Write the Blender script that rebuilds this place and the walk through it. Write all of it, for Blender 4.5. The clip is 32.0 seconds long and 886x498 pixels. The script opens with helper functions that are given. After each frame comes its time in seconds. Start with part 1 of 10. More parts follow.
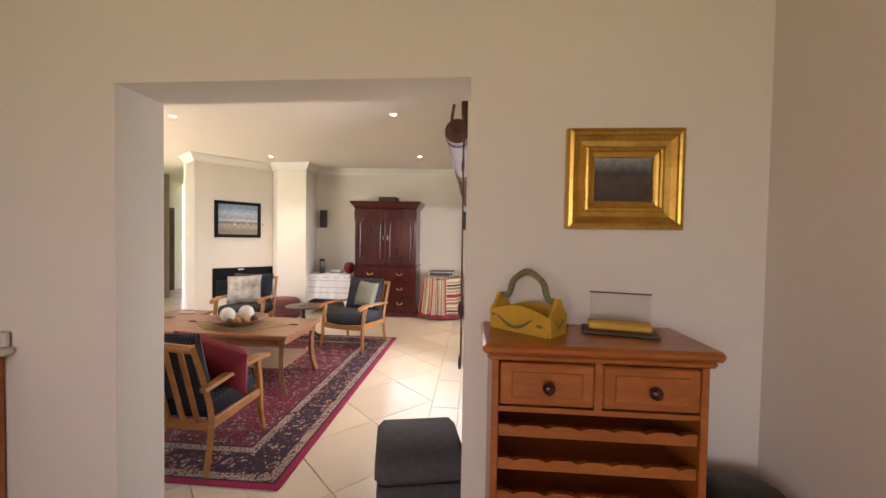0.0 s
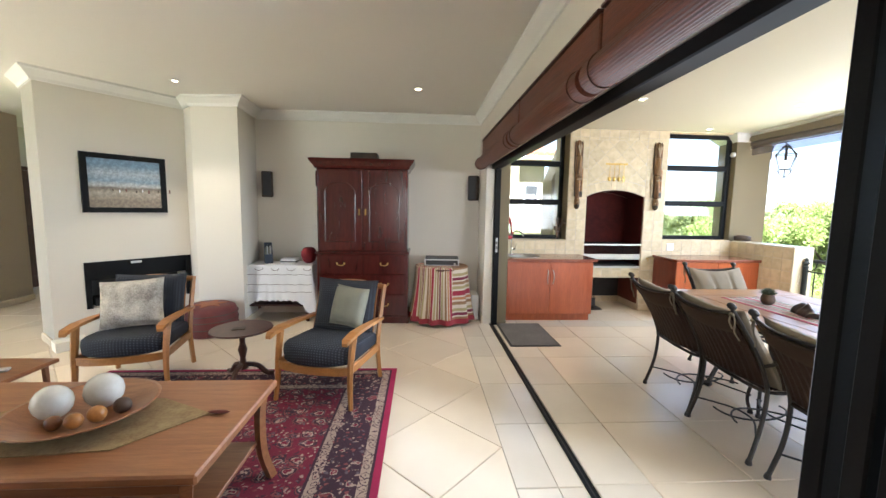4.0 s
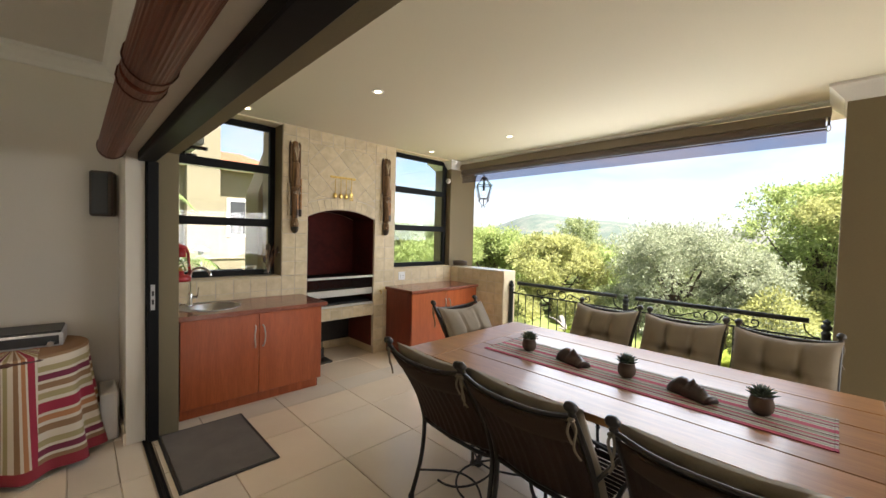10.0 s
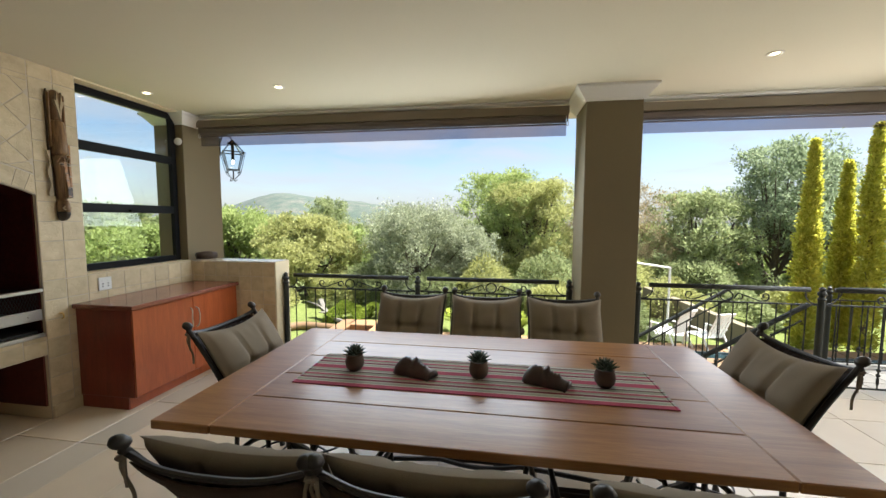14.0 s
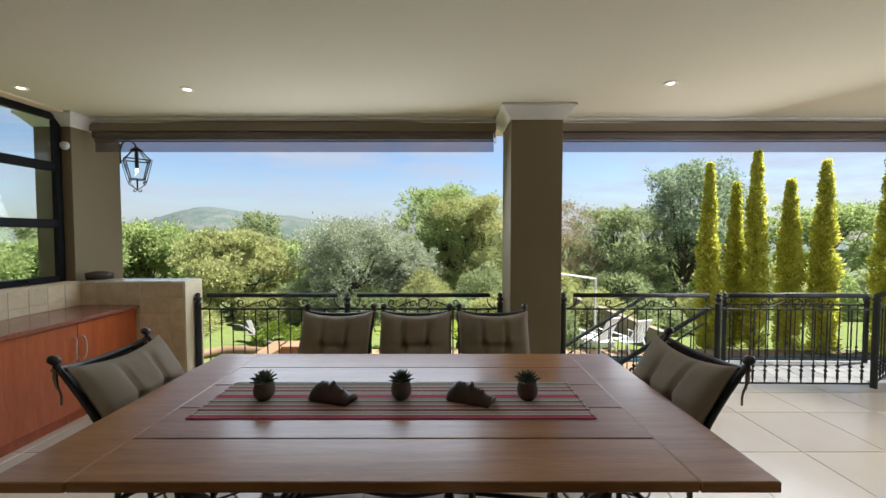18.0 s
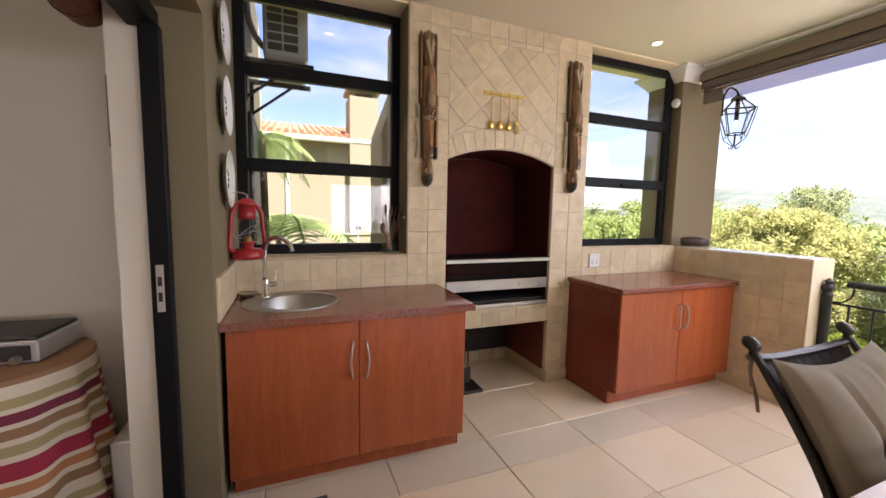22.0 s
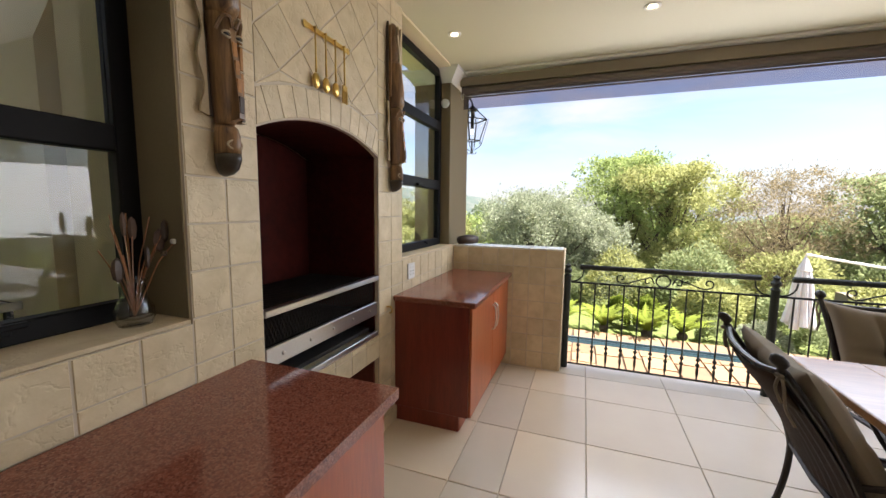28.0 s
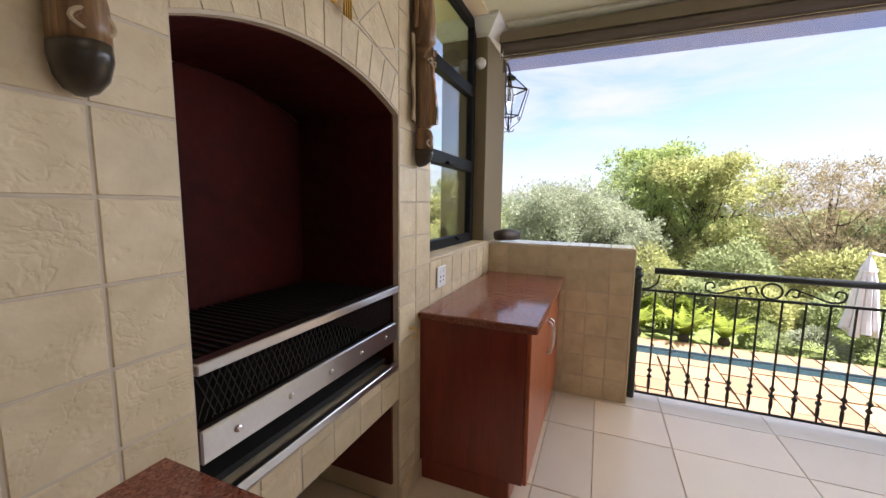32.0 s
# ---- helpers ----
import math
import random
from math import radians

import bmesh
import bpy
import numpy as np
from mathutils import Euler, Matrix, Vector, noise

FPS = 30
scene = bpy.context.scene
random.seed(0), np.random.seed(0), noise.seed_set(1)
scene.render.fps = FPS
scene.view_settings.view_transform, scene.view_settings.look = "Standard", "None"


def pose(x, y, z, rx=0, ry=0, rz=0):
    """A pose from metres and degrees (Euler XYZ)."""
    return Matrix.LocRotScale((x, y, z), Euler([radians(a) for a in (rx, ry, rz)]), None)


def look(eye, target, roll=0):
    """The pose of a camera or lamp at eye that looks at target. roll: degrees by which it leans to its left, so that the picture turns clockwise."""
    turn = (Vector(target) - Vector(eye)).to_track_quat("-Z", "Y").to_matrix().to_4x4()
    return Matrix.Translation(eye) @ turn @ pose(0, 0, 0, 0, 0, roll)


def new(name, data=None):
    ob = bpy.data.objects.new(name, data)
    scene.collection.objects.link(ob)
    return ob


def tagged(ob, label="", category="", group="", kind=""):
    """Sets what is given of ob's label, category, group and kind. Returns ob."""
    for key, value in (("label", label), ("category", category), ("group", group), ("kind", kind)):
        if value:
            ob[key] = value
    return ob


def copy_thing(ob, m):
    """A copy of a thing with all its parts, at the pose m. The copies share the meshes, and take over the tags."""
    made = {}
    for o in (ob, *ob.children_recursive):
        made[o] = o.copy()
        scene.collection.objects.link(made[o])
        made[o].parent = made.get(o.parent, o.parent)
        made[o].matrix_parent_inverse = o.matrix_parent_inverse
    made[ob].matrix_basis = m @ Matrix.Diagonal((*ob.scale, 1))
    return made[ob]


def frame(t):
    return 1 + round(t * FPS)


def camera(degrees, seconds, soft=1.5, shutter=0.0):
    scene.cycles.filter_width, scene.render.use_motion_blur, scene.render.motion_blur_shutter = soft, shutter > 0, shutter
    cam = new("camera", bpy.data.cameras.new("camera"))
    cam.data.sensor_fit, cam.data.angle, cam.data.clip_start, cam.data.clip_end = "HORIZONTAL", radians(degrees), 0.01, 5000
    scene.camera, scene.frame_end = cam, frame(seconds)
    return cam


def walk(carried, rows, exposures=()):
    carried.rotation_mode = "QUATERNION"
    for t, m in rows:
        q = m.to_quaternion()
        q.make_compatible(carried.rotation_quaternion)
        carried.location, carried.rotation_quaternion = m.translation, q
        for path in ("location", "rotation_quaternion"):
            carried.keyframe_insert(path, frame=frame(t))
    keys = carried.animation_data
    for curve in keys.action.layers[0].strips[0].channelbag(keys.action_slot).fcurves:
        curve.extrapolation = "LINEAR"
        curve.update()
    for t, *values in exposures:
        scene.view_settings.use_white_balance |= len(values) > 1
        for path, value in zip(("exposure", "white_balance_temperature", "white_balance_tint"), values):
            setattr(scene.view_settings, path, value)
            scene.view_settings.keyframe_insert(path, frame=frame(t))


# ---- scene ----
cam = camera(98.7, 32.0)
PATH = [
    (0, (0.095, -0.215, 1.429), (-0.063, 1.778, 1.376), 1.0),
    (0.5, (-0.04, -0.064, 1.432), (-0.518, 1.877, 1.376), 1.1),
    (1, (-0.187, 0.138, 1.421), (-0.811, 2.037, 1.37), 0.9),
    (1.5, (-0.351, 0.385, 1.403), (-0.951, 2.292, 1.34), 0.7),
    (2, (-0.466, 0.632, 1.404), (-0.904, 2.579, 1.287), 0.8),
    (2.5, (-0.54, 0.91, 1.432), (-0.872, 2.875, 1.268), 0.8),
    (4.5, (-0.779, 1.942, 1.501), (-0.482, 3.908, 1.287), 1.0),
    (5, (-0.731, 2.127, 1.523), (-0.227, 4.05, 1.304), 1.1),
    (5.5, (-0.654, 2.218, 1.528), (0.199, 4.014, 1.317), 1.3),
    (6, (-0.664, 2.292, 1.555), (0.588, 3.838, 1.352), 1.5),
    (6.5, (-0.706, 2.344, 1.545), (0.818, 3.626, 1.361), 1.2),
    (7, (-0.795, 2.443, 1.544), (0.876, 3.529, 1.372), 1.3),
    (7.5, (-0.719, 2.574, 1.517), (0.979, 3.622, 1.38), 1.4),
    (8, (-0.639, 2.677, 1.522), (1.032, 3.77, 1.411), 1.3),
    (8.5, (-0.521, 2.776, 1.537), (1.058, 4.001, 1.447), 1.5),
    (9, (-0.422, 2.928, 1.48), (1.103, 4.22, 1.426), 1.2),
    (9.5, (-0.317, 3.037, 1.532), (1.175, 4.367, 1.469), 1.6),
    (10, (-0.192, 3.132, 1.53), (1.199, 4.567, 1.46), 1.5),
    (10.5, (-0.075, 3.211, 1.518), (1.231, 4.724, 1.431), 1.4),
    (11, (-0.052, 3.356, 1.477), (1.258, 4.864, 1.384), 1.5),
    (11.5, (-0.036, 3.495, 1.469), (1.405, 4.877, 1.351), 1.2),
    (12, (0.033, 3.519, 1.472), (1.661, 4.673, 1.332), 1.0),
    (12.5, (0.091, 3.589, 1.466), (1.866, 4.497, 1.31), 0.5),
    (13, (0.141, 3.65, 1.499), (2.004, 4.359, 1.336), 0.3),
    (13.5, (0.183, 3.735, 1.529), (2.108, 4.256, 1.37), 0.1),
    (14, (0.218, 3.818, 1.535), (2.188, 4.123, 1.38), 0.2),
    (14.5, (0.223, 3.816, 1.544), (2.212, 3.944, 1.387), 0.2),
    (15, (0.27, 3.774, 1.57), (2.262, 3.738, 1.404), -0.1),
    (15.5, (0.292, 3.739, 1.586), (2.279, 3.579, 1.424), 0.2),
    (17.5, (0.289, 3.811, 1.527), (2.28, 3.644, 1.437), 0.1),
    (18, (0.292, 3.728, 1.524), (2.291, 3.726, 1.449), -0.0),
    (18.5, (0.353, 3.684, 1.506), (2.297, 4.146, 1.432), 0.5),
    (19, (0.472, 3.736, 1.515), (2.275, 4.596, 1.425), 1.1),
    (19.5, (0.56, 3.87, 1.548), (2.083, 5.161, 1.434), 1.0),
    (20, (0.639, 4.069, 1.518), (1.778, 5.71, 1.414), 1.2),
    (20.5, (0.691, 4.254, 1.466), (1.595, 6.036, 1.37), 1.2),
    (21, (0.675, 4.44, 1.412), (1.454, 6.279, 1.316), 1.3),
    (21.5, (0.641, 4.614, 1.374), (1.384, 6.466, 1.231), 1.3),
    (22, (0.664, 4.767, 1.348), (1.404, 6.615, 1.154), 1.1),
    (22.5, (0.686, 4.957, 1.347), (1.524, 6.757, 1.111), 1.1),
    (23, (0.685, 5.097, 1.349), (1.675, 6.818, 1.11), 0.9),
    (23.5, (0.639, 5.249, 1.355), (1.774, 6.875, 1.095), 0.9),
    (24, (0.644, 5.362, 1.348), (1.888, 6.901, 1.055), 1.0),
    (24.5, (0.671, 5.451, 1.376), (2.006, 6.91, 1.077), 0.8),
    (25, (0.656, 5.533, 1.393), (2.095, 6.895, 1.12), 0.7),
    (25.5, (0.613, 5.637, 1.405), (2.149, 6.892, 1.145), 0.8),
    (26, (0.555, 5.715, 1.411), (2.194, 6.832, 1.152), 0.7),
    (26.5, (0.535, 5.804, 1.411), (2.261, 6.78, 1.154), 0.6),
    (28.5, (0.563, 6.128, 1.42), (2.476, 6.676, 1.215), 0.7),
    (29, (0.526, 6.17, 1.412), (2.483, 6.53, 1.205), 0.7),
    (29.5, (0.583, 6.202, 1.407), (2.558, 6.433, 1.189), 0.7),
    (30, (0.728, 6.245, 1.414), (2.703, 6.468, 1.191), 0.6),
    (30.5, (0.861, 6.28, 1.418), (2.818, 6.633, 1.206), 0.5),
    (31, (0.995, 6.358, 1.424), (2.909, 6.897, 1.212), 0.5),
    (31.5, (1.113, 6.424, 1.389), (2.971, 7.133, 1.17), 0.8),
    (32, (1.156, 6.43, 1.356), (2.992, 7.188, 1.119), 0.7),
]
EXPOSURES = ((0, 3.75, 6500, 24), (1, 3.9, 5800, 14), (2.4, 3.6, 5700, 11), (3, 3.6, 5600, 11), (5, 3.45, 5650, 13), (7, 3.1, 4950, 20), (9, 2.6, 5900, 15), (11, 2.45, 6650, 13), (13, 2.12, 6500, 10), (15, 1.85, 6000, 9), (18, 1.65, 5900, 10), (20, 1.95, 6200, 19), (22, 2.6, 6400, 26), (24, 2.5, 6500, 17), (26, 2.3, 6150, 16), (29, 2.28, 6250, 18), (32, 2.25, 6050, 20))
walk(cam, [(t, look(eye, target, roll)) for t, eye, target, roll in PATH], EXPOSURES)

# world: bright summer sky with thin cloud
SUN_DIR = Vector((0.12, -0.48, 0.86)).normalized()
world = bpy.data.worlds.new("sky")
scene.world = world
world.use_nodes = True
wn = world.node_tree
wn.nodes.clear()


def wnode(kind, **vals):
    n = wn.nodes.new(kind)
    for k, v in vals.items():
        n.inputs[k].default_value = v
    return n


w_sky = wn.nodes.new("ShaderNodeTexSky")
w_sky.sky_type = "NISHITA"
w_sky.sun_disc = False
w_sky.sun_elevation = math.asin(SUN_DIR.z)
w_sky.sun_rotation = math.atan2(SUN_DIR.x, SUN_DIR.y)
w_sky.dust_density = 1.2
w_co = wn.nodes.new("ShaderNodeTexCoord")
w_map = wnode("ShaderNodeMapping", Scale=(1.6, 1.6, 7.0))
w_noise = wnode("ShaderNodeTexNoise", Scale=1.7, Detail=9.0, Roughness=0.6, Distortion=0.35)
w_ramp = wn.nodes.new("ShaderNodeValToRGB")
w_ramp.color_ramp.elements[0].position, w_ramp.color_ramp.elements[1].position = 0.36, 0.64
w_sep = wn.nodes.new("ShaderNodeSeparateXYZ")
w_fade = wnode("ShaderNodeMapRange")
w_fade.inputs["From Min"].default_value, w_fade.inputs["From Max"].default_value = 0.0, 0.10
w_fade.inputs["To Min"].default_value, w_fade.inputs["To Max"].default_value = 0.55, 1.0
w_mul = wn.nodes.new("ShaderNodeMath")
w_mul.operation = "MULTIPLY"
w_mix = wn.nodes.new("ShaderNodeMix")
w_mix.data_type = "RGBA"
w_bg = wnode("ShaderNodeBackground", Strength=0.052)
w_out = wn.nodes.new("ShaderNodeOutputWorld")
w_mix.inputs[7].default_value = (3.9, 4.05, 4.4, 1)
for a, b in ((w_co.outputs["Generated"], w_map.inputs[0]), (w_map.outputs[0], w_noise.inputs["Vector"]), (w_noise.outputs[0], w_ramp.inputs[0]),
             (w_co.outputs["Generated"], w_sep.inputs[0]), (w_sep.outputs["Z"], w_fade.inputs["Value"]),
             (w_ramp.outputs[0], w_mul.inputs[0]), (w_fade.outputs[0], w_mul.inputs[1]), (w_mul.outputs[0], w_mix.inputs[0]),
             (w_sky.outputs[0], w_mix.inputs[6]), (w_mix.outputs[2], w_bg.inputs[0]), (w_bg.outputs[0], w_out.inputs[0])):
    wn.links.new(a, b)
sun = new("sun", bpy.data.lights.new("sun", "SUN"))
sun.data.energy, sun.data.angle, sun.data.color = 5.0, radians(0.6), (1.0, 0.95, 0.87)
sun.matrix_world = look(SUN_DIR * 60, (0, 0, 0))


def area_lamp(name, eye, target, sx, sy, watts, colour):
    lamp = new(name, bpy.data.lights.new(name, "AREA"))
    lamp.data.shape, lamp.data.size, lamp.data.size_y, lamp.data.energy, lamp.data.color = "RECTANGLE", sx, sy, watts, colour
    lamp.matrix_world = look(eye, target)
    return lamp


# added lamps for sky light by the unseen glazed hall and dining room sides
area_lamp("window_light", (-7.5, -0.7, 1.6), (-3.6, 4.5, 0.9), 4.5, 2.2, 16, (0.95, 0.99, 1.0))
area_lamp("window_light", (-1.7, -3.35, 1.6), (-1.5, 1, 1.2), 1.6, 1.5, 3.0, (1.0, 0.83, 0.66))
# lamps added to the sky light of the veranda's open side, one a bay
area_lamp("window_light", (4.32, 4.75, 1.85), (0.3, 5.3, 0.4), 2.8, 0.9, 9.5, (0.86, 0.94, 1.0))
area_lamp("window_light", (4.25, 0.6, 1.45), (1.7, 5.4, 0.3), 3.0, 1.2, 11.5, (1.0, 0.985, 0.95))
# lamp added towards the far end of the veranda, where no opening stands
area_lamp("window_light", (2.9, -1.75, 1.35), (2.2, 6.0, 0.55), 2.2, 1.5, 12.5, (1.0, 0.985, 0.96))

# lamp added for daylight through the folded-back door onto the living room floor
area_lamp("window_light", (0.02, 3.9, 1.15), (-1.3, 2.2, 0.5), 2.8, 1.5, 2.6, (0.93, 0.98, 1.0))


# ---- materials ----
MATS = {}


def shader(name):
    m = bpy.data.materials.new(name)
    m.use_nodes = True
    m.node_tree.nodes.clear()
    out = m.node_tree.nodes.new("ShaderNodeOutputMaterial")
    p = m.node_tree.nodes.new("ShaderNodeBsdfPrincipled")
    m.node_tree.links.new(p.outputs[0], out.inputs[0])
    MATS[name] = m
    return m, m.node_tree, p


def nod(nt, kind, ins=None, **props):
    n = nt.nodes.new(kind)
    for k, v in props.items():
        set_prop(n, k, v)
    for k, v in (ins or {}).items():
        n.inputs[k].default_value = v
    return n


def set_prop(n, k, v):
    if k == "operation":
        n.operation = v
    elif k == "data_type":
        n.data_type = v
    elif k == "blend_type":
        n.blend_type = v
    elif k == "feature":
        n.feature = v
    elif k == "wave_type":
        n.wave_type = v
    elif k == "bands_direction":
        n.bands_direction = v
    elif k == "interpolation":
        n.color_ramp.interpolation = v


def c4(c):
    return (c[0], c[1], c[2], 1)


def rgbmix(nt, fac, a, b):
    """A mix of two colours or sockets."""
    n = nod(nt, "ShaderNodeMix", data_type="RGBA")
    for sock, v in ((n.inputs[0], fac), (n.inputs[6], a), (n.inputs[7], b)):
        if isinstance(v, (int, float)):
            sock.default_value = v
        elif isinstance(v, tuple):
            sock.default_value = c4(v)
        else:
            nt.links.new(v, sock)
    return n.outputs[2]


def ramp(nt, fac, stops, mode="LINEAR"):
    n = nod(nt, "ShaderNodeValToRGB")
    n.color_ramp.interpolation = mode
    el = n.color_ramp.elements
    while len(el) < len(stops):
        el.new(0.5)
    for e, (pos, col) in zip(el, stops):
        e.position = pos
        e.color = c4(col) if isinstance(col, tuple) else (col, col, col, 1)
    nt.links.new(fac, n.inputs[0])
    return n.outputs[0]


def coords(nt, scale=(1, 1, 1), kind="Object", rot=(0, 0, 0)):
    t = nod(nt, "ShaderNodeTexCoord")
    mp = nod(nt, "ShaderNodeMapping", {"Scale": scale, "Rotation": rot})
    nt.links.new(t.outputs[kind], mp.inputs[0])
    return mp.outputs[0]


def noise_of(nt, vec, scale, detail=4.0, rough=0.55, dist=0.0):
    n = nod(nt, "ShaderNodeTexNoise", {"Scale": scale, "Detail": detail, "Roughness": rough, "Distortion": dist})
    nt.links.new(vec, n.inputs["Vector"])
    return n.outputs[0]


def bump(nt, p, height, strength, distance=0.01):
    b = nod(nt, "ShaderNodeBump", {"Strength": strength, "Distance": distance})
    nt.links.new(height, b.inputs["Height"])
    nt.links.new(b.outputs[0], p.inputs["Normal"])


def random_of(nt):
    return nod(nt, "ShaderNodeObjectInfo").outputs["Random"]


def plain(name, a, b=None, rough=0.6, metal=0.0, big=1.5, fine=40.0, amount=0.25, relief=0.1, dist=0.004, stretch=(1, 1, 1), spec=0.5, per_object=0.0):
    """A surface with two scales of variation between two close colours."""
    m, nt, p = shader(name)
    b = b or tuple(v * (1 - amount) for v in a)
    v = coords(nt, stretch)
    n1, n2 = noise_of(nt, v, big, 3), noise_of(nt, v, fine, 4)
    fac = nod(nt, "ShaderNodeMath", {1: 0.6}, operation="MULTIPLY_ADD")
    nt.links.new(n1, fac.inputs[0])
    half = nod(nt, "ShaderNodeMath", {1: 0.4}, operation="MULTIPLY")
    nt.links.new(n2, half.inputs[0])
    nt.links.new(half.outputs[0], fac.inputs[2])
    col = ramp(nt, fac.outputs[0], ((0.32, a), (0.68, b)))
    if per_object:
        r = random_of(nt)
        dark = ramp(nt, r, ((0.0, 1 - per_object), (1.0, 1 + per_object * 0.3)))
        mm = nod(nt, "ShaderNodeMix", data_type="RGBA", blend_type="MULTIPLY")
        mm.inputs[0].default_value = 1
        nt.links.new(col, mm.inputs[6])
        nt.links.new(dark, mm.inputs[7])
        col = mm.outputs[2]
    nt.links.new(col, p.inputs["Base Color"])
    p.inputs["Roughness"].default_value, p.inputs["Metallic"].default_value = rough, metal
    p.inputs["Specular IOR Level"].default_value = spec
    if relief:
        bump(nt, p, n2, relief, dist)
    return m


def wood(name, a, b, rough=0.35, grain=(1.2, 14, 14), scale=3.0, relief=0.05, coat=0.0, per_object=0.12):
    """Stained wood with long grain along its first stretched axis."""
    m, nt, p = shader(name)
    v = coords(nt, grain)
    r = random_of(nt)
    shift = nod(nt, "ShaderNodeVectorMath", operation="ADD")
    mul = nod(nt, "ShaderNodeMath", {1: 37.0}, operation="MULTIPLY")
    nt.links.new(r, mul.inputs[0])
    nt.links.new(v, shift.inputs[0])
    nt.links.new(mul.outputs[0], shift.inputs[1])
    n1 = noise_of(nt, shift.outputs[0], scale, 6, 0.62, 0.6)
    n2 = noise_of(nt, shift.outputs[0], scale * 7, 3, 0.6)
    col = ramp(nt, n1, ((0.3, a), (0.7, b)))
    dark = ramp(nt, n2, ((0.35, 0.78), (0.6, 1.0)))
    mm = nod(nt, "ShaderNodeMix", data_type="RGBA", blend_type="MULTIPLY")
    mm.inputs[0].default_value = 0.7
    nt.links.new(col, mm.inputs[6])
    nt.links.new(dark, mm.inputs[7])
    tone = ramp(nt, r, ((0.0, 1 - per_object), (1.0, 1.0 + per_object)))
    m2 = nod(nt, "ShaderNodeMix", data_type="RGBA", blend_type="MULTIPLY")
    m2.inputs[0].default_value = 1
    nt.links.new(mm.outputs[2], m2.inputs[6])
    nt.links.new(tone, m2.inputs[7])
    nt.links.new(m2.outputs[2], p.inputs["Base Color"])
    p.inputs["Roughness"].default_value = rough
    p.inputs["Coat Weight"].default_value = coat
    p.inputs["Coat Roughness"].default_value = 0.15
    bump(nt, p, n2, relief, 0.002)
    return m


def glow(name, colour, strength):
    m, nt, p = shader(name)
    p.inputs["Base Color"].default_value = c4(colour)
    p.inputs["Emission Color"].default_value = c4(colour)
    p.inputs["Emission Strength"].default_value = strength
    return m


def glass(name, tint=(1, 1, 1), rough=0.0):
    """A thin pane: clear, with the mirror gloss of glass."""
    m = bpy.data.materials.new(name)
    m.use_nodes = True
    nt = m.node_tree
    nt.nodes.clear()
    out = nod(nt, "ShaderNodeOutputMaterial")
    tr = nod(nt, "ShaderNodeBsdfTransparent", {"Color": c4(tint)})
    gl = nod(nt, "ShaderNodeBsdfGlossy", {"Roughness": rough})
    lw = nod(nt, "ShaderNodeLayerWeight", {"Blend": 0.5})
    pw = nod(nt, "ShaderNodeMath", {1: 4.0}, operation="POWER")
    fr = nod(nt, "ShaderNodeMath", {1: 0.85, 2: 0.045}, operation="MULTIPLY_ADD")
    nt.links.new(lw.outputs["Facing"], pw.inputs[0])
    nt.links.new(pw.outputs[0], fr.inputs[0])
    mx = nod(nt, "ShaderNodeMixShader")
    nt.links.new(fr.outputs[0], mx.inputs[0])
    nt.links.new(tr.outputs[0], mx.inputs[1])
    nt.links.new(gl.outputs[0], mx.inputs[2])
    nt.links.new(mx.outputs[0], out.inputs[0])
    MATS[name] = m
    return m


def leaf(name, a, b, thin=0.35):
    """Foliage that lets some light through, varied leaf by leaf."""
    m = bpy.data.materials.new(name)
    m.use_nodes = True
    nt = m.node_tree
    nt.nodes.clear()
    out = nod(nt, "ShaderNodeOutputMaterial")
    geo = nod(nt, "ShaderNodeNewGeometry")
    v = coords(nt)
    n = noise_of(nt, v, 0.8, 3)
    mixf = nod(nt, "ShaderNodeMath", {1: 0.55}, operation="MULTIPLY_ADD")
    nt.links.new(geo.outputs["Random Per Island"], mixf.inputs[0])
    h = nod(nt, "ShaderNodeMath", {1: 0.5}, operation="MULTIPLY")
    nt.links.new(n, h.inputs[0])
    nt.links.new(h.outputs[0], mixf.inputs[2])
    col = ramp(nt, mixf.outputs[0], ((0.2, a), (0.85, b)))
    d = nod(nt, "ShaderNodeBsdfDiffuse")
    t = nod(nt, "ShaderNodeBsdfTranslucent")
    mx = nod(nt, "ShaderNodeMixShader", {0: thin})
    for q in (d, t):
        nt.links.new(col, q.inputs[0])
    nt.links.new(d.outputs[0], mx.inputs[1])
    nt.links.new(t.outputs[0], mx.inputs[2])
    nt.links.new(mx.outputs[0], out.inputs[0])
    MATS[name] = m
    return m


CREAM = plain("cream_paint", (0.74, 0.70, 0.615), (0.69, 0.65, 0.57), 0.75, big=0.7, fine=160, relief=0.06, dist=0.002)
CEIL = plain("ceiling_paint", (0.75, 0.725, 0.665), (0.72, 0.695, 0.635), 0.85, big=0.5, fine=120, relief=0.05, dist=0.002)
VCEIL = plain("veranda_ceiling_paint", (0.68, 0.635, 0.49), (0.64, 0.60, 0.46), 0.85, big=0.45, fine=120, relief=0.05, dist=0.002)
# tan of the cabinet door frames, and shade painted onto the hall pier
TAN = plain("tan_and_shaded_cream", (0.54, 0.44, 0.32), (0.50, 0.405, 0.29), 0.8, big=0.8, fine=140, relief=0.06, dist=0.002)
WHITE = plain("white_paint", (0.80, 0.79, 0.75), (0.75, 0.74, 0.70), 0.6, big=1.0, fine=90, relief=0.03)
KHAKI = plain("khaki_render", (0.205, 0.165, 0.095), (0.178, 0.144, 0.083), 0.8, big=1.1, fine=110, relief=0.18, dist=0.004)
NEIGHBOUR = plain("tan_stucco", (0.225, 0.19, 0.125), (0.20, 0.17, 0.11), 0.9, big=0.6, fine=60, relief=0.12, dist=0.006)
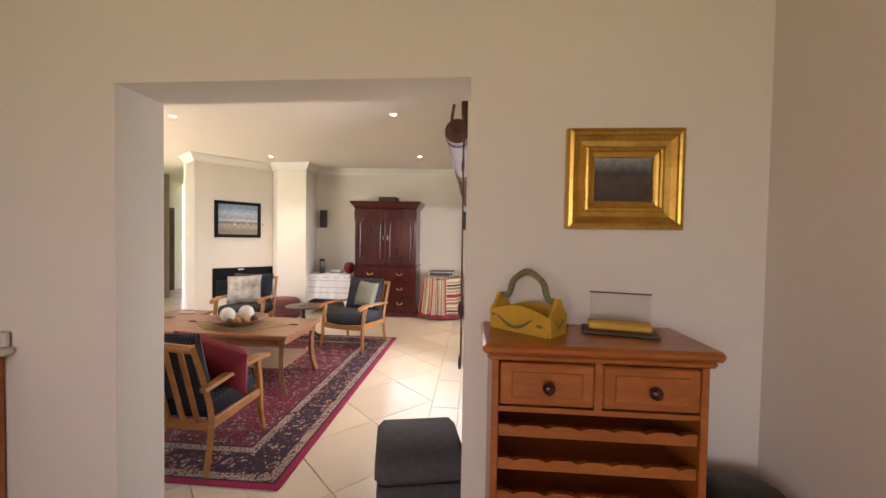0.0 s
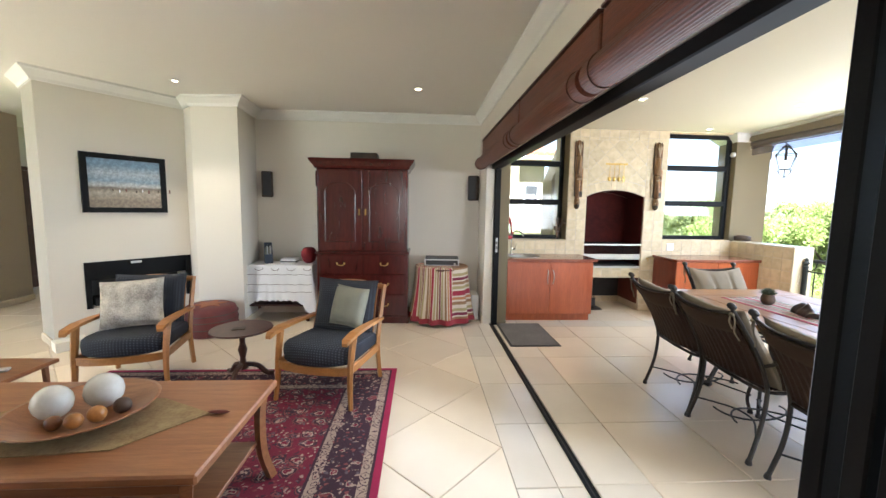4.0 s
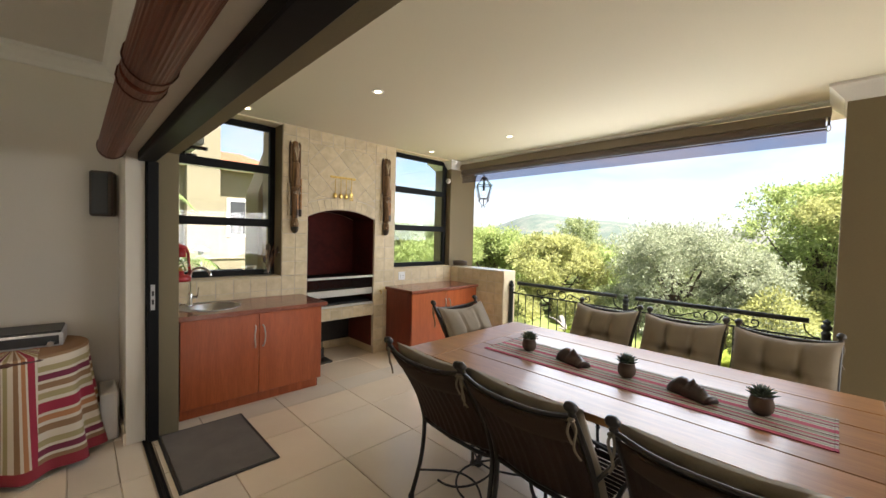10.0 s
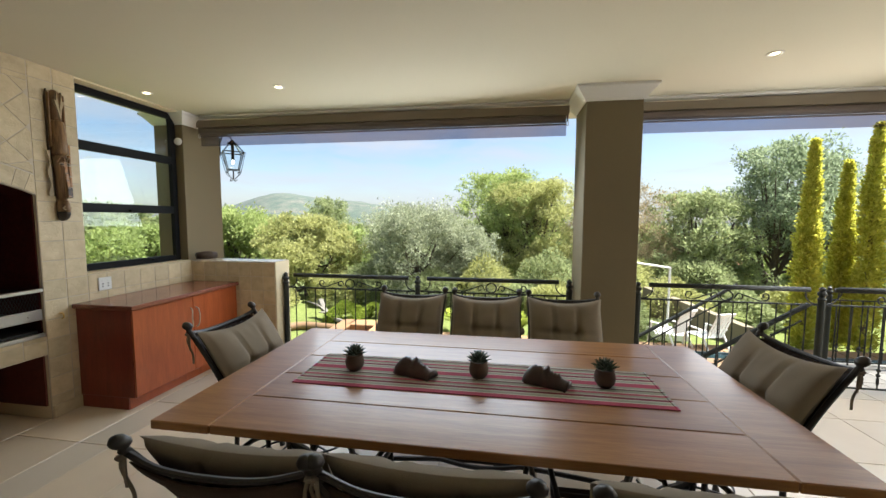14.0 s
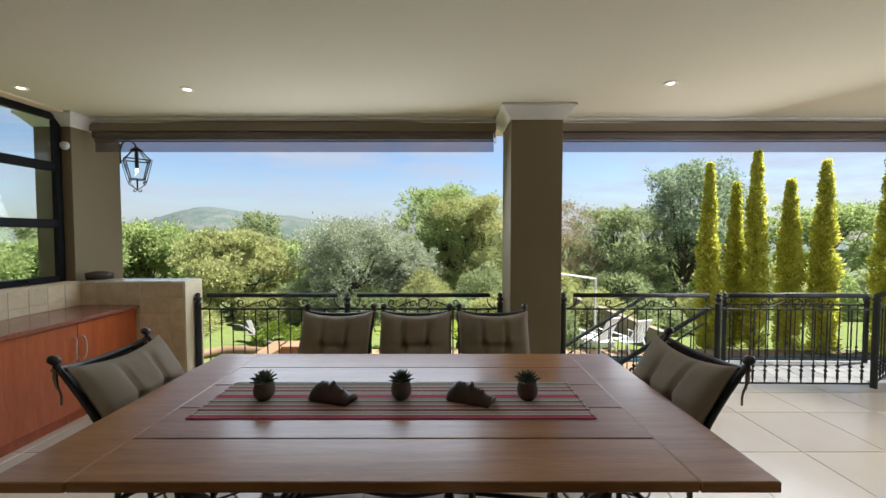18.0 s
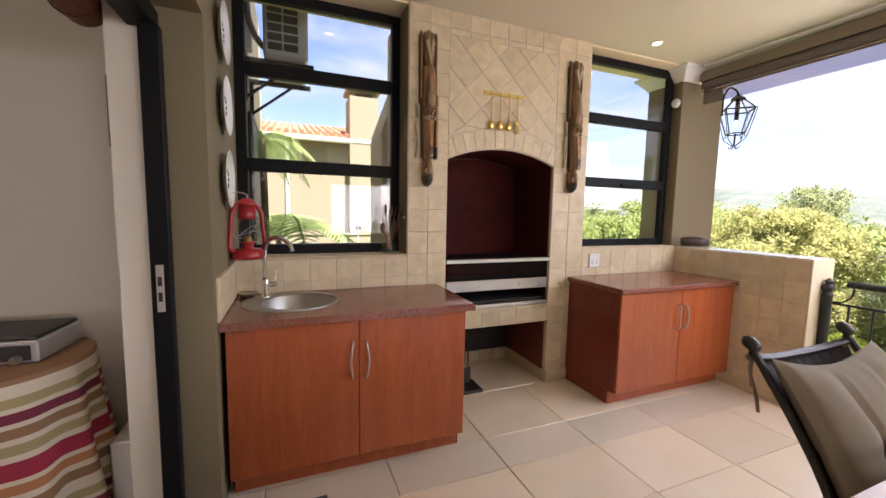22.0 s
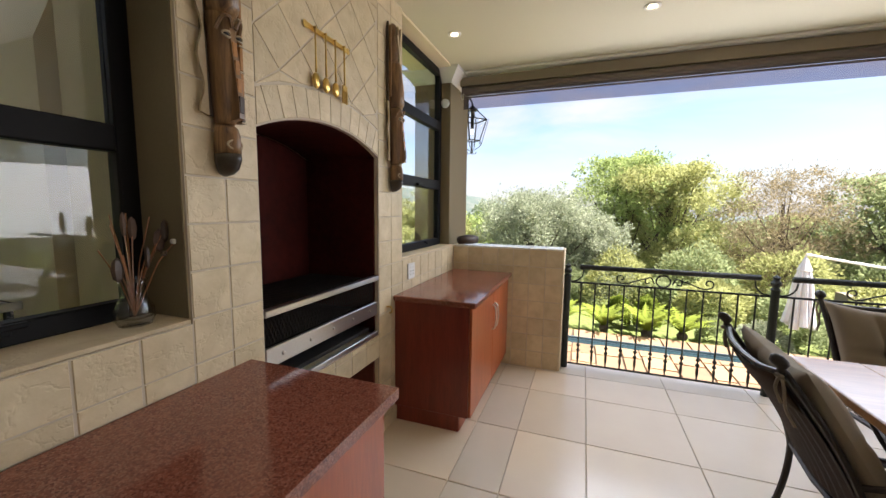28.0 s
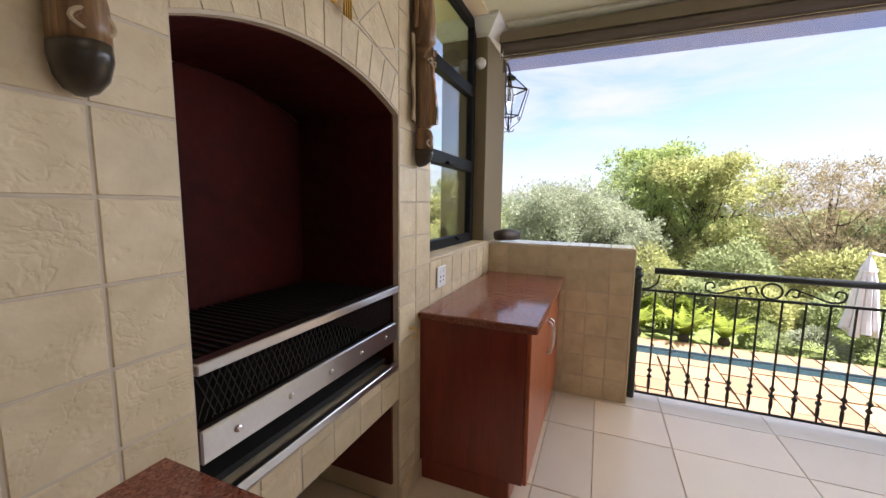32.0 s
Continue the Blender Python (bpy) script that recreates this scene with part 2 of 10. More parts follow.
STUCCO = plain("pale_stucco", (0.72, 0.62, 0.42), (0.66, 0.56, 0.38), 0.9, big=0.6, fine=60, relief=0.15, dist=0.006)
GROUT = plain("grout", (0.58, 0.50, 0.39), (0.50, 0.43, 0.33), 0.9, relief=0.1)
BLACK = plain("black_aluminium", (0.006, 0.006, 0.007), (0.010, 0.010, 0.010), 0.5, metal=0.0, spec=0.12, big=3, fine=150, relief=0.02)
IRON = plain("wrought_iron", (0.030, 0.028, 0.027), (0.055, 0.048, 0.042), 0.45, metal=0.6, big=8, fine=120, relief=0.12, dist=0.002)
RAIL = plain("rail_paint", (0.022, 0.026, 0.024), (0.034, 0.037, 0.033), 0.5, spec=0.3, big=6, fine=90, relief=0.08, dist=0.002)
STEEL = plain("brushed_steel", (0.62, 0.61, 0.58), (0.52, 0.51, 0.49), 0.28, metal=1.0, stretch=(2, 40, 2), relief=0.04, dist=0.001)
SINKSTEEL = plain("satin_sink_steel", (0.50, 0.49, 0.47), (0.42, 0.41, 0.39), 0.36, metal=1.0, stretch=(6, 6, 6), relief=0.03, dist=0.001)
CHROME = plain("chrome", (0.75, 0.75, 0.74), (0.7, 0.7, 0.69), 0.12, metal=1.0, relief=0)
BRASS = plain("brass", (0.72, 0.50, 0.16), (0.60, 0.40, 0.12), 0.28, metal=1.0, relief=0.03)
GOLD = plain("gilt", (0.70, 0.46, 0.10), (0.46, 0.28, 0.06), 0.34, metal=0.9, big=9, fine=70, relief=0.25, dist=0.003)
CAB = wood("cherry_veneer", (0.46, 0.112, 0.035), (0.34, 0.074, 0.022), 0.28, grain=(9, 9, 0.9), scale=1.6, relief=0.02, coat=0.15, per_object=0.05)
TABLETOP = wood("oiled_table_wood", (0.40, 0.195, 0.066), (0.27, 0.118, 0.038), 0.38, grain=(10, 0.8, 10), scale=2.2, relief=0.03, coat=0.3, per_object=0.16)
OAK = wood("honey_oak", (0.46, 0.21, 0.058), (0.34, 0.14, 0.035), 0.38, grain=(6, 6, 6), scale=2.0, relief=0.04)
PINE = wood("orange_pine", (0.42, 0.135, 0.024), (0.29, 0.078, 0.013), 0.33, grain=(1.5, 9, 9), scale=2.5, relief=0.03, coat=0.3)
TEAK = wood("teak_table_wood", (0.34, 0.15, 0.06), (0.22, 0.085, 0.035), 0.35, grain=(1.0, 12, 12), scale=2.5, relief=0.03, coat=0.2)
MAHOG = wood("mahogany", (0.085, 0.011, 0.008), (0.04, 0.005, 0.004), 0.24, grain=(10, 10, 1.2), scale=2.0, relief=0.02, coat=0.25)
CABSIDE = wood("dark_red_veneer", (0.24, 0.040, 0.020), (0.17, 0.026, 0.013), 0.33, grain=(9, 9, 0.9), scale=1.6, relief=0.02, coat=0.15, per_object=0.05)
DARKWOOD = wood("dark_wood", (0.10, 0.035, 0.02), (0.045, 0.014, 0.009), 0.35, grain=(8, 8, 2), scale=2.5, relief=0.05)
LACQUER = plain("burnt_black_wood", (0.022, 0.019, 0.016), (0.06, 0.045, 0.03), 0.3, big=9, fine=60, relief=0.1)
CARVED = wood("carved_wood", (0.40, 0.23, 0.10), (0.06, 0.028, 0.016), 0.40, grain=(22, 22, 1.6), scale=1.7, relief=0.35, coat=0.1)
BONE = plain("pale_carved_wood", (0.46, 0.37, 0.24), (0.36, 0.27, 0.16), 0.5, big=14, fine=70, relief=0.2)
CHARRED = plain("charred_wood", (0.03, 0.02, 0.015), (0.07, 0.04, 0.02), 0.45, big=6, fine=60, relief=0.3)
BLINDWOOD = wood("bamboo_blind", (0.185, 0.048, 0.017), (0.075, 0.018, 0.008), 0.45, grain=(60, 1.5, 60), scale=2.0, relief=0.4)
FIREBRICK = plain("fired_steel_lining", (0.08, 0.011, 0.008), (0.03, 0.006, 0.005), 0.75, big=2.5, fine=25, relief=0.15, spec=0.15)
UNDERLINING = plain("red_oxide_plate", (0.16, 0.04, 0.025), (0.10, 0.026, 0.018), 0.55, big=3, fine=30, relief=0.1, spec=0.3)
# black of sooty iron, also used to fill holes and recesses
SOOT = plain("soot_and_recess_black", (0.012, 0.011, 0.01), (0.03, 0.026, 0.022), 0.7, big=4, fine=60, relief=0.2)
WEAVE = plain("brown_weave", (0.034, 0.016, 0.010), (0.014, 0.008, 0.006), 0.65, spec=0.2, big=5, fine=260, relief=0.5, dist=0.003)
FLAP = plain("brown_cushion_back", (0.055, 0.034, 0.022), (0.034, 0.021, 0.014), 0.85, spec=0.2, big=5, fine=220, relief=0.3, dist=0.002)
SHAWL = plain("gold_brown_cloth", (0.36, 0.27, 0.13), (0.20, 0.12, 0.055), 0.7, big=14, fine=90, relief=0.4)
CUSHION = plain("olive_cushion", (0.25, 0.207, 0.15), (0.20, 0.163, 0.115), 0.9, big=4, fine=320, relief=0.25, dist=0.002)


def quilted_material(name, a, b):
    """Dark cloth woven with small pale lozenges."""
    m, nt, p = shader(name)
    v = coords(nt)
    waves = []
    for d in ((150.0, 95.0, 150.0), (150.0, -95.0, -150.0)):
        dot = nod(nt, "ShaderNodeVectorMath", {1: d}, operation="DOT_PRODUCT")
        nt.links.new(v, dot.inputs[0])
        sn = nod(nt, "ShaderNodeMath", operation="SINE")
        nt.links.new(dot.outputs["Value"], sn.inputs[0])
        waves.append(sn.outputs[0])
    mul = nod(nt, "ShaderNodeMath", operation="MULTIPLY")
    nt.links.new(waves[0], mul.inputs[0])
    nt.links.new(waves[1], mul.inputs[1])
    spot = ramp(nt, mul.outputs[0], ((0.25, 0.0), (0.7, 1.0)))
    worn = noise_of(nt, v, 9, 3)
    part_ = nod(nt, "ShaderNodeMath", operation="MULTIPLY")
    nt.links.new(spot, part_.inputs[0])
    nt.links.new(worn, part_.inputs[1])
    nt.links.new(rgbmix(nt, part_.outputs[0], a, b), p.inputs["Base Color"])
    p.inputs["Roughness"].default_value = 0.9
    bump(nt, p, mul.outputs[0], 0.25, 0.002)
    return m


NAVY = quilted_material("navy_quilted_cloth", (0.020, 0.023, 0.032), (0.11, 0.12, 0.14))
REDVELVET = plain("red_velvet", (0.24, 0.008, 0.016), (0.13, 0.004, 0.009), 0.75, big=5, fine=140, relief=0.2)
SAGE = plain("sage_cloth", (0.25, 0.245, 0.19), (0.19, 0.185, 0.145), 0.9, big=6, fine=200, relief=0.3)
GREYCLOTH = plain("grey_cloth", (0.055, 0.056, 0.06), (0.09, 0.09, 0.092), 0.9, big=30, fine=200, relief=0.4, dist=0.003)
FURWHITE = plain("cowhide", (0.62, 0.58, 0.50), (0.16, 0.14, 0.12), 0.95, big=9, fine=90, relief=0.6, dist=0.006)
LINEN = plain("white_linen", (0.80, 0.80, 0.80), (0.70, 0.70, 0.71), 0.9, big=6, fine=160, relief=0.25)
FILEBLUE = plain("blue_card", (0.03, 0.045, 0.075), (0.045, 0.06, 0.09), 0.5, big=6, relief=0.05)
MATGREY = plain("grey_doormat", (0.11, 0.10, 0.092), (0.155, 0.14, 0.128), 0.95, big=5, fine=300, relief=0.6, dist=0.004)
LEATHER = plain("maroon_leather", (0.17, 0.035, 0.03), (0.11, 0.02, 0.02), 0.5, big=6, fine=70, relief=0.2)
BLACKPLASTIC = plain("black_plastic", (0.015, 0.015, 0.016), (0.03, 0.03, 0.03), 0.45, relief=0.05)
SILVER = plain("silver_plastic", (0.55, 0.55, 0.56), (0.48, 0.48, 0.49), 0.35, metal=0.4, relief=0.02)
REDENAMEL = plain("red_enamel", (0.40, 0.018, 0.022), (0.28, 0.012, 0.015), 0.3, big=8, relief=0.03)
CERAMIC = plain("white_ceramic", (0.72, 0.71, 0.66), (0.62, 0.60, 0.54), 0.25, big=18, fine=60, relief=0.03)
YELLOW = plain("yellow_paint", (0.62, 0.38, 0.03), (0.50, 0.29, 0.025), 0.5, big=7, relief=0.08)
GREENPAINT = plain("green_paint", (0.20, 0.19, 0.08), (0.12, 0.12, 0.05), 0.5, relief=0.05)
CANVASHEAD = plain("khaki_canvas", (0.27, 0.225, 0.165), (0.23, 0.19, 0.14), 0.85, big=2, fine=180, relief=0.2)
CANVAS = plain("brown_canvas", (0.17, 0.138, 0.122), (0.125, 0.10, 0.09), 0.85, big=3, fine=200, relief=0.3)
DRIFT = plain("bleached_wood", (0.20, 0.185, 0.16), (0.13, 0.12, 0.10), 0.9, big=8, fine=40, relief=0.4)
BARK = plain("bark", (0.13, 0.10, 0.075), (0.07, 0.05, 0.04), 0.95, big=6, fine=30, relief=0.6, dist=0.02)
PLASTICWHITE = plain("white_plastic", (0.78, 0.78, 0.76), (0.7, 0.7, 0.68), 0.4, relief=0.03)
TERRACOTTA = plain("roof_clay", (0.44, 0.17, 0.085), (0.33, 0.12, 0.06), 0.8, big=5, fine=40, relief=0.2, per_object=0.2)
POTCLAY = plain("pot_clay", (0.12, 0.075, 0.05), (0.07, 0.045, 0.032), 0.7, big=10, fine=60, relief=0.2)
STONEHEAD = plain("dark_carving", (0.035, 0.022, 0.02), (0.075, 0.035, 0.03), 0.35, big=10, fine=50, relief=0.4, dist=0.004)
SUCCULENT = plain("succulent", (0.055, 0.085, 0.06), (0.11, 0.14, 0.09), 0.55, big=20, relief=0.1)
WATER = plain("pool_water", (0.30, 0.58, 0.60), (0.38, 0.64, 0.64), 0.12, big=2, fine=9, relief=0.12, dist=0.02)
MOSAIC = plain("dark_mosaic", (0.03, 0.045, 0.06), (0.10, 0.12, 0.13), 0.3, big=30, fine=60, relief=0.1)
DECKTILE = plain("landing_tile", (0.20, 0.19, 0.17), (0.14, 0.135, 0.12), 0.4, big=3, relief=0.1, per_object=0.3)
SANDSTONE = plain("slate_paving", (0.33, 0.19, 0.085), (0.23, 0.145, 0.08), 0.75, big=2.5, fine=25, relief=0.3, dist=0.006, per_object=0.35)
MIRROR = plain("mirror", (0.78, 0.79, 0.78), (0.74, 0.75, 0.74), 0.03, metal=1.0, relief=0)
SOIL = plain("soil", (0.12, 0.085, 0.05), (0.07, 0.05, 0.03), 0.95, relief=0.6, dist=0.03)
LAWNGRASS = plain("lawn_grass", (0.135, 0.19, 0.04), (0.075, 0.125, 0.022), 0.95, big=3, fine=90, relief=0.6, dist=0.02, spec=0.1)
WINDOWGLASS = glass("window_glass", (0.93, 0.95, 0.94))
DARKGLASS = glass("cabinet_glass", (0.90, 0.89, 0.86))


def solid_glass(name, tint):
    m, nt, p = shader(name)
    p.inputs["Base Color"].default_value = c4(tint)
    p.inputs["Transmission Weight"].default_value = 1.0
    p.inputs["Roughness"].default_value = 0.03
    p.inputs["IOR"].default_value = 1.45
    return m


GLASSWARE = solid_glass("glassware", (0.95, 0.97, 0.97))
SHELFGLASS = solid_glass("shelf_glass", (0.80, 0.92, 0.88))
CABBACK = plain("cabinet_back", (0.30, 0.27, 0.22), (0.24, 0.21, 0.17), 0.5, big=2, relief=0.05)
CLEARGLASS = glass("clear_glass", (0.96, 0.97, 0.97))
BLINDFILM = glass("blind_film", (0.60, 0.58, 0.62), 0.3)
LAMPGLOW = glow("lamp_glow", (1.0, 0.78, 0.48), 2.2)
BULB = glow("bulb_glow", (1.0, 0.93, 0.8), 3.0)


def floor_tile_material(name, a, b):
    m, nt, p = shader(name)
    v = coords(nt)
    r = random_of(nt)
    n1, n2 = noise_of(nt, v, 2.2, 4), noise_of(nt, v, 30, 4)
    col = rgbmix(nt, ramp(nt, n1, ((0.3, 0.0), (0.7, 1.0))), a, b)
    tone = ramp(nt, r, ((0, 0.90), (1, 1.04)))
    mm = nod(nt, "ShaderNodeMix", data_type="RGBA", blend_type="MULTIPLY")
    mm.inputs[0].default_value = 1
    nt.links.new(col, mm.inputs[6])
    nt.links.new(tone, mm.inputs[7])
    nt.links.new(mm.outputs[2], p.inputs["Base Color"])
    rr = ramp(nt, n1, ((0.3, 0.16), (0.75, 0.27)))
    nt.links.new(rr, p.inputs["Roughness"])
    p.inputs["Specular IOR Level"].default_value = 0.7
    bump(nt, p, n2, 0.03, 0.002)
    return m


FLOORTILE = floor_tile_material("polished_cream_tile", (0.79, 0.68, 0.52), (0.74, 0.625, 0.475))
BORDERTILE = floor_tile_material("pale_border_tile", (0.72, 0.645, 0.53), (0.67, 0.595, 0.48))


def wall_tile_material():
    m, nt, p = shader("split_face_tile")
    v = coords(nt)
    r = random_of(nt)
    shift = nod(nt, "ShaderNodeVectorMath", operation="ADD")
    mul = nod(nt, "ShaderNodeMath", {1: 91.0}, operation="MULTIPLY")
    nt.links.new(r, mul.inputs[0])
    nt.links.new(v, shift.inputs[0])
    nt.links.new(mul.outputs[0], shift.inputs[1])
    n1, n2 = noise_of(nt, shift.outputs[0], 11, 5, 0.58, 0.15), noise_of(nt, shift.outputs[0], 55, 5, 0.65)
    col = ramp(nt, n1, ((0.25, (0.68, 0.57, 0.375)), (0.5, (0.60, 0.49, 0.31)), (0.75, (0.50, 0.40, 0.24))))
    tone = ramp(nt, r, ((0, 0.90), (1, 1.06)))
    mm = nod(nt, "ShaderNodeMix", data_type="RGBA", blend_type="MULTIPLY")
    mm.inputs[0].default_value = 1
    nt.links.new(col, mm.inputs[6])
    nt.links.new(tone, mm.inputs[7])
    nt.links.new(mm.outputs[2], p.inputs["Base Color"])
    p.inputs["Roughness"].default_value = 0.5
    cleft = nod(nt, "ShaderNodeMath", {1: 0.5}, operation="SUBTRACT")
    nt.links.new(noise_of(nt, shift.outputs[0], 8, 4, 0.6, 0.25), cleft.inputs[0])
    crack = nod(nt, "ShaderNodeMath", operation="ABSOLUTE")
    nt.links.new(cleft.outputs[0], crack.inputs[0])
    edge = ramp(nt, crack.outputs[0], ((0.0, 0.0), (0.035, 0.6)))
    add = nod(nt, "ShaderNodeMath", {1: 1.5}, operation="MULTIPLY_ADD")
    nt.links.new(n1, add.inputs[0])
    nt.links.new(edge, add.inputs[2])
    bump(nt, p, add.outputs[0], 0.30, 0.006)
    return m


WALLTILE = wall_tile_material()


def granite_material():
    m, nt, p = shader("red_granite")
    v = coords(nt)
    vo = nod(nt, "ShaderNodeTexVoronoi", {"Scale": 210.0})
    nt.links.new(v, vo.inputs["Vector"])
    spk = noise_of(nt, v, 300, 3, 0.7)
    n1 = noise_of(nt, v, 6, 3)
    base = ramp(nt, vo.outputs["Color"], ((0.2, (0.18, 0.050, 0.032)), (0.45, (0.29, 0.098, 0.062)), (0.62, (0.36, 0.16, 0.11)), (0.8, (0.11, 0.03, 0.022))))
    dark = ramp(nt, spk, ((0.34, (0.06, 0.03, 0.03)), (0.44, (1, 1, 1)), (0.62, (1, 1, 1)), (0.72, (1.5, 1.25, 1.15))))
    mm = nod(nt, "ShaderNodeMix", data_type="RGBA", blend_type="MULTIPLY")
    mm.inputs[0].default_value = 0.8
    nt.links.new(base, mm.inputs[6])
    nt.links.new(dark, mm.inputs[7])
    tone = rgbmix(nt, ramp(nt, n1, ((0.3, 0.15), (0.7, 0.5))), mm.outputs[2], (0.24, 0.085, 0.055))
    nt.links.new(tone, p.inputs["Base Color"])
    p.inputs["Roughness"].default_value = 0.11
    return m


GRANITE = granite_material()


def stripe_material(name, axis, stops, scale, wobble=0.0, rough=0.9):
    """Woven stripes across one axis of the thing itself."""
    m, nt, p = shader(name)
    v = coords(nt)
    sep = nod(nt, "ShaderNodeSeparateXYZ")
    nt.links.new(v, sep.inputs[0])
    mul = nod(nt, "ShaderNodeMath", {1: scale}, operation="MULTIPLY")
    nt.links.new(sep.outputs[axis], mul.inputs[0])
    src = mul.outputs[0]
    if wobble:
        nn = noise_of(nt, v, 5, 3)
        ad = nod(nt, "ShaderNodeMath", {1: wobble}, operation="MULTIPLY_ADD")
        nt.links.new(nn, ad.inputs[0])
        nt.links.new(src, ad.inputs[2])
        src = ad.outputs[0]
    fr = nod(nt, "ShaderNodeMath", operation="FRACT")
    nt.links.new(src, fr.inputs[0])
    col = ramp(nt, fr.outputs[0], stops, "CONSTANT")
    fine = noise_of(nt, v, 260, 3)
    grain = ramp(nt, fine, ((0.3, 0.72), (0.7, 1.08)))
    mm = nod(nt, "ShaderNodeMix", data_type="RGBA", blend_type="MULTIPLY")
    mm.inputs[0].default_value = 1
    nt.links.new(col, mm.inputs[6])
    nt.links.new(grain, mm.inputs[7])
    nt.links.new(mm.outputs[2], p.inputs["Base Color"])
    p.inputs["Roughness"].default_value = rough
    bump(nt, p, fine, 0.3, 0.002)
    return m


RUNNER = stripe_material("striped_runner", "X", ((0.0, (0.42, 0.06, 0.115)), (0.20, (0.62, 0.56, 0.50)), (0.23, (0.33, 0.35, 0.28)), (0.33, (0.60, 0.55, 0.49)), (0.36, (0.20, 0.04, 0.07)), (0.46, (0.55, 0.50, 0.44)), (0.49, (0.30, 0.31, 0.25)), (0.57, (0.40, 0.07, 0.12)), (0.66, (0.60, 0.54, 0.48)), (0.69, (0.28, 0.30, 0.23)), (0.80, (0.14, 0.06, 0.07)), (0.86, (0.58, 0.52, 0.46)), (0.90, (0.33, 0.34, 0.27))), 4.9)


def round_cloth_material():
    """Broad vertical stripes on one half of the round cloth, cross stripes on the other."""
    m, nt, p = shader("striped_cloth")
    v = coords(nt)
    sep = nod(nt, "ShaderNodeSeparateXYZ")
    nt.links.new(v, sep.inputs[0])
    ang = nod(nt, "ShaderNodeMath", operation="ARCTAN2")
    nt.links.new(sep.outputs["Y"], ang.inputs[0])
    nt.links.new(sep.outputs["X"], ang.inputs[1])
    sa = nod(nt, "ShaderNodeMath", {1: 1.5}, operation="MULTIPLY")
    nt.links.new(ang.outputs[0], sa.inputs[0])
    fa = nod(nt, "ShaderNodeMath", operation="FRACT")
    nt.links.new(sa.outputs[0], fa.inputs[0])
    sz = nod(nt, "ShaderNodeMath", {1: 2.25, 2: 0.12}, operation="MULTIPLY_ADD")
    nt.links.new(sep.outputs["Z"], sz.inputs[0])
    fz = nod(nt, "ShaderNodeMath", operation="FRACT")
    nt.links.new(sz.outputs[0], fz.inputs[0])
    PALE, CRIM, TAN, PLUM, GOLDEN = (0.58, 0.50, 0.385), (0.30, 0.022, 0.045), (0.25, 0.14, 0.07), (0.16, 0.02, 0.045), (0.33, 0.27, 0.13)
    stops = ((0.0, CRIM), (0.14, PALE), (0.19, GOLDEN), (0.27, PALE), (0.32, TAN), (0.40, PALE), (0.44, PLUM), (0.52, PALE), (0.56, GOLDEN), (0.64, PALE), (0.74, TAN), (0.83, PALE), (0.88, (0.40, 0.17, 0.07)), (0.96, PALE))
    side = nod(nt, "ShaderNodeMath", {1: 0.12}, operation="GREATER_THAN")
    nt.links.new(sep.outputs["X"], side.inputs[0])
    col = rgbmix(nt, side.outputs[0], ramp(nt, fa.outputs[0], stops, "CONSTANT"), ramp(nt, fz.outputs[0], stops, "CONSTANT"))
    hem = nod(nt, "ShaderNodeMath", {1: 0.10}, operation="LESS_THAN")
    nt.links.new(sep.outputs["Z"], hem.inputs[0])
    col = rgbmix(nt, hem.outputs[0], col, (0.25, 0.025, 0.035))
    fine = noise_of(nt, v, 220, 3)
    nt.links.new(col, p.inputs["Base Color"])
    p.inputs["Roughness"].default_value = 0.9
    bump(nt, p, fine, 0.3, 0.002)
    return m


ROUNDCLOTH = round_cloth_material()


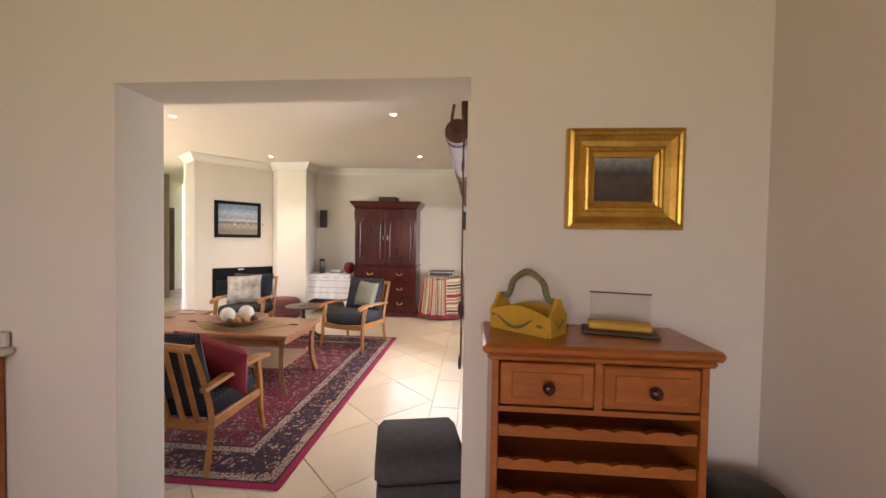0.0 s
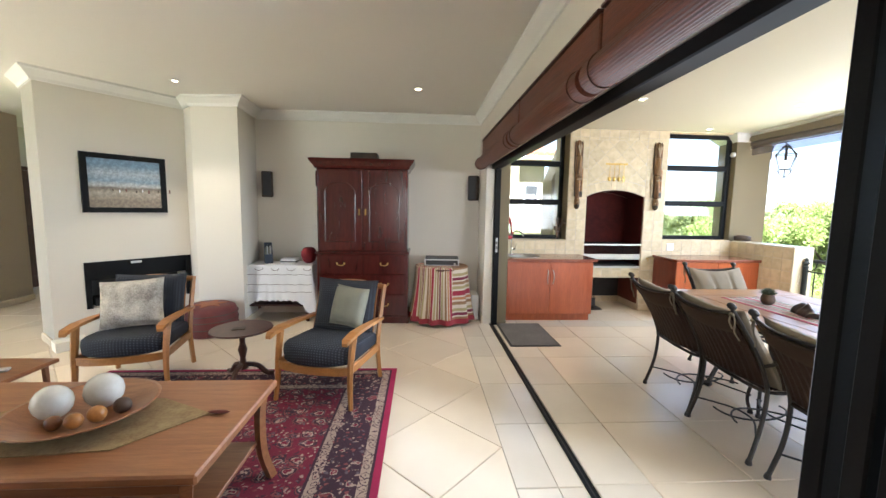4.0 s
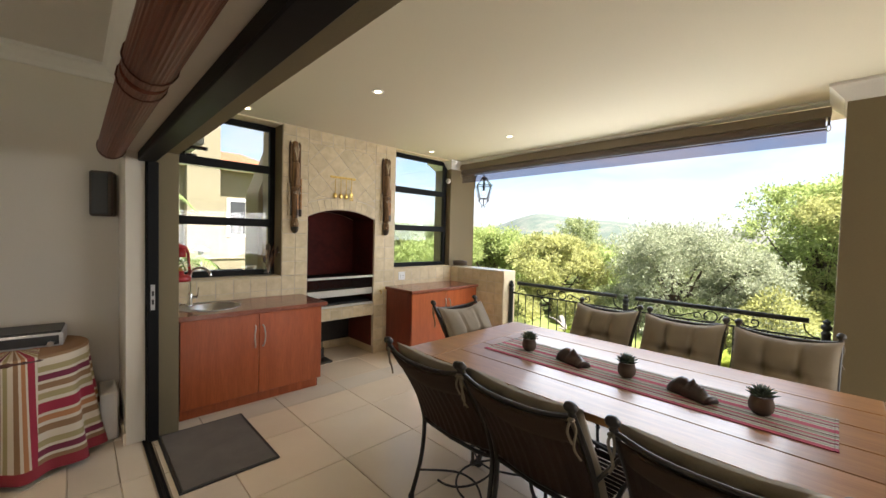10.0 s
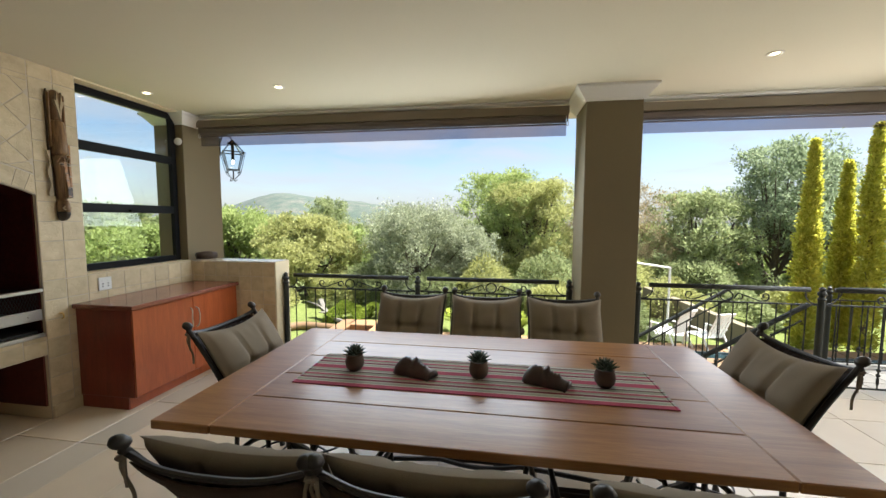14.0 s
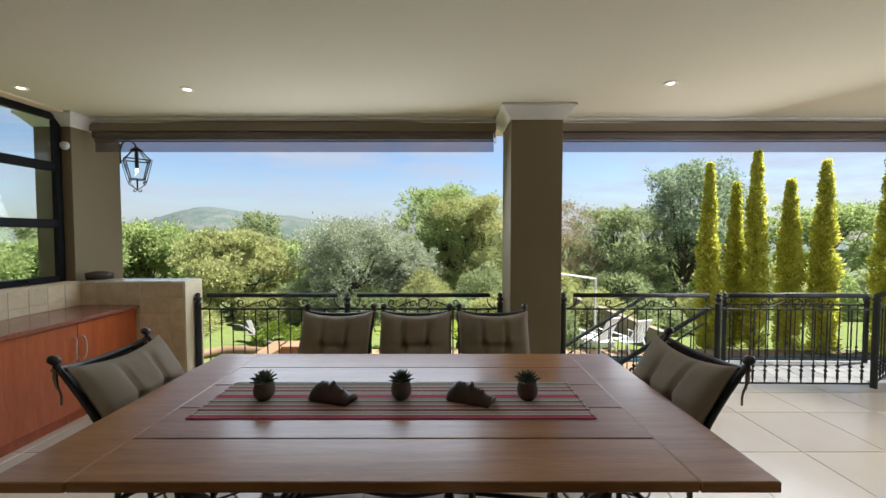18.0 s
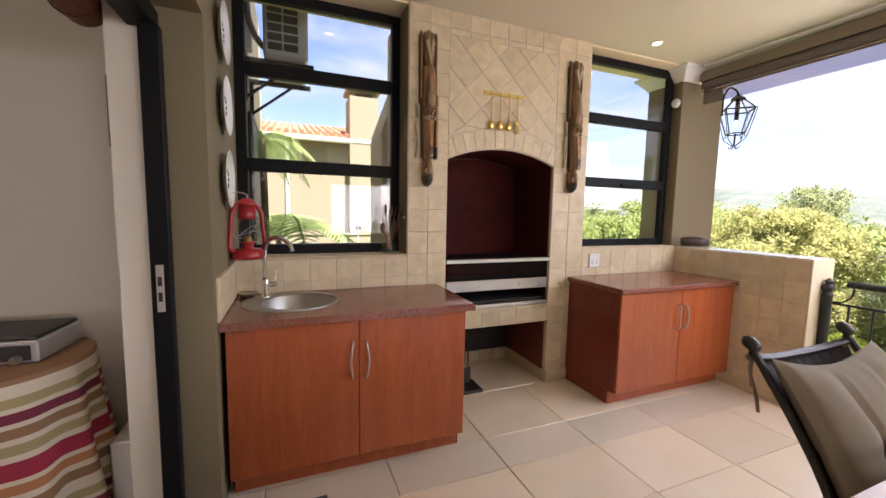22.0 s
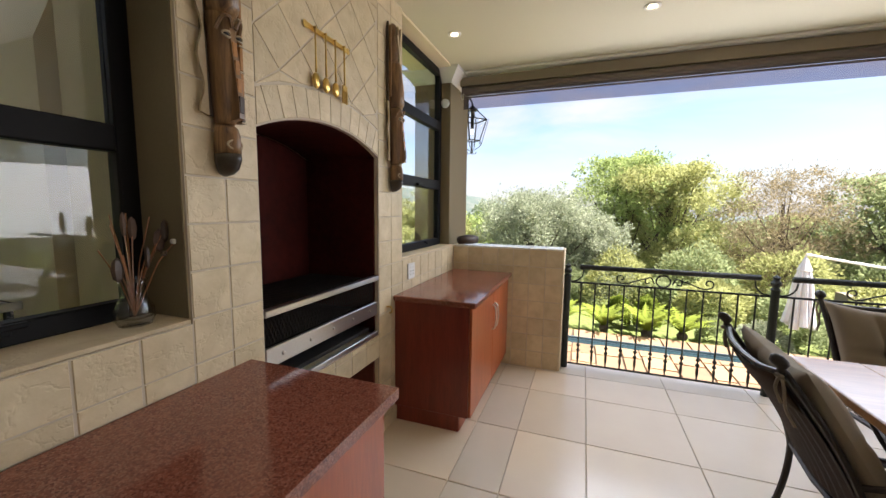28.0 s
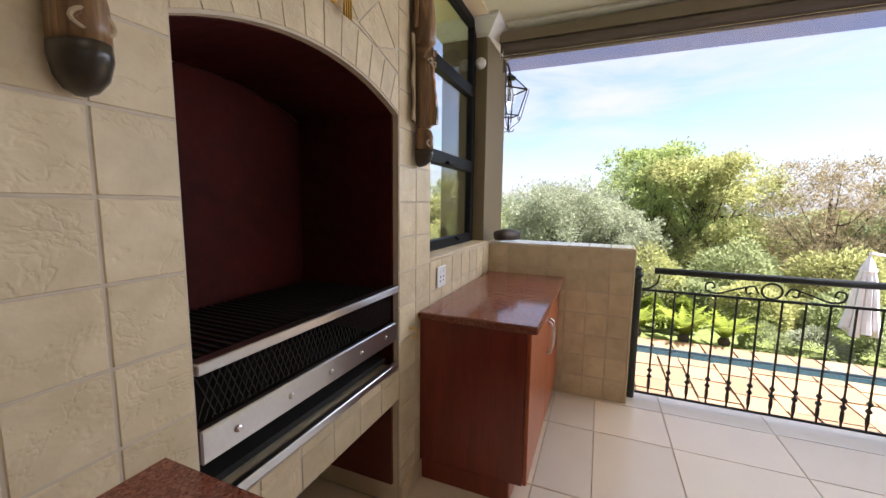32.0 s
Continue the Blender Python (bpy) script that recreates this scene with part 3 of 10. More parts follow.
def rug_material(hx, hy):
    """A red field with floral medallions inside nested borders, by the rug's own half sizes."""
    m, nt, p = shader("persian_rug")
    v = coords(nt)
    sep = nod(nt, "ShaderNodeSeparateXYZ")
    nt.links.new(v, sep.inputs[0])

    def edge(axis, half):
        a = nod(nt, "ShaderNodeMath", operation="ABSOLUTE")
        nt.links.new(sep.outputs[axis], a.inputs[0])
        s = nod(nt, "ShaderNodeMath", {0: half}, operation="SUBTRACT")
        nt.links.new(a.outputs[0], s.inputs[1])
        return s.outputs[0]
    mn = nod(nt, "ShaderNodeMath", operation="MINIMUM")
    nt.links.new(edge("X", hx), mn.inputs[0])
    nt.links.new(edge("Y", hy), mn.inputs[1])
    wob = nod(nt, "ShaderNodeTexNoise", {"Scale": 13.0, "Detail": 3.0})
    nt.links.new(v, wob.inputs["Vector"])
    amt = nod(nt, "ShaderNodeVectorMath", operation="SCALE")
    amt.inputs[3].default_value = 0.085
    nt.links.new(wob.outputs["Color"], amt.inputs[0])
    bent = nod(nt, "ShaderNodeVectorMath", operation="ADD")
    nt.links.new(v, bent.inputs[0])
    nt.links.new(amt.outputs[0], bent.inputs[1])

    def cells(scale, rand):
        vo = nod(nt, "ShaderNodeTexVoronoi", {"Scale": scale, "Randomness": rand})
        nt.links.new(bent.outputs[0], vo.inputs["Vector"])
        return vo.outputs["Distance"], vo.outputs["Color"]

    RED, NIGHT, IVORY, ROSE, SKY = (0.155, 0.008, 0.028), (0.040, 0.014, 0.026), (0.36, 0.27, 0.21), (0.21, 0.055, 0.055), (0.11, 0.085, 0.10)
    small_d, small_c = cells(36.0, 0.85)
    tint = ramp(nt, small_c, ((0.0, ROSE), (0.3, IVORY), (0.5, NIGHT), (0.68, SKY), (0.84, ROSE)), "CONSTANT")
    dots = ramp(nt, small_d, ((0.0, 0.9), (0.34, 0.9), (0.42, 0.0)))
    rose_d, rose_c = cells(7.6, 0.5)
    petals = ramp(nt, rose_d, ((0.0, IVORY), (0.08, RED), (0.17, IVORY), (0.215, NIGHT), (0.31, ROSE), (0.36, NIGHT), (0.40, RED)), "CONSTANT")
    field = rgbmix(nt, dots, petals, tint)
    bord_d, bord_c = cells(10.5, 0.35)
    ring = ramp(nt, bord_d, ((0.0, SKY), (0.09, IVORY), (0.15, RED), (0.33, IVORY), (0.385, NIGHT)), "CONSTANT")
    border = rgbmix(nt, dots, ring, tint)
    tiny_d, tiny_c = cells(19.0, 0.5)
    guard = ramp(nt, tiny_d, ((0.0, ROSE), (0.13, NIGHT), (0.19, IVORY), (0.40, IVORY), (0.46, NIGHT), (0.54, IVORY)), "CONSTANT")
    zone1 = ramp(nt, mn.outputs[0], ((0.0, 0.0), (0.055, 1.0), (0.115, 0.0), (0.325, 1.0), (0.385, 0.0)), "CONSTANT")
    zone2 = ramp(nt, mn.outputs[0], ((0.0, 0.0), (0.115, 1.0), (0.325, 0.0)), "CONSTANT")
    zone3 = ramp(nt, mn.outputs[0], ((0.0, 0.0), (0.40, 1.0)), "CONSTANT")
    edges = ramp(nt, mn.outputs[0], ((0.0, (0.30, 0.01, 0.06)), (0.04, NIGHT)), "CONSTANT")
    col = rgbmix(nt, zone1, edges, guard)
    col = rgbmix(nt, zone2, col, border)
    col = rgbmix(nt, zone3, col, field)
    fine = noise_of(nt, v, 260, 3)
    big = noise_of(nt, v, 3, 3)
    tone = ramp(nt, big, ((0.3, 0.8), (0.7, 1.1)))
    mm = nod(nt, "ShaderNodeMix", data_type="RGBA", blend_type="MULTIPLY")
    mm.inputs[0].default_value = 1
    nt.links.new(col, mm.inputs[6])
    nt.links.new(tone, mm.inputs[7])
    nt.links.new(mm.outputs[2], p.inputs["Base Color"])
    p.inputs["Roughness"].default_value = 0.95
    bump(nt, p, fine, 0.6, 0.004)
    return m


def painting_material(name, stops, axis="Z", scale=1.0, off=0.0):
    """Loose bands of paint, sky over land."""
    m, nt, p = shader(name)
    v = coords(nt)
    sep = nod(nt, "ShaderNodeSeparateXYZ")
    nt.links.new(v, sep.inputs[0])
    n = noise_of(nt, v, 14, 5, 0.6, 0.8)
    ad = nod(nt, "ShaderNodeMath", {1: 0.10}, operation="MULTIPLY_ADD")
    nt.links.new(n, ad.inputs[0])
    mr = nod(nt, "ShaderNodeMath", {1: scale, 2: off}, operation="MULTIPLY_ADD")
    nt.links.new(sep.outputs[axis], mr.inputs[0])
    nt.links.new(mr.outputs[0], ad.inputs[2])
    col = ramp(nt, ad.outputs[0], stops)
    spots = ramp(nt, noise_of(nt, v, 34, 4, 0.7), ((0.4, 0.75), (0.65, 1.2)))
    mm = nod(nt, "ShaderNodeMix", data_type="RGBA", blend_type="MULTIPLY")
    mm.inputs[0].default_value = 1
    nt.links.new(col, mm.inputs[6])
    nt.links.new(spots, mm.inputs[7])
    nt.links.new(mm.outputs[2], p.inputs["Base Color"])
    p.inputs["Roughness"].default_value = 0.45
    bump(nt, p, n, 0.2, 0.002)
    return m


SEASCAPE = painting_material("coast_painting", ((0.10, (0.26, 0.21, 0.15)), (0.30, (0.42, 0.36, 0.27)), (0.40, (0.20, 0.17, 0.13)), (0.46, (0.52, 0.53, 0.52)), (0.56, (0.26, 0.36, 0.46)), (0.72, (0.44, 0.50, 0.55)), (0.9, (0.20, 0.32, 0.44))), scale=2.0, off=0.45)
LANDSCAPE = painting_material("dark_landscape", ((0.2, (0.05, 0.035, 0.025)), (0.5, (0.09, 0.06, 0.045)), (0.62, (0.05, 0.05, 0.045)), (0.85, (0.30, 0.30, 0.28))), scale=4.0, off=0.48)
LEAFS = {
    "bright": leaf("bright_leaves", (0.22, 0.29, 0.09), (0.44, 0.50, 0.20), 0.5),
    "green": leaf("green_leaves", (0.18, 0.225, 0.10), (0.40, 0.44, 0.22), 0.55),
    "olive": leaf("olive_leaves", (0.20, 0.23, 0.135), (0.48, 0.51, 0.36), 0.35),
    "yellow": leaf("yellow_green_leaves", (0.27, 0.29, 0.11), (0.52, 0.52, 0.22), 0.5),
    "dark": leaf("dark_leaves", (0.15, 0.20, 0.115), (0.36, 0.42, 0.26), 0.55),
    "gold": leaf("golden_conifer", (0.38, 0.40, 0.05), (0.78, 0.74, 0.15), 0.55),
    "fern": leaf("fern_fronds", (0.22, 0.31, 0.10), (0.44, 0.52, 0.24), 0.55),
    "lime": leaf("lime_fronds", (0.12, 0.18, 0.024), (0.27, 0.32, 0.055), 0.4),
    "twig": leaf("dry_twigs", (0.22, 0.18, 0.10), (0.42, 0.35, 0.21), 0.3),
}


# ---- building helpers ----
def mesh_of(name, bm, material, smooth=False):
    me = bpy.data.meshes.new(name)
    bm.to_mesh(me)
    bm.free()
    me.materials.append(material)
    if smooth:
        me.shade_smooth()
    return me


def thing(name, label, category, x=0.0, y=0.0, z=0.0, rz=0.0, group=""):
    ob = new(name)
    ob.empty_display_size = 0.1
    ob.matrix_world = pose(x, y, z, 0, 0, rz)
    return tagged(ob, label, category, group)


def part(name, bm, material, parent, label="", smooth=False):
    ob = new(name, mesh_of(name, bm, material, smooth))
    ob.parent = parent
    if label:
        tagged(ob, label)
    return ob


def single(name, bm, material, label, category, group="", smooth=False, at=None):
    ob = new(name, mesh_of(name, bm, material, smooth))
    if at is not None:
        ob.matrix_world = at
    return tagged(ob, label, category, group)


def setting(name, bm, material, label="", smooth=False):
    ob = new(name, mesh_of(name, bm, material, smooth))
    return tagged(ob, label, "", "", "structure")


def B(bm=None):
    return bm or bmesh.new()


def box(bm, x0, x1, y0, y1, z0, z1, bevel=0.0):
    """A box, its edges chamfered by bevel."""
    if bevel <= 0:
        vs = [bm.verts.new((x, y, z)) for z in (z0, z1) for y in (y0, y1) for x in (x0, x1)]
        for f in ((0, 2, 3, 1), (4, 5, 7, 6), (0, 1, 5, 4), (2, 6, 7, 3), (0, 4, 6, 2), (1, 3, 7, 5)):
            bm.faces.new([vs[i] for i in f])
        return bm
    b = min(bevel, (x1 - x0) / 2.01, (y1 - y0) / 2.01, (z1 - z0) / 2.01)
    pts = {}
    for i, x in enumerate((x0, x1)):
        for j, y in enumerate((y0, y1)):
            for k, z in enumerate((z0, z1)):
                sx, sy, sz = (b if i == 0 else -b), (b if j == 0 else -b), (b if k == 0 else -b)
                pts[i, j, k, 0] = bm.verts.new((x, y + sy, z + sz))
                pts[i, j, k, 1] = bm.verts.new((x + sx, y, z + sz))
                pts[i, j, k, 2] = bm.verts.new((x + sx, y + sy, z))

    def face(keys):
        bm.faces.new([pts[k] for k in keys])
    for s in (0, 1):
        o = 1 if s else -1
        for a, ring in ((0, ((s, 0, 0, 0), (s, 1, 0, 0), (s, 1, 1, 0), (s, 0, 1, 0))), (1, ((0, s, 0, 1), (0, s, 1, 1), (1, s, 1, 1), (1, s, 0, 1))), (2, ((0, 0, s, 2), (1, 0, s, 2), (1, 1, s, 2), (0, 1, s, 2)))):
            face(ring if o > 0 else ring[::-1])
    for i in (0, 1):
        for j in (0, 1):
            face(((i, j, 0, 0), (i, j, 0, 1), (i, j, 1, 1), (i, j, 1, 0)))
            face(((0, i, j, 1), (0, i, j, 2), (1, i, j, 2), (1, i, j, 1)))
            face(((i, 0, j, 0), (i, 1, j, 0), (i, 1, j, 2), (i, 0, j, 2)))
            for k in (0, 1):
                face(((i, j, k, 0), (i, j, k, 1), (i, j, k, 2)))
    bmesh.ops.recalc_face_normals(bm, faces=bm.faces[-26:])
    return bm


def ring_pts(c, u, v, r, n, start=0.0):
    return [c + u * (r * math.cos(start + 2 * math.pi * i / n)) + v * (r * math.sin(start + 2 * math.pi * i / n)) for i in range(n)]


def skin(bm, rings, cap=True, closed=False):
    """Faces between successive rings of points."""
    vs = [[bm.verts.new(p) for p in ring] for ring in rings]
    n = len(vs[0])
    pairs = list(zip(vs, vs[1:])) + ([(vs[-1], vs[0])] if closed else [])
    for a, b in pairs:
        for i in range(n):
            bm.faces.new((a[i], a[(i + 1) % n], b[(i + 1) % n], b[i]))
    if cap and not closed:
        bm.faces.new(vs[0][::-1])
        bm.faces.new(vs[-1])
    return bm


def frame_of(d):
    d = d.normalized()
    u = d.cross(Vector((0, 0, 1)))
    if u.length < 1e-3:
        u = Vector((1, 0, 0))
    u.normalize()
    return u, d.cross(u).normalized()


def rod(bm, a, b, r0, r1=None, n=8):
    a, b = Vector(a), Vector(b)
    u, v = frame_of(b - a)
    skin(bm, [ring_pts(a, u, v, r0, n), ring_pts(b, u, v, r1 if r1 is not None else r0, n)])
    return bm


def tube(bm, pts, r, n=6, closed=False, radii=None):
    """A round bar along a line of points, with a steady frame."""
    pts = [Vector(p) for p in pts]
    m = len(pts)
    rings = []
    u = None
    for i in range(m):
        d = (pts[(i + 1) % m] - pts[i - 1]) if (closed or 0 < i < m - 1) else (pts[1] - pts[0] if i == 0 else pts[-1] - pts[-2])
        d.normalize()
        if u is None:
            u, v = frame_of(d)
        else:
            u = u - d * u.dot(d)
            u.normalize()
        v = d.cross(u)
        rings.append(ring_pts(pts[i], u, v, radii[i] if radii else r, n))
    return skin(bm, rings, True, closed)


def curve_pts(ctrl, steps=8):
    """A smooth line through control points."""
    c = [Vector(p) for p in ctrl]
    c = [c[0] * 2 - c[1]] + c + [c[-1] * 2 - c[-2]]
    out = []
    for i in range(1, len(c) - 2):
        for s in range(steps):
            t = s / steps
            p0, p1, p2, p3 = c[i - 1:i + 3]
            out.append(0.5 * ((2 * p1) + (p2 - p0) * t + (2 * p0 - 5 * p1 + 4 * p2 - p3) * t * t + (3 * p1 - p0 - 3 * p2 + p3) * t ** 3))
    out.append(c[-2])
    return out


def lathe(bm, profile, cx=0.0, cy=0.0, cz=0.0, n=20):
    """A turned shape: (radius, height) from the bottom up."""
    rings = [[Vector((cx + max(r, 1e-4) * math.cos(2 * math.pi * i / n), cy + max(r, 1e-4) * math.sin(2 * math.pi * i / n), cz + z)) for i in range(n)] for r, z in profile]
    return skin(bm, rings)


def ball(bm, c, rx, ry=None, rz=None, n=12):
    ry, rz = ry or rx, rz or rx
    c = Vector(c)
    k = max(4, n // 2)
    rings = []
    for j in range(k + 1):
        a = -math.pi / 2 + math.pi * j / k
        q = max(math.cos(a), 0.02)
        rings.append([c + Vector((rx * q * math.cos(2 * math.pi * i / n), ry * q * math.sin(2 * math.pi * i / n), rz * math.sin(a))) for i in range(n)])
    return skin(bm, rings)


def prism(bm, poly, lo, hi, axis="z"):
    """A flat outline pushed along an axis. The outline's two numbers are the other two axes in order."""
    def p(q, h):
        return {"x": (h, q[0], q[1]), "y": (q[0], h, q[1]), "z": (q[0], q[1], h)}[axis]
    a = [bm.verts.new(p(q, lo)) for q in poly]
    b = [bm.verts.new(p(q, hi)) for q in poly]
    n = len(poly)
    fs = [bm.faces.new(a[::-1]), bm.faces.new(b)] + [bm.faces.new((a[i], a[(i + 1) % n], b[(i + 1) % n], b[i])) for i in range(n)]
    bmesh.ops.recalc_face_normals(bm, faces=fs)
    return bm


def pillow(bm, w, h, d, m=None, tufts=(), sag=0.0, n=12, full=0.45, crease=0.0):
    """A stuffed cushion in the xz plane, d deep along y, drawn in at its tufts."""
    rows = []
    for side in (-1, 1):
        grid = []
        for j in range(n + 1):
            row = []
            for i in range(n + 1):
                u, v = 2 * i / n - 1, 2 * j / n - 1
                e = max(0.0, (1 - abs(u) ** 3.2)) ** full * max(0.0, (1 - abs(v) ** 3.2)) ** full
                pull = 1.0
                for tx, tz in tufts:
                    pull -= 0.62 * math.exp(-((u - tx) ** 2 + (v - tz) ** 2) / 0.02)
                    pull -= crease * (math.exp(-((u - tx) / 0.085) ** 2) + 0.5 * math.exp(-((v - tz) / 0.085) ** 2))
                pull = max(0.12, pull)
                pin = 1 - 0.05 * (1 - u * u) * abs(v) ** 4 - 0.0
                pin2 = 1 - 0.05 * (1 - v * v) * abs(u) ** 4
                wob = 1 + 0.09 * noise.noise(Vector((u * 2.3 + side * 5, v * 2.3, 1.7)))
                co = Vector((u * w / 2 * pin2, side * d / 2 * e * pull * wob, v * h / 2 * pin - sag * (1 - u * u) * (v + 1) / 2))
                row.append(bm.verts.new((m @ co) if m else co))
            grid.append(row)
        rows.append(grid)
    fs = []
    for s, g in enumerate(rows):
        for j in range(n):
            for i in range(n):
                q = (g[j][i], g[j][i + 1], g[j + 1][i + 1], g[j + 1][i])
                fs.append(bm.faces.new(q if s == 0 else q[::-1]))
    edge = [(0, i) for i in range(n)] + [(j, n) for j in range(n)] + [(n, i) for i in range(n, 0, -1)] + [(j, 0) for j in range(n, 0, -1)]
    for k in range(len(edge)):
        a, b = edge[k], edge[(k + 1) % len(edge)]
        fs.append(bm.faces.new((rows[0][b[0]][b[1]], rows[0][a[0]][a[1]], rows[1][a[0]][a[1]], rows[1][b[0]][b[1]])))
    return bm


def moulding(bm, path, profile, closed=False):
    """A profile of (out, up) pairs swept along a level line of (x, y) points; out is to the left of the way."""
    pts = [Vector((p[0], p[1], 0)) for p in path]
    rings = []
    m = len(pts)
    for i in range(m):
        a = pts[i - 1] if (i > 0 or closed) else None
        b = pts[(i + 1) % m] if (i < m - 1 or closed) else None
        ns = []
        for s, e in ((a, pts[i]), (pts[i], b)):
            if s is not None and e is not None:
                d = (e - s).normalized()
                ns.append(Vector((-d.y, d.x, 0)))
        nn = ns[0] if len(ns) == 1 else (ns[0] + ns[1]) / max(0.3, 1 + ns[0].dot(ns[1]))
        rings.append([pts[i] + nn * o + Vector((0, 0, h)) for o, h in profile])
    return skin(bm, rings, True, closed)


def cut_polygon(poly, x0, x1, y0, y1):
    """An outline clipped to a rectangle."""
    def clip(pts, inside, meet):
        out = []
        for i, p in enumerate(pts):
            q = pts[i - 1]
            if inside(p):
                if not inside(q):
                    out.append(meet(q, p))
                out.append(p)
            elif inside(q):
                out.append(meet(q, p))
        return out
    for ax, lim, sign in ((0, x0, 1), (0, x1, -1), (1, y0, 1), (1, y1, -1)):
        if not poly:
            return []
        poly = clip(poly, lambda p: sign * (p[ax] - lim) >= -1e-9,
                    lambda q, p: tuple(q[k] + (p[k] - q[k]) * (lim - q[ax]) / (p[ax] - q[ax]) for k in (0, 1)))
    return poly


def shrink(poly, gap):
    cx, cy = sum(p[0] for p in poly) / len(poly), sum(p[1] for p in poly) / len(poly)
    out = []
    for p in poly:
        d = math.hypot(p[0] - cx, p[1] - cy)
        k = max(0.0, (d - gap)) / d if d else 0
        out.append((cx + (p[0] - cx) * k, cy + (p[1] - cy) * k))
    return out


def area_of(poly):
    return abs(sum(poly[i - 1][0] * p[1] - p[0] * poly[i - 1][1] for i, p in enumerate(poly))) / 2


def slab_mesh(name, poly, thick, material, plane="floor"):
    """One thin piece with a chamfered face, its outline about its own middle."""
    bm = bmesh.new()
    inner = shrink(poly, min(0.004, thick * 0.6))

    def at(p, h):
        return (p[0], p[1], h) if plane == "floor" else (p[0], -h, p[1])
    n = len(poly)
    a, b, c = [[bm.verts.new(at(p, h)) for p in q] for q, h in ((poly, 0), (poly, thick * 0.6), (inner, thick))]
    fs = [bm.faces.new(c)]
    for lo, hi in ((a, b), (b, c)):
        fs += [bm.faces.new((lo[i], lo[(i + 1) % n], hi[(i + 1) % n], hi[i])) for i in range(n)]
    bmesh.ops.recalc_face_normals(bm, faces=fs)
    return mesh_of(name, bm, material)


def piece(name, mesh, parent, x, y, z, rz=0.0):
    ob = new(name, mesh)
    ob.parent = parent
    ob.matrix_basis = pose(x, y, z, 0, 0, rz)
    return ob


# ---- the shell of the house ----
FACE = 7.21        # tiled face of the barbecue wall
WX = 0.365         # veranda face of the wall beside the sink
TCEIL, LCEIL = 2.665, 2.76
BASE = ((0, 0), (0.016, 0), (0.016, 0.075), (0.010, 0.085), (0, 0.085))
COVE = ((0, 0), (0, -0.115), (0.018, -0.115), (0.03, -0.085), (0.075, -0.035), (0.095, -0.022), (0.095, 0))


def cove_at(z):
    return [(o, z + h) for o, h in COVE]


# floors: bedding, the tiles are laid on it at the end of the file
f_terrace = setting("floor_terrace", box(box(B(), 0.145, 4.16, 1.51, 7.75, -0.30, -0.008), 1.40, 4.16, -5.0, 1.51, -0.30, -0.008), GROUT, "veranda floor bedding")
f_living = setting("floor_living", box(B(), -10.0, 0.145, 1.26, 9.5, -0.30, -0.008), GROUT, "living room floor bedding")
setting("floor_dining", box(B(), -2.7, 1.16, -3.6, 1.26, -0.30, -0.002), BORDERTILE, "dining room floor")

# wall between living room and veranda, with the wide folding door opening
OY0, OY1, OH = 2.02, 6.53, 2.06
for nm, y0, y1, z0 in (("wall_living_east", 1.51, OY0, 0), ("wall_living_east_2", OY1, 7.10, 0), ("wall_living_east_3", OY0, OY1, OH)):
    setting(nm, box(B(), 0.06, 0.20, y0, y1, z0, LCEIL + 0.2), CREAM, "cream plastered wall beside the folding door")
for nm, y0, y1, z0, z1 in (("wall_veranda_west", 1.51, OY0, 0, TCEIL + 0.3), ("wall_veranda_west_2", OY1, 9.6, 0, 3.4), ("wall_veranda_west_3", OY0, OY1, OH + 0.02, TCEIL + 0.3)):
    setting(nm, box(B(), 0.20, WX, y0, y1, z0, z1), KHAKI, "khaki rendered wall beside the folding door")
# wall with the broad opening between dining room and living room
setting("wall_dining_north", box(box(box(B(), -2.7, -1.395, 1.26, 1.51, 0, LCEIL + 0.2), 0.075, 1.40, 1.26, 1.51, 0, LCEIL + 0.2), -1.395, 0.075, 1.26, 1.51, 2.05, LCEIL + 0.2), CREAM, "cream wall with a wide cased opening")
setting("wall_living_south", box(box(B(), -5.2, -2.7, 1.26, 1.51, 0, LCEIL + 0.2), -10.0, -5.2, 1.26, 1.51, 2.35, 3.4), CREAM)
setting("wall_dining_east", box(B(), 1.16, 1.30, -3.6, 1.26, 0, LCEIL + 0.2), CREAM)
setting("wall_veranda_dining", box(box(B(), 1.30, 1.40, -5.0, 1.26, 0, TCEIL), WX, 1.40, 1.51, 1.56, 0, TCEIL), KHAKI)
setting("wall_dining_west", box(B(), -2.9, -2.7, -3.6, 1.26, 0, LCEIL + 0.2), CREAM)
setting("wall_dining_south", box(box(box(box(B(), -2.9, -2.0, -3.8, -3.6, 0, 2.96), 0.8, 1.4, -3.8, -3.6, 0, 2.96), -2.0, 0.8, -3.8, -3.6, 0, 0.8), -2.0, 0.8, -3.8, -3.6, 2.4, 2.96), CREAM)
setting("ceiling_dining", box(B(), -2.9, 1.40, -3.8, 1.51, LCEIL + 0.2, LCEIL + 0.4), CEIL)
# far wall of the living room and the angled chimney breast
setting("wall_living_north", box(B(), -3.0, 0.20, 7.10, 7.21, 0, LCEIL + 0.2), CREAM, "cream wall behind the cabinet")


CB0, CB1, CB2, CB3 = (-4.46, 5.68), (-3.68, 6.70), (-3.50, 6.52), (-2.93, 6.46)
# chimney wall: pieces around the hearth opening
fw = Vector((CB1[0] - CB0[0], CB1[1] - CB0[1])).normalized()
fn = Vector((-fw.y, fw.x))
flen = math.hypot(CB1[0] - CB0[0], CB1[1] - CB0[1])


def fp(s, o=0.0):
    return (CB0[0] + fw.x * s + fn.x * o, CB0[1] + fw.y * s + fn.y * o)


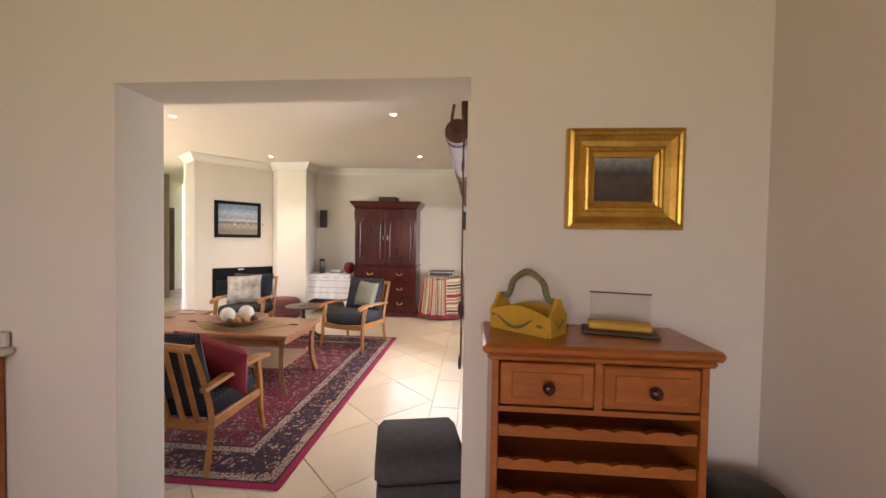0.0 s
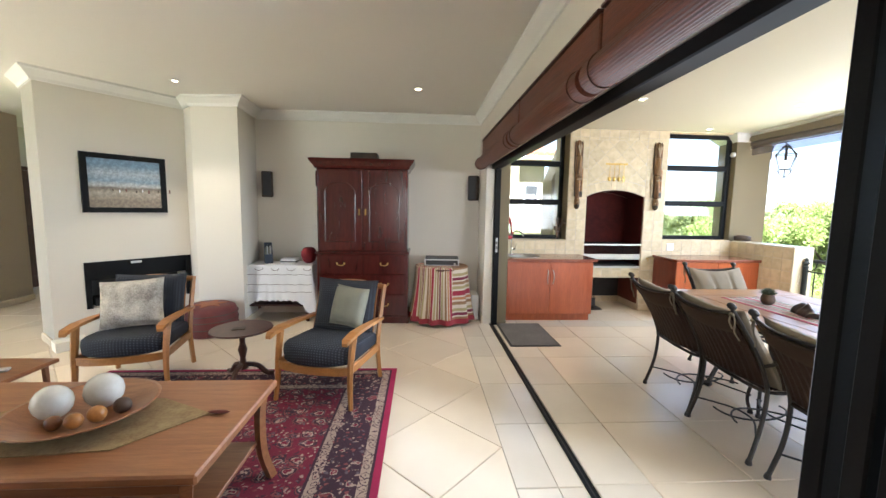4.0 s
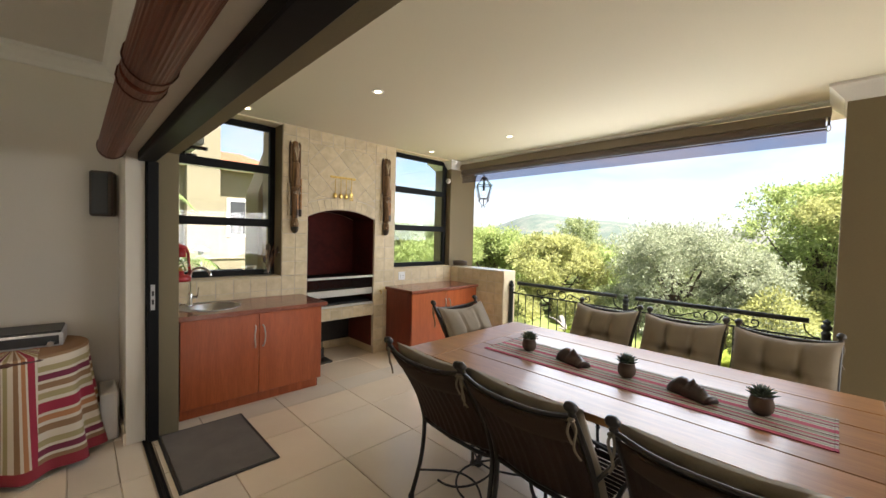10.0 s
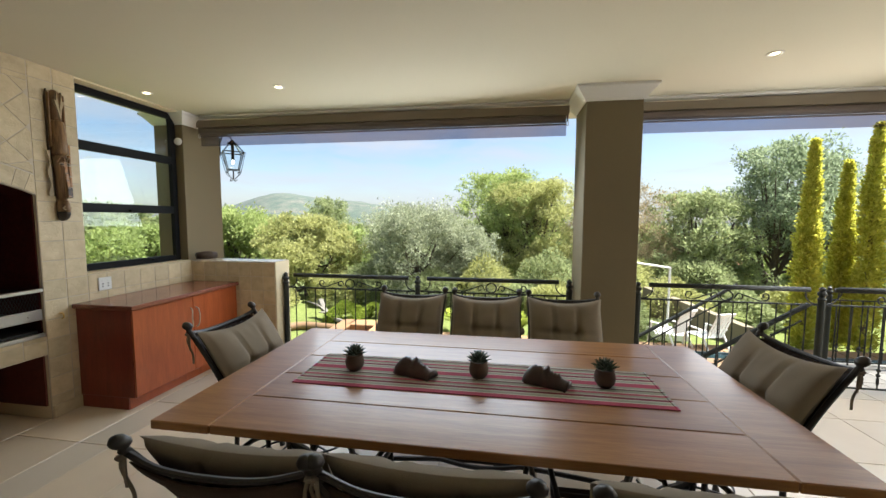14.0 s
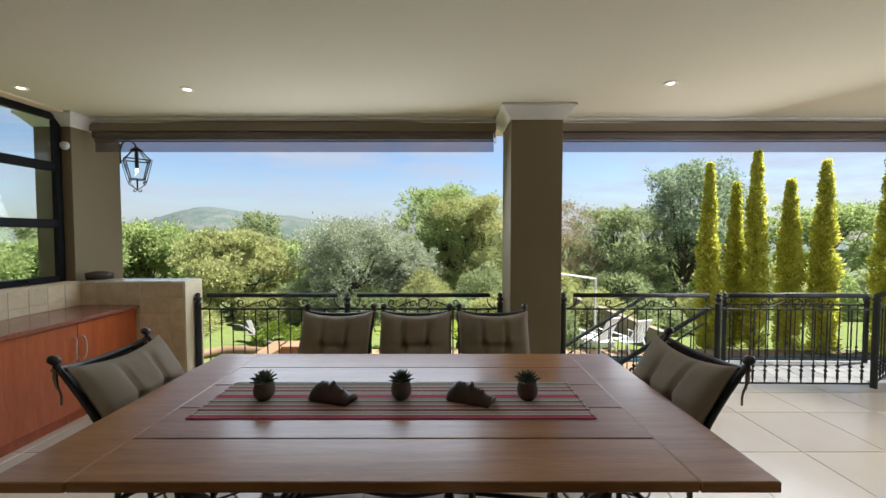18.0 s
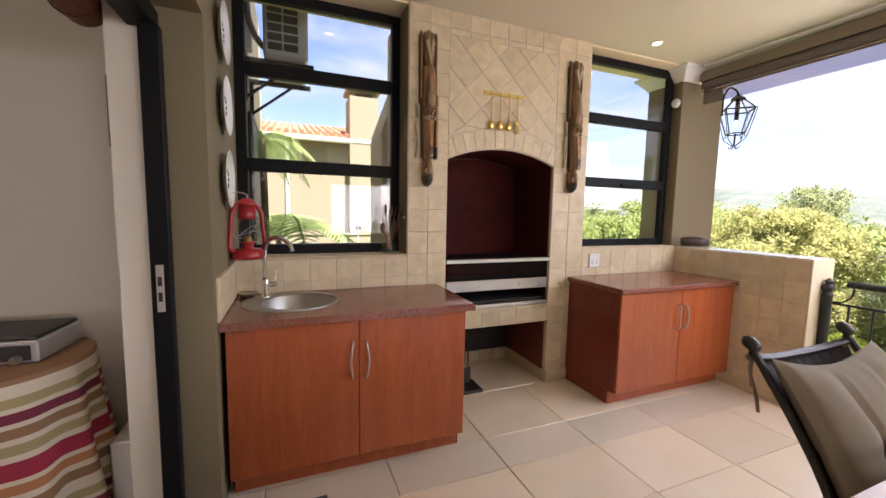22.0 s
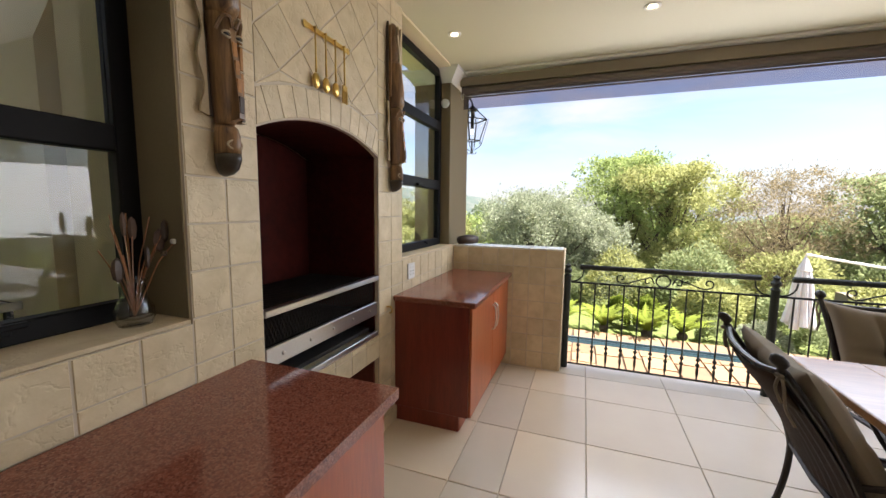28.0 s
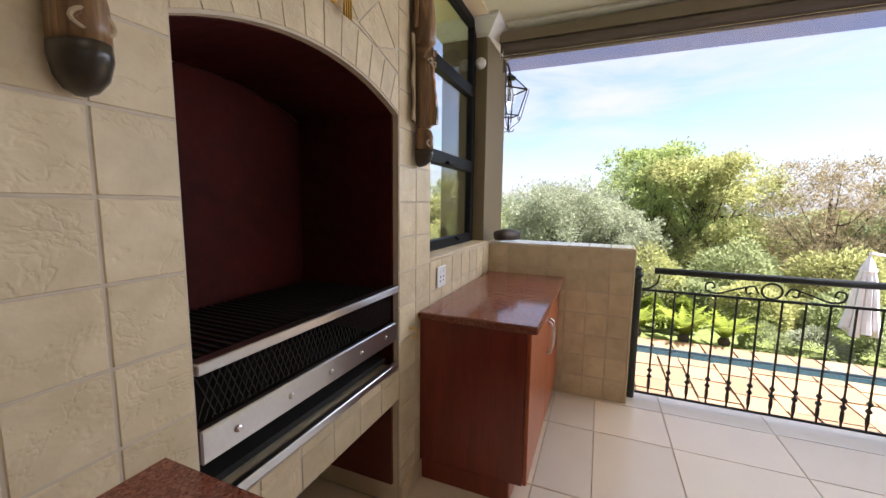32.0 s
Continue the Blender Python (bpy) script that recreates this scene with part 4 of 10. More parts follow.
HS0, HS1, HZ0, HZ1 = 0.26, flen - 0.01, 0.36, 0.86
bm = B()
for s0, s1, z0, z1 in ((0, HS0, 0, LCEIL), (HS0, flen, HZ1, LCEIL), (HS0, flen, 0, HZ0)):
    prism(bm, [fp(s0), fp(s1), fp(s1, 0.5), fp(s0, 0.5)], z0, z1)
setting("wall_fireplace", bm, CREAM, "angled white chimney wall")
setting("wall_chimney", prism(B(), [CB1, CB2, CB3, (-3.0, 7.10), (-3.0, 7.4), (-4.3, 7.4)], 0, LCEIL), CREAM, "rounded cream chimney pier")
hearth = thing("fireplace", "built-in black gas fireplace with a dark steel surround", "fireplace")
for nm, s0, s1, z0, z1, o0, o1, mt in (("surround", HS0, HS1, HZ1 - 0.07, HZ1, -0.012, 0.03, BLACK), ("surround", HS0, HS0 + 0.05, HZ0, HZ1 - 0.07, -0.012, 0.03, BLACK), ("surround", HS1 - 0.05, HS1, HZ0, HZ1 - 0.07, -0.012, 0.03, BLACK), ("firebox", HS0, HS1, HZ0, HZ1, 0.40, 0.42, SOOT), ("hood", HS0 + 0.05, HS1 - 0.05, HZ1 - 0.20, HZ1 - 0.07, 0.02, 0.05, BLACK), ("grate", HS0 + 0.1, HS1 - 0.1, HZ0, HZ0 + 0.08, 0.10, 0.30, SOOT), ("badge", 0.66, 0.76, HZ1 - 0.045, HZ1 - 0.02, -0.016, -0.013, STEEL)):
    part(nm, prism(B(), [fp(s0, o0), fp(s1, o0), fp(s1, o1), fp(s0, o1)], z0, z1), mt, hearth)
setting("hearth_ledge", prism(B(), [fp(-0.03, -0.16), fp(0.22, -0.16), fp(0.22, -0.003), fp(-0.03, -0.003)], 0, 0.10), CREAM)
# side of the chimney wall towards the hall, and the hall beyond
setting("wall_hall_return", prism(B(), [CB0, fp(0, 0.5), (-5.35, 6.55), (-5.15, 6.65), fp(0.02, 0.52)], 0, LCEIL), CREAM)
# the cream pier's shade is put into its tan colour
setting("wall_hall_pier", prism(B(), [(-7.04, 6.88), (-6.56, 6.72), (-6.74, 7.85), (-7.04, 7.90)], 0, LCEIL), TAN, "cream pier between hall and passage, coloured tan as in shade")
setting("wall_hall_north", box(B(), -10.2, -7.04, 7.45, 7.7, 0, LCEIL), CREAM)
setting("wall_passage_west", box(B(), -7.8, -7.6, 7.7, 9.3, 0, LCEIL), CREAM)
pdoor = thing("passage_door", "closed dark stained door at the end of the passage", "door", -7.598, 8.05, 0)
part("leaf", box(B(), 0.0, 0.04, 0, 0.86, 0.0, 2.03, 0.004), DARKWOOD, pdoor)
for y, z0, z1 in ((0.12, 0.2, 0.95), (0.12, 1.1, 1.9), (0.50, 0.2, 0.95), (0.50, 1.1, 1.9)):
    part("panel", box(B(), 0.0405, 0.052, y, y + 0.25, z0, z1, 0.005), DARKWOOD, pdoor)
for y0, y1, z0, z1 in ((-0.07, -0.002, 0, 2.032), (0.862, 0.93, 0, 2.032), (-0.07, 0.93, 2.033, 2.10)):
    part("architrave", box(B(), 0.0, 0.05, y0, y1, z0, z1, 0.006), DARKWOOD, pdoor)
part("handle", rod(B(), (0.06, 0.06, 1.0), (0.06, 0.17, 1.0), 0.01), STEEL, pdoor)
setting("wall_passage_end", box(B(), -7.2, -2.9, 9.3, 9.5, 0, LCEIL), CREAM)
setting("wall_passage_side", box(B(), -3.4, -3.2, 7.2, 9.5, 0, LCEIL), CREAM)
WY0, WY1, WZ0, WZ1 = 4.6, 6.5, 0.15, 2.15
setting("wall_hall_west", box(B(), -10.3, -10.0, 1.26, WY0, 0, 4.6), CREAM)
setting("wall_hall_west_2", box(B(), -10.3, -10.0, WY1, 9.5, 0, 4.6), CREAM)
setting("wall_hall_west_3", box(B(), -10.3, -10.0, WY0, WY1, WZ1, 4.6), CREAM)
setting("wall_hall_west_4", box(B(), -10.3, -10.0, WY0, WY1, 0, WZ0), CREAM)
hwin = thing("window_hall", "tall white framed window lighting the hall", "window", -10.15, 0, 0)
for y in (WY0, (WY0 + WY1) / 2 - 0.03, WY1 - 0.06):
    part("window_frame", box(B(), -0.03, 0.03, y, y + 0.06, WZ0, WZ1, 0.004), WHITE, hwin)
for z in (WZ0, WZ1 - 0.06):
    for y0, y1 in ((WY0 + 0.061, (WY0 + WY1) / 2 - 0.031), ((WY0 + WY1) / 2 + 0.031, WY1 - 0.061)):
        part("window_frame", box(B(), -0.03, 0.03, y0, y1, z, z + 0.06, 0.004), WHITE, hwin)
for y0, y1 in ((WY0 + 0.061, (WY0 + WY1) / 2 - 0.031), ((WY0 + WY1) / 2 + 0.031, WY1 - 0.061)):
    part("pane", box(B(), -0.003, 0.003, y0, y1, WZ0 + 0.06, WZ1 - 0.06), WINDOWGLASS, hwin).visible_shadow = False
setting("ceiling_living", box(B(), -5.2, 0.20, 1.51, 9.5, LCEIL, LCEIL + 0.2), CEIL, "white plastered ceiling")
setting("ceiling_hall", box(box(B(), -10.2, -5.2, 6.1, 9.5, LCEIL, LCEIL + 0.2), -6.6, -5.2, 4.6, 6.1, LCEIL, LCEIL + 0.2), CEIL)
setting("ceiling_void", box(box(box(B(), -10.3, -5.0, 1.26, 6.3, 4.4, 4.6), -5.2, -5.0, 1.26, 4.6, LCEIL + 0.2, 4.4), -10.2, -5.0, 6.1, 6.3, LCEIL + 0.2, 4.4), CEIL)
bal = thing("balustrade", "dark balusters of the upstairs landing above the hall", "railing", -8.2, 6.05, 2.96)
for i in range(12):
    part("baluster", box(B(), -1.3 + i * 0.22, -1.22 + i * 0.22, -0.02, 0.02, 0, 0.85, 0.008), DARKWOOD, bal)
part("handrail", box(B(), -1.4, 1.3, -0.03, 0.03, 0.85, 0.90, 0.01), DARKWOOD, bal)
setting("cornice_living", moulding(moulding(B(), [(0.06, 1.51), (0.06, 7.10), (-2.98, 7.10), CB3, CB2, CB1, CB0, fp(0, 0.52)], cove_at(LCEIL)), [(-5.2, 1.51), (0.06, 1.51)][::-1], [(o, h) for o, h in cove_at(LCEIL)]), WHITE, "white coved cornice")
bm = B()
moulding(bm, [(0.06, OY1), (0.06, 7.10), (-2.98, 7.10), CB3, CB2], BASE)
moulding(bm, [CB0, fp(0, 0.5)], BASE)
moulding(bm, [(-6.74, 7.85), (-6.56, 6.72), (-7.04, 6.88)], BASE)
moulding(bm, [(0.06, 1.51), (0.06, OY0)], BASE)
setting("baseboard_living", bm, FLOORTILE)

# veranda: barbecue wall with two windows and the arched hearth
W1, W2 = (WX, 1.38, 1.06, 2.65), (2.85, 3.925, 1.08, 2.65)
AX0, AX1, ASP, ATOP = 1.66, 2.537, 1.705, 1.80


def arch_z(x, lift=0.0):
    """Height of the hearth's arch at x."""
    half = (AX1 - AX0) / 2
    rise = ATOP - ASP
    rad = (half * half + rise * rise) / (2 * rise)
    return ATOP - rad + math.sqrt(max(0.0, (rad + lift) ** 2 - (x - (AX0 + AX1) / 2) ** 2))


bm = B()
box(bm, W1[0], W1[1], FACE, 7.60, 0, W1[2] - 0.012)
box(bm, W1[0], W1[1], FACE + 0.004, 7.60, W1[3], TCEIL)
box(bm, W2[0], W2[1], FACE, 7.60, 0, W2[2] - 0.012)
box(bm, W2[0], W2[1], FACE + 0.004, 7.60, W2[3], TCEIL)
box(bm, W1[1], AX0, FACE, 7.78, 0, TCEIL)
box(bm, AX1, W2[0], FACE, 7.78, 0, TCEIL)
box(bm, AX0, AX1, FACE, 7.78, 0.50, 0.645)
top = [(AX0 + (AX1 - AX0) * i / 14, arch_z(AX0 + (AX1 - AX0) * i / 14)) for i in range(15)]
prism(bm, [(AX0, TCEIL)] + top + [(AX1, TCEIL)], FACE, 7.34, "y")
prism(bm, [(AX0, TCEIL)] + [(x, z + 0.03) for x, z in top] + [(AX1, TCEIL)], 7.3405, 7.78, "y")
box(bm, AX0, AX1, 7.73, 7.78, 0.6455, ATOP + 0.05)
setting("wall_barbecue", bm, STUCCO, "tile clad barbecue wall with two windows and an arched hearth")
setting("wall_flue", prism(B(), [(1.35, -1.2), (2.85, -1.2), (2.85, 1.98), (2.55, 2.80), (2.55, 4.4), (1.65, 4.4), (1.65, 2.80), (1.35, 1.98)], 7.845, 8.30, "y"), STUCCO, "rendered chimney breast behind the barbecue")
# black wall and thin black sheet close the back under the hearth
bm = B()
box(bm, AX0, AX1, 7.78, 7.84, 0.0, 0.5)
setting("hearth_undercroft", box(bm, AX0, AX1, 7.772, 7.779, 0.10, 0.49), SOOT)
braai = thing("barbecue", "arched built-in barbecue with dark red lining and steel drawers", "barbecue")
bm = B()
prism(bm, [(AX0 + 0.004, 0.66)] + [(x, z - 0.006) for x, z in top] + [(AX1 - 0.004, 0.66)], 7.70, 7.72, "y")
part("back_plate", bm, FIREBRICK, braai)
part("side_plate", prism(B(), [(7.225, 0.66), (7.70, 0.66), (7.70, ASP), (7.225, ASP)], AX0 + 0.001, AX0 + 0.012, "x"), FIREBRICK, braai)
part("side_plate", prism(B(), [(7.225, 0.66), (7.70, 0.66), (7.70, ASP), (7.225, ASP)], AX1 - 0.012, AX1 - 0.001, "x"), FIREBRICK, braai)
bm = B()
skin(bm, [[Vector((x, 7.225, z - 0.003)) for x, z in top] + [Vector((x, 7.225, z + 0.02)) for x, z in top[::-1]], [Vector((x, 7.70, z - 0.003)) for x, z in top] + [Vector((x, 7.70, z + 0.02)) for x, z in top[::-1]]])
part("hood", bm, FIREBRICK, braai)
part("front_bar", box(B(), AX0 + 0.005, AX1 - 0.005, 7.195, 7.235, 0.985, 1.012, 0.003), STEEL, braai, "bright steel bar")
for i in range(30):
    part("grid_bar", box(B(), AX0 + 0.03 + i * 0.0275, AX0 + 0.037 + i * 0.0275, 7.24, 7.66, 0.992, 1.0), SOOT, braai)
for k in range(3):
    part("grid_rail", box(B(), AX0 + 0.012, AX1 - 0.012, 7.32 + 0.13 * k, 7.33 + 0.13 * k, 0.984, 0.9915), SOOT, braai)
bm = B()
for i in range(44):
    x = AX0 + 0.02 + i * 0.019
    rod(bm, (x, 7.232, 0.86), (x + 0.05, 7.232, 0.98), 0.0016, n=4)
    rod(bm, (x + 0.05, 7.2355, 0.86), (x, 7.2355, 0.98), 0.0016, n=4)
tagged(part("mesh_screen", bm, SOOT, braai), "", "", "", "stuff")
drawer = part("ash_drawer", box(B(), AX0 + 0.01, AX1 - 0.01, 7.205, 7.228, 0.775, 0.855, 0.004), STEEL, braai, "dulled steel drawer front tilted on its runners")
for i in range(5):
    part("rivet", lathe(B(), ((0.009, 0), (0.009, 0.004), (0.005, 0.007)), n=8), STEEL, drawer).matrix_basis = pose(AX0 + 0.1 + i * 0.17, 7.205, 0.815, 90)
part("lower_bar", box(B(), AX0 + 0.005, AX1 - 0.005, 7.20, 7.225, 0.648, 0.675, 0.003), STEEL, braai)
part("ash_pan", box(B(), AX0 + 0.012, AX1 - 0.012, 7.26, 7.69, 0.67, 0.69), SOOT, braai)
part("ash_tray", box(B(), AX0 + 0.012, AX1 - 0.012, 7.235, 7.69, 0.79, 0.80), SOOT, braai)
setting("wall_undercroft", box(box(B(), AX0 + 0.001, AX0 + 0.014, FACE + 0.02, 7.77, 0.1, 0.499), AX1 - 0.014, AX1 - 0.001, FACE + 0.02, 7.77, 0.1, 0.499), UNDERLINING, "dark red plates lining the space under the hearth")
stand = thing("fire_tool_stand", "black iron fire tool stand on a square base under the hearth", "tool stand", 1.86, 7.30, 0)
part("base", box(B(), -0.13, 0.13, -0.10, 0.10, 0, 0.025, 0.006), IRON, stand)
part("pole", lathe(B(), ((0.05, 0.025), (0.02, 0.05), (0.012, 0.1), (0.012, 0.44), (0.02, 0.455), (0.001, 0.47)), n=12), IRON, stand)
part("shovel", box(B(), -0.05, 0.05, -0.035, -0.025, 0.06, 0.18, 0.004), IRON, stand)
part("hook", rod(B(), (0.05, 0.02, 0.05), (0.05, 0.02, 0.42), 0.006), IRON, stand)

# corner column, parapet, pillar and far column, each with its moulded cap
CAP = [(0.0, -0.12), (0.01, -0.12), (0.02, -0.10), (0.075, -0.035), (0.095, -0.02), (0.095, 0.0), (0.0, 0.0)]


def column(name, x0, x1, y0, y1, z0, label):
    ob = tagged(new(name, mesh_of(name, box(B(), x0, x1, y0, y1, z0, TCEIL, 0.004), KHAKI)), label, "", "", "structure")
    cap = moulding(B(), [(x0, y0), (x0, y1), (x1, y1), (x1, y0)], [(o, TCEIL + h) for o, h in CAP], True)
    setting("trim_capital", cap, WHITE, "white moulded column cap")
    return ob


column("column_corner", 3.93, 4.475, 7.245, 7.60, 0, "khaki corner column")
column("column_middle", 3.712, 4.17, 2.656, 3.118, -1.5, "khaki square pillar")
column("column_south", 3.712, 4.17, -1.62, -1.13, -1.5, "khaki square pillar")
setting("wall_parapet", box(B(), 3.94, 4.185, 6.212, 7.244, -1.5, 1.066), STUCCO, "tile clad low wall")
setting("wall_plinth", box(box(box(B(), 3.96, 4.155, 3.118, 6.21, -1.5, -0.30), 3.96, 4.155, -1.13, 2.656, -1.5, -0.30), 3.96, 4.155, -5.0, -1.62, -1.5, -0.30), KHAKI)
setting("ceiling_veranda", box(box(B(), WX, 4.75, 1.51, 7.60, TCEIL, TCEIL + 0.25), 1.30, 4.75, -5.2, 1.51, TCEIL, TCEIL + 0.25), VCEIL, "smooth off-white veranda ceiling")
setting("beam_veranda", box(box(box(B(), 4.02, 4.14, 3.213, 7.14, TCEIL - 0.02, TCEIL - 0.003), 4.02, 4.14, -1.03, 2.56, TCEIL - 0.02, TCEIL - 0.003), 4.02, 4.14, -5.0, -1.72, TCEIL - 0.02, TCEIL - 0.003), WHITE)
setting("roof_veranda", box(B(), -3.0, 5.0, -6.0, 7.9, TCEIL + 0.26, 3.3), TERRACOTTA)
setting("wall_veranda_south", box(B(), 1.30, 4.2, -5.2, -5.0, 0, TCEIL), KHAKI)
setting("cornice_veranda", moulding(B(), [(WX, 1.56), (WX, 7.205)][::-1], [(o, TCEIL - 0.002 + h) for o, h in COVE]), WHITE)
setting("jamb_trim", box(box(B(), 0.165, 0.195, OY1 - 0.012, OY1 - 0.002, 0, OH), 0.165, 0.195, OY0 + 0.002, OY0 + 0.012, 0, OH), BLACK)


# windows in the barbecue wall: black aluminium frames with two rails
def window(name, spec, y, rails, label):
    x0, x1, z0, z1 = spec
    w = thing(name, label, "window")
    w["kind"] = "structure"
    fr = 0.06
    for a in ((x0, x0 + fr, z0, z1), (x1 - fr, x1, z0, z1)):
        part("window_frame", box(B(), a[0], a[1], y, y + 0.05, a[2], a[3], 0.005), BLACK, w)
    zs = [z0 + fr / 2] + list(rails) + [z1 - fr / 2]
    for i, z in enumerate(zs):
        h = fr / 2 if i in (0, len(zs) - 1) else 0.04
        part("window_rail", box(B(), x0 + fr, x1 - fr, y - 0.004, y + 0.046, z - h, z + h, 0.005), BLACK, w)
    for a, b in zip(zs, zs[1:]):
        pane = part("pane", box(B(), x0 + fr, x1 - fr, y + 0.022, y + 0.028, a + 0.025, b - 0.025), WINDOWGLASS, w)
        pane.visible_shadow = False
    part("catch", box(box(B(), x1 - 0.42, x1 - 0.30, y - 0.03, y - 0.012, z0 + 0.045, z0 + 0.06, 0.004), x1 - 0.36, x1 - 0.33, y - 0.02, y - 0.004, z0 + 0.03, z0 + 0.055, 0.004), BLACK, w)
    part("catch", box(B(), x0 + 0.5, x0 + 0.6, y - 0.03, y - 0.005, rails[0] - 0.03, rails[0] - 0.012, 0.004), BLACK, w)
    return w


window("window_1", W1, 7.40, (1.616, 2.185), "black aluminium window over the sink looking on the neighbouring house")
window("window_2", W2, 7.33, (1.627, 2.155), "black aluminium window beside the corner column")
for nm, (x0, x1, z0, z1), y in (("window_sill", W1, 7.40), ("window_sill", W2, 7.33)):
    setting(nm, box(B(), x0 + 0.003, x1 - 0.003, FACE - 0.006, y - 0.003, z0 - 0.011, z0 + 0.002, 0.002), WALLTILE)
setting("window_reveal", box(box(B(), W1[1] - 0.004, W1[1] + 0.001, FACE + 0.006, 7.40, W1[2] + 0.004, W1[3]), W2[0] - 0.001, W2[0] + 0.004, FACE + 0.006, 7.33, W2[2] + 0.004, W2[3]), KHAKI)

# folding door: track, head, and the stack of folded leaves standing out over the veranda
door = thing("folding_door", "black aluminium folding door with its glazed leaves folded back against the jamb", "door")
part("track", box(box(B(), 0.148, 0.163, OY0, OY1, -0.006, 0.004), 0.178, 0.193, OY0, OY1, -0.006, 0.004), BLACK, door)
part("track", box(B(), 0.163, 0.178, OY0, OY1, -0.02, -0.004), SOOT, door)
part("head_rail", box(B(), 0.125, 0.225, OY0, OY1, OH - 0.065, OH - 0.002, 0.006), BLACK, door)
part("jamb", box(B(), 0.172, 0.238, OY1 - 0.055, OY1 - 0.013, 0, OH - 0.065, 0.005), BLACK, door)
part("jamb", box(B(), 0.13, 0.22, OY0 + 0.013, OY0 + 0.05, 0, OH - 0.065, 0.005), BLACK, door)
keep_plate = part("strike_plate", box(B(), 0.190, 0.215, OY1 - 0.060, OY1 - 0.056, 0.95, 1.13, 0.001), STEEL, door)
# raised black patches give the slots their inner dark
for k in (0.99, 1.05):
    part("slot", box(B(), 0.196, 0.209, OY1 - 0.062, OY1 - 0.0605, k, k + 0.035), SOOT, keep_plate)


def leaf_panel(y, tilt):
    lf = thing("door_leaf", "", "")
    lf.parent = door
    lf.matrix_basis = pose(0.20, y, 0.012, 0, 0, tilt)
    w, h, t = 0.76, OH - 0.085, 0.048
    for x0, x1 in ((0, 0.07), (w - 0.06, w)):
        part("stile", box(B(), x0, x1, -t / 2, t / 2, 0, h, 0.005), BLACK, lf)
    for z0, z1 in ((0, 0.09), (h - 0.075, h)):
        part("rail", box(B(), 0.07, w - 0.06, -t / 2, t / 2, z0, z1, 0.005), BLACK, lf)
    gp = part("pane", box(B(), 0.068, w - 0.058, -0.004, 0.004, 0.085, h - 0.07), WINDOWGLASS, lf)
    gp.visible_shadow = False
    for z in (0.25, 1.0, 1.75):
        part("hinge", rod(B(), (w - 0.01, t / 2 + 0.008, z), (w - 0.01, t / 2 + 0.008, z + 0.10), 0.011), BLACK, lf)
    return lf


leaves_at = (2.527, 2.443, 2.376, 2.309, 2.242, 2.175, 2.108)
for i, y in enumerate(leaves_at):
    lf = leaf_panel(y, 6.0 if i == 0 else (0.7 if i % 2 else -0.7))
    if i == 0:
        hb = B()
        rod(hb, (0.72, 0.02, 0.98), (0.72, 0.075, 0.98), 0.012)
        tube(hb, curve_pts([(0.72, 0.07, 0.98), (0.66, 0.08, 0.985), (0.60, 0.075, 0.97)], 4), 0.011)
        rod(hb, (0.72, -0.02, 0.98), (0.72, -0.07, 0.98), 0.012)
        box(hb, 0.70, 0.74, -0.03, 0.03, 0.90, 1.06, 0.006)
        part("handle", hb, BLACK, lf, "black lever handle")


# rolled bamboo blinds along the head of the folding door
def blind(y0, y1, near=False):
    b = thing("bamboo_blind", "rolled reddish bamboo blind hanging along the door head", "blind", 0, 0, 0, group="bamboo blinds")
    part("valance", box(B(), 0.012, 0.057, y0, y1, 2.15, 2.345, 0.006), BLINDWOOD, b)
    part("head_board", box(B(), 0.0, 0.057, y0, y1, 2.347, 2.362, 0.003), DARKWOOD, b)
    bm = B()
    n = 72
    rings = []
    for yy in (y0 + 0.01, y1 - 0.01):
        rings.append([Vector((-0.012 + (0.070 + 0.0016 * (i % 2)) * math.cos(2 * math.pi * i / n), yy, 2.062 + (0.070 + 0.0016 * (i % 2)) * math.sin(2 * math.pi * i / n))) for i in range(n)])
    skin(bm, rings)
    part("roll", bm, BLINDWOOD, b)
    for yy in (y0 + 0.009, y1 - 0.009):
        part("roll_end", rod(B(), (-0.012, yy - 0.006, 2.062), (-0.012, yy + 0.006, 2.062), 0.026, n=14), DARKWOOD, b)
    for yy in (y0 + 0.10, y1 - 0.10):
        part("cord", tube(B(), [(-0.012 + 0.075 * math.cos(a), yy, 2.062 + 0.075 * math.sin(a)) for a in [2 * math.pi * k / 16 for k in range(16)]], 0.003, 5, True), DARKWOOD, b)
    if near:
        part("cord_loop", tube(B(), curve_pts([(-0.03, y0 - 0.03, 2.2), (-0.04, y0 - 0.05, 2.08), (-0.01, y0 - 0.06, 1.98), (0.03, y0 - 0.045, 2.08), (0.02, y0 - 0.03, 2.2)], 5), 0.009, 6), DARKWOOD, b)
        part("pull_cord", rod(B(), (0.035, y0 - 0.06, 0.72), (0.03, y0 - 0.055, 2.0), 0.005, n=6), DARKWOOD, b)
        part("pull_cord", rod(B(), (0.03, y0 - 0.10, 1.85), (0.03, y0 - 0.09, 2.1), 0.005, n=6), DARKWOOD, b)
        for yy, zz, k in ((-0.10, 1.83, 0.011), (-0.06, 0.71, 0.010), (-0.058, 1.02, 0.018)):
            part("tassel", lathe(B(), ((0.004, 0.05), (k * 0.6, 0.045), (k, 0.02), (k * 0.8, -0.02), (0.004, -0.03)), 0.03, y0 + yy, zz, 10), DARKWOOD, b)
    return b


blind(2.02, 3.395, True)
blind(3.42, 4.775)
blind(4.80, 6.61)

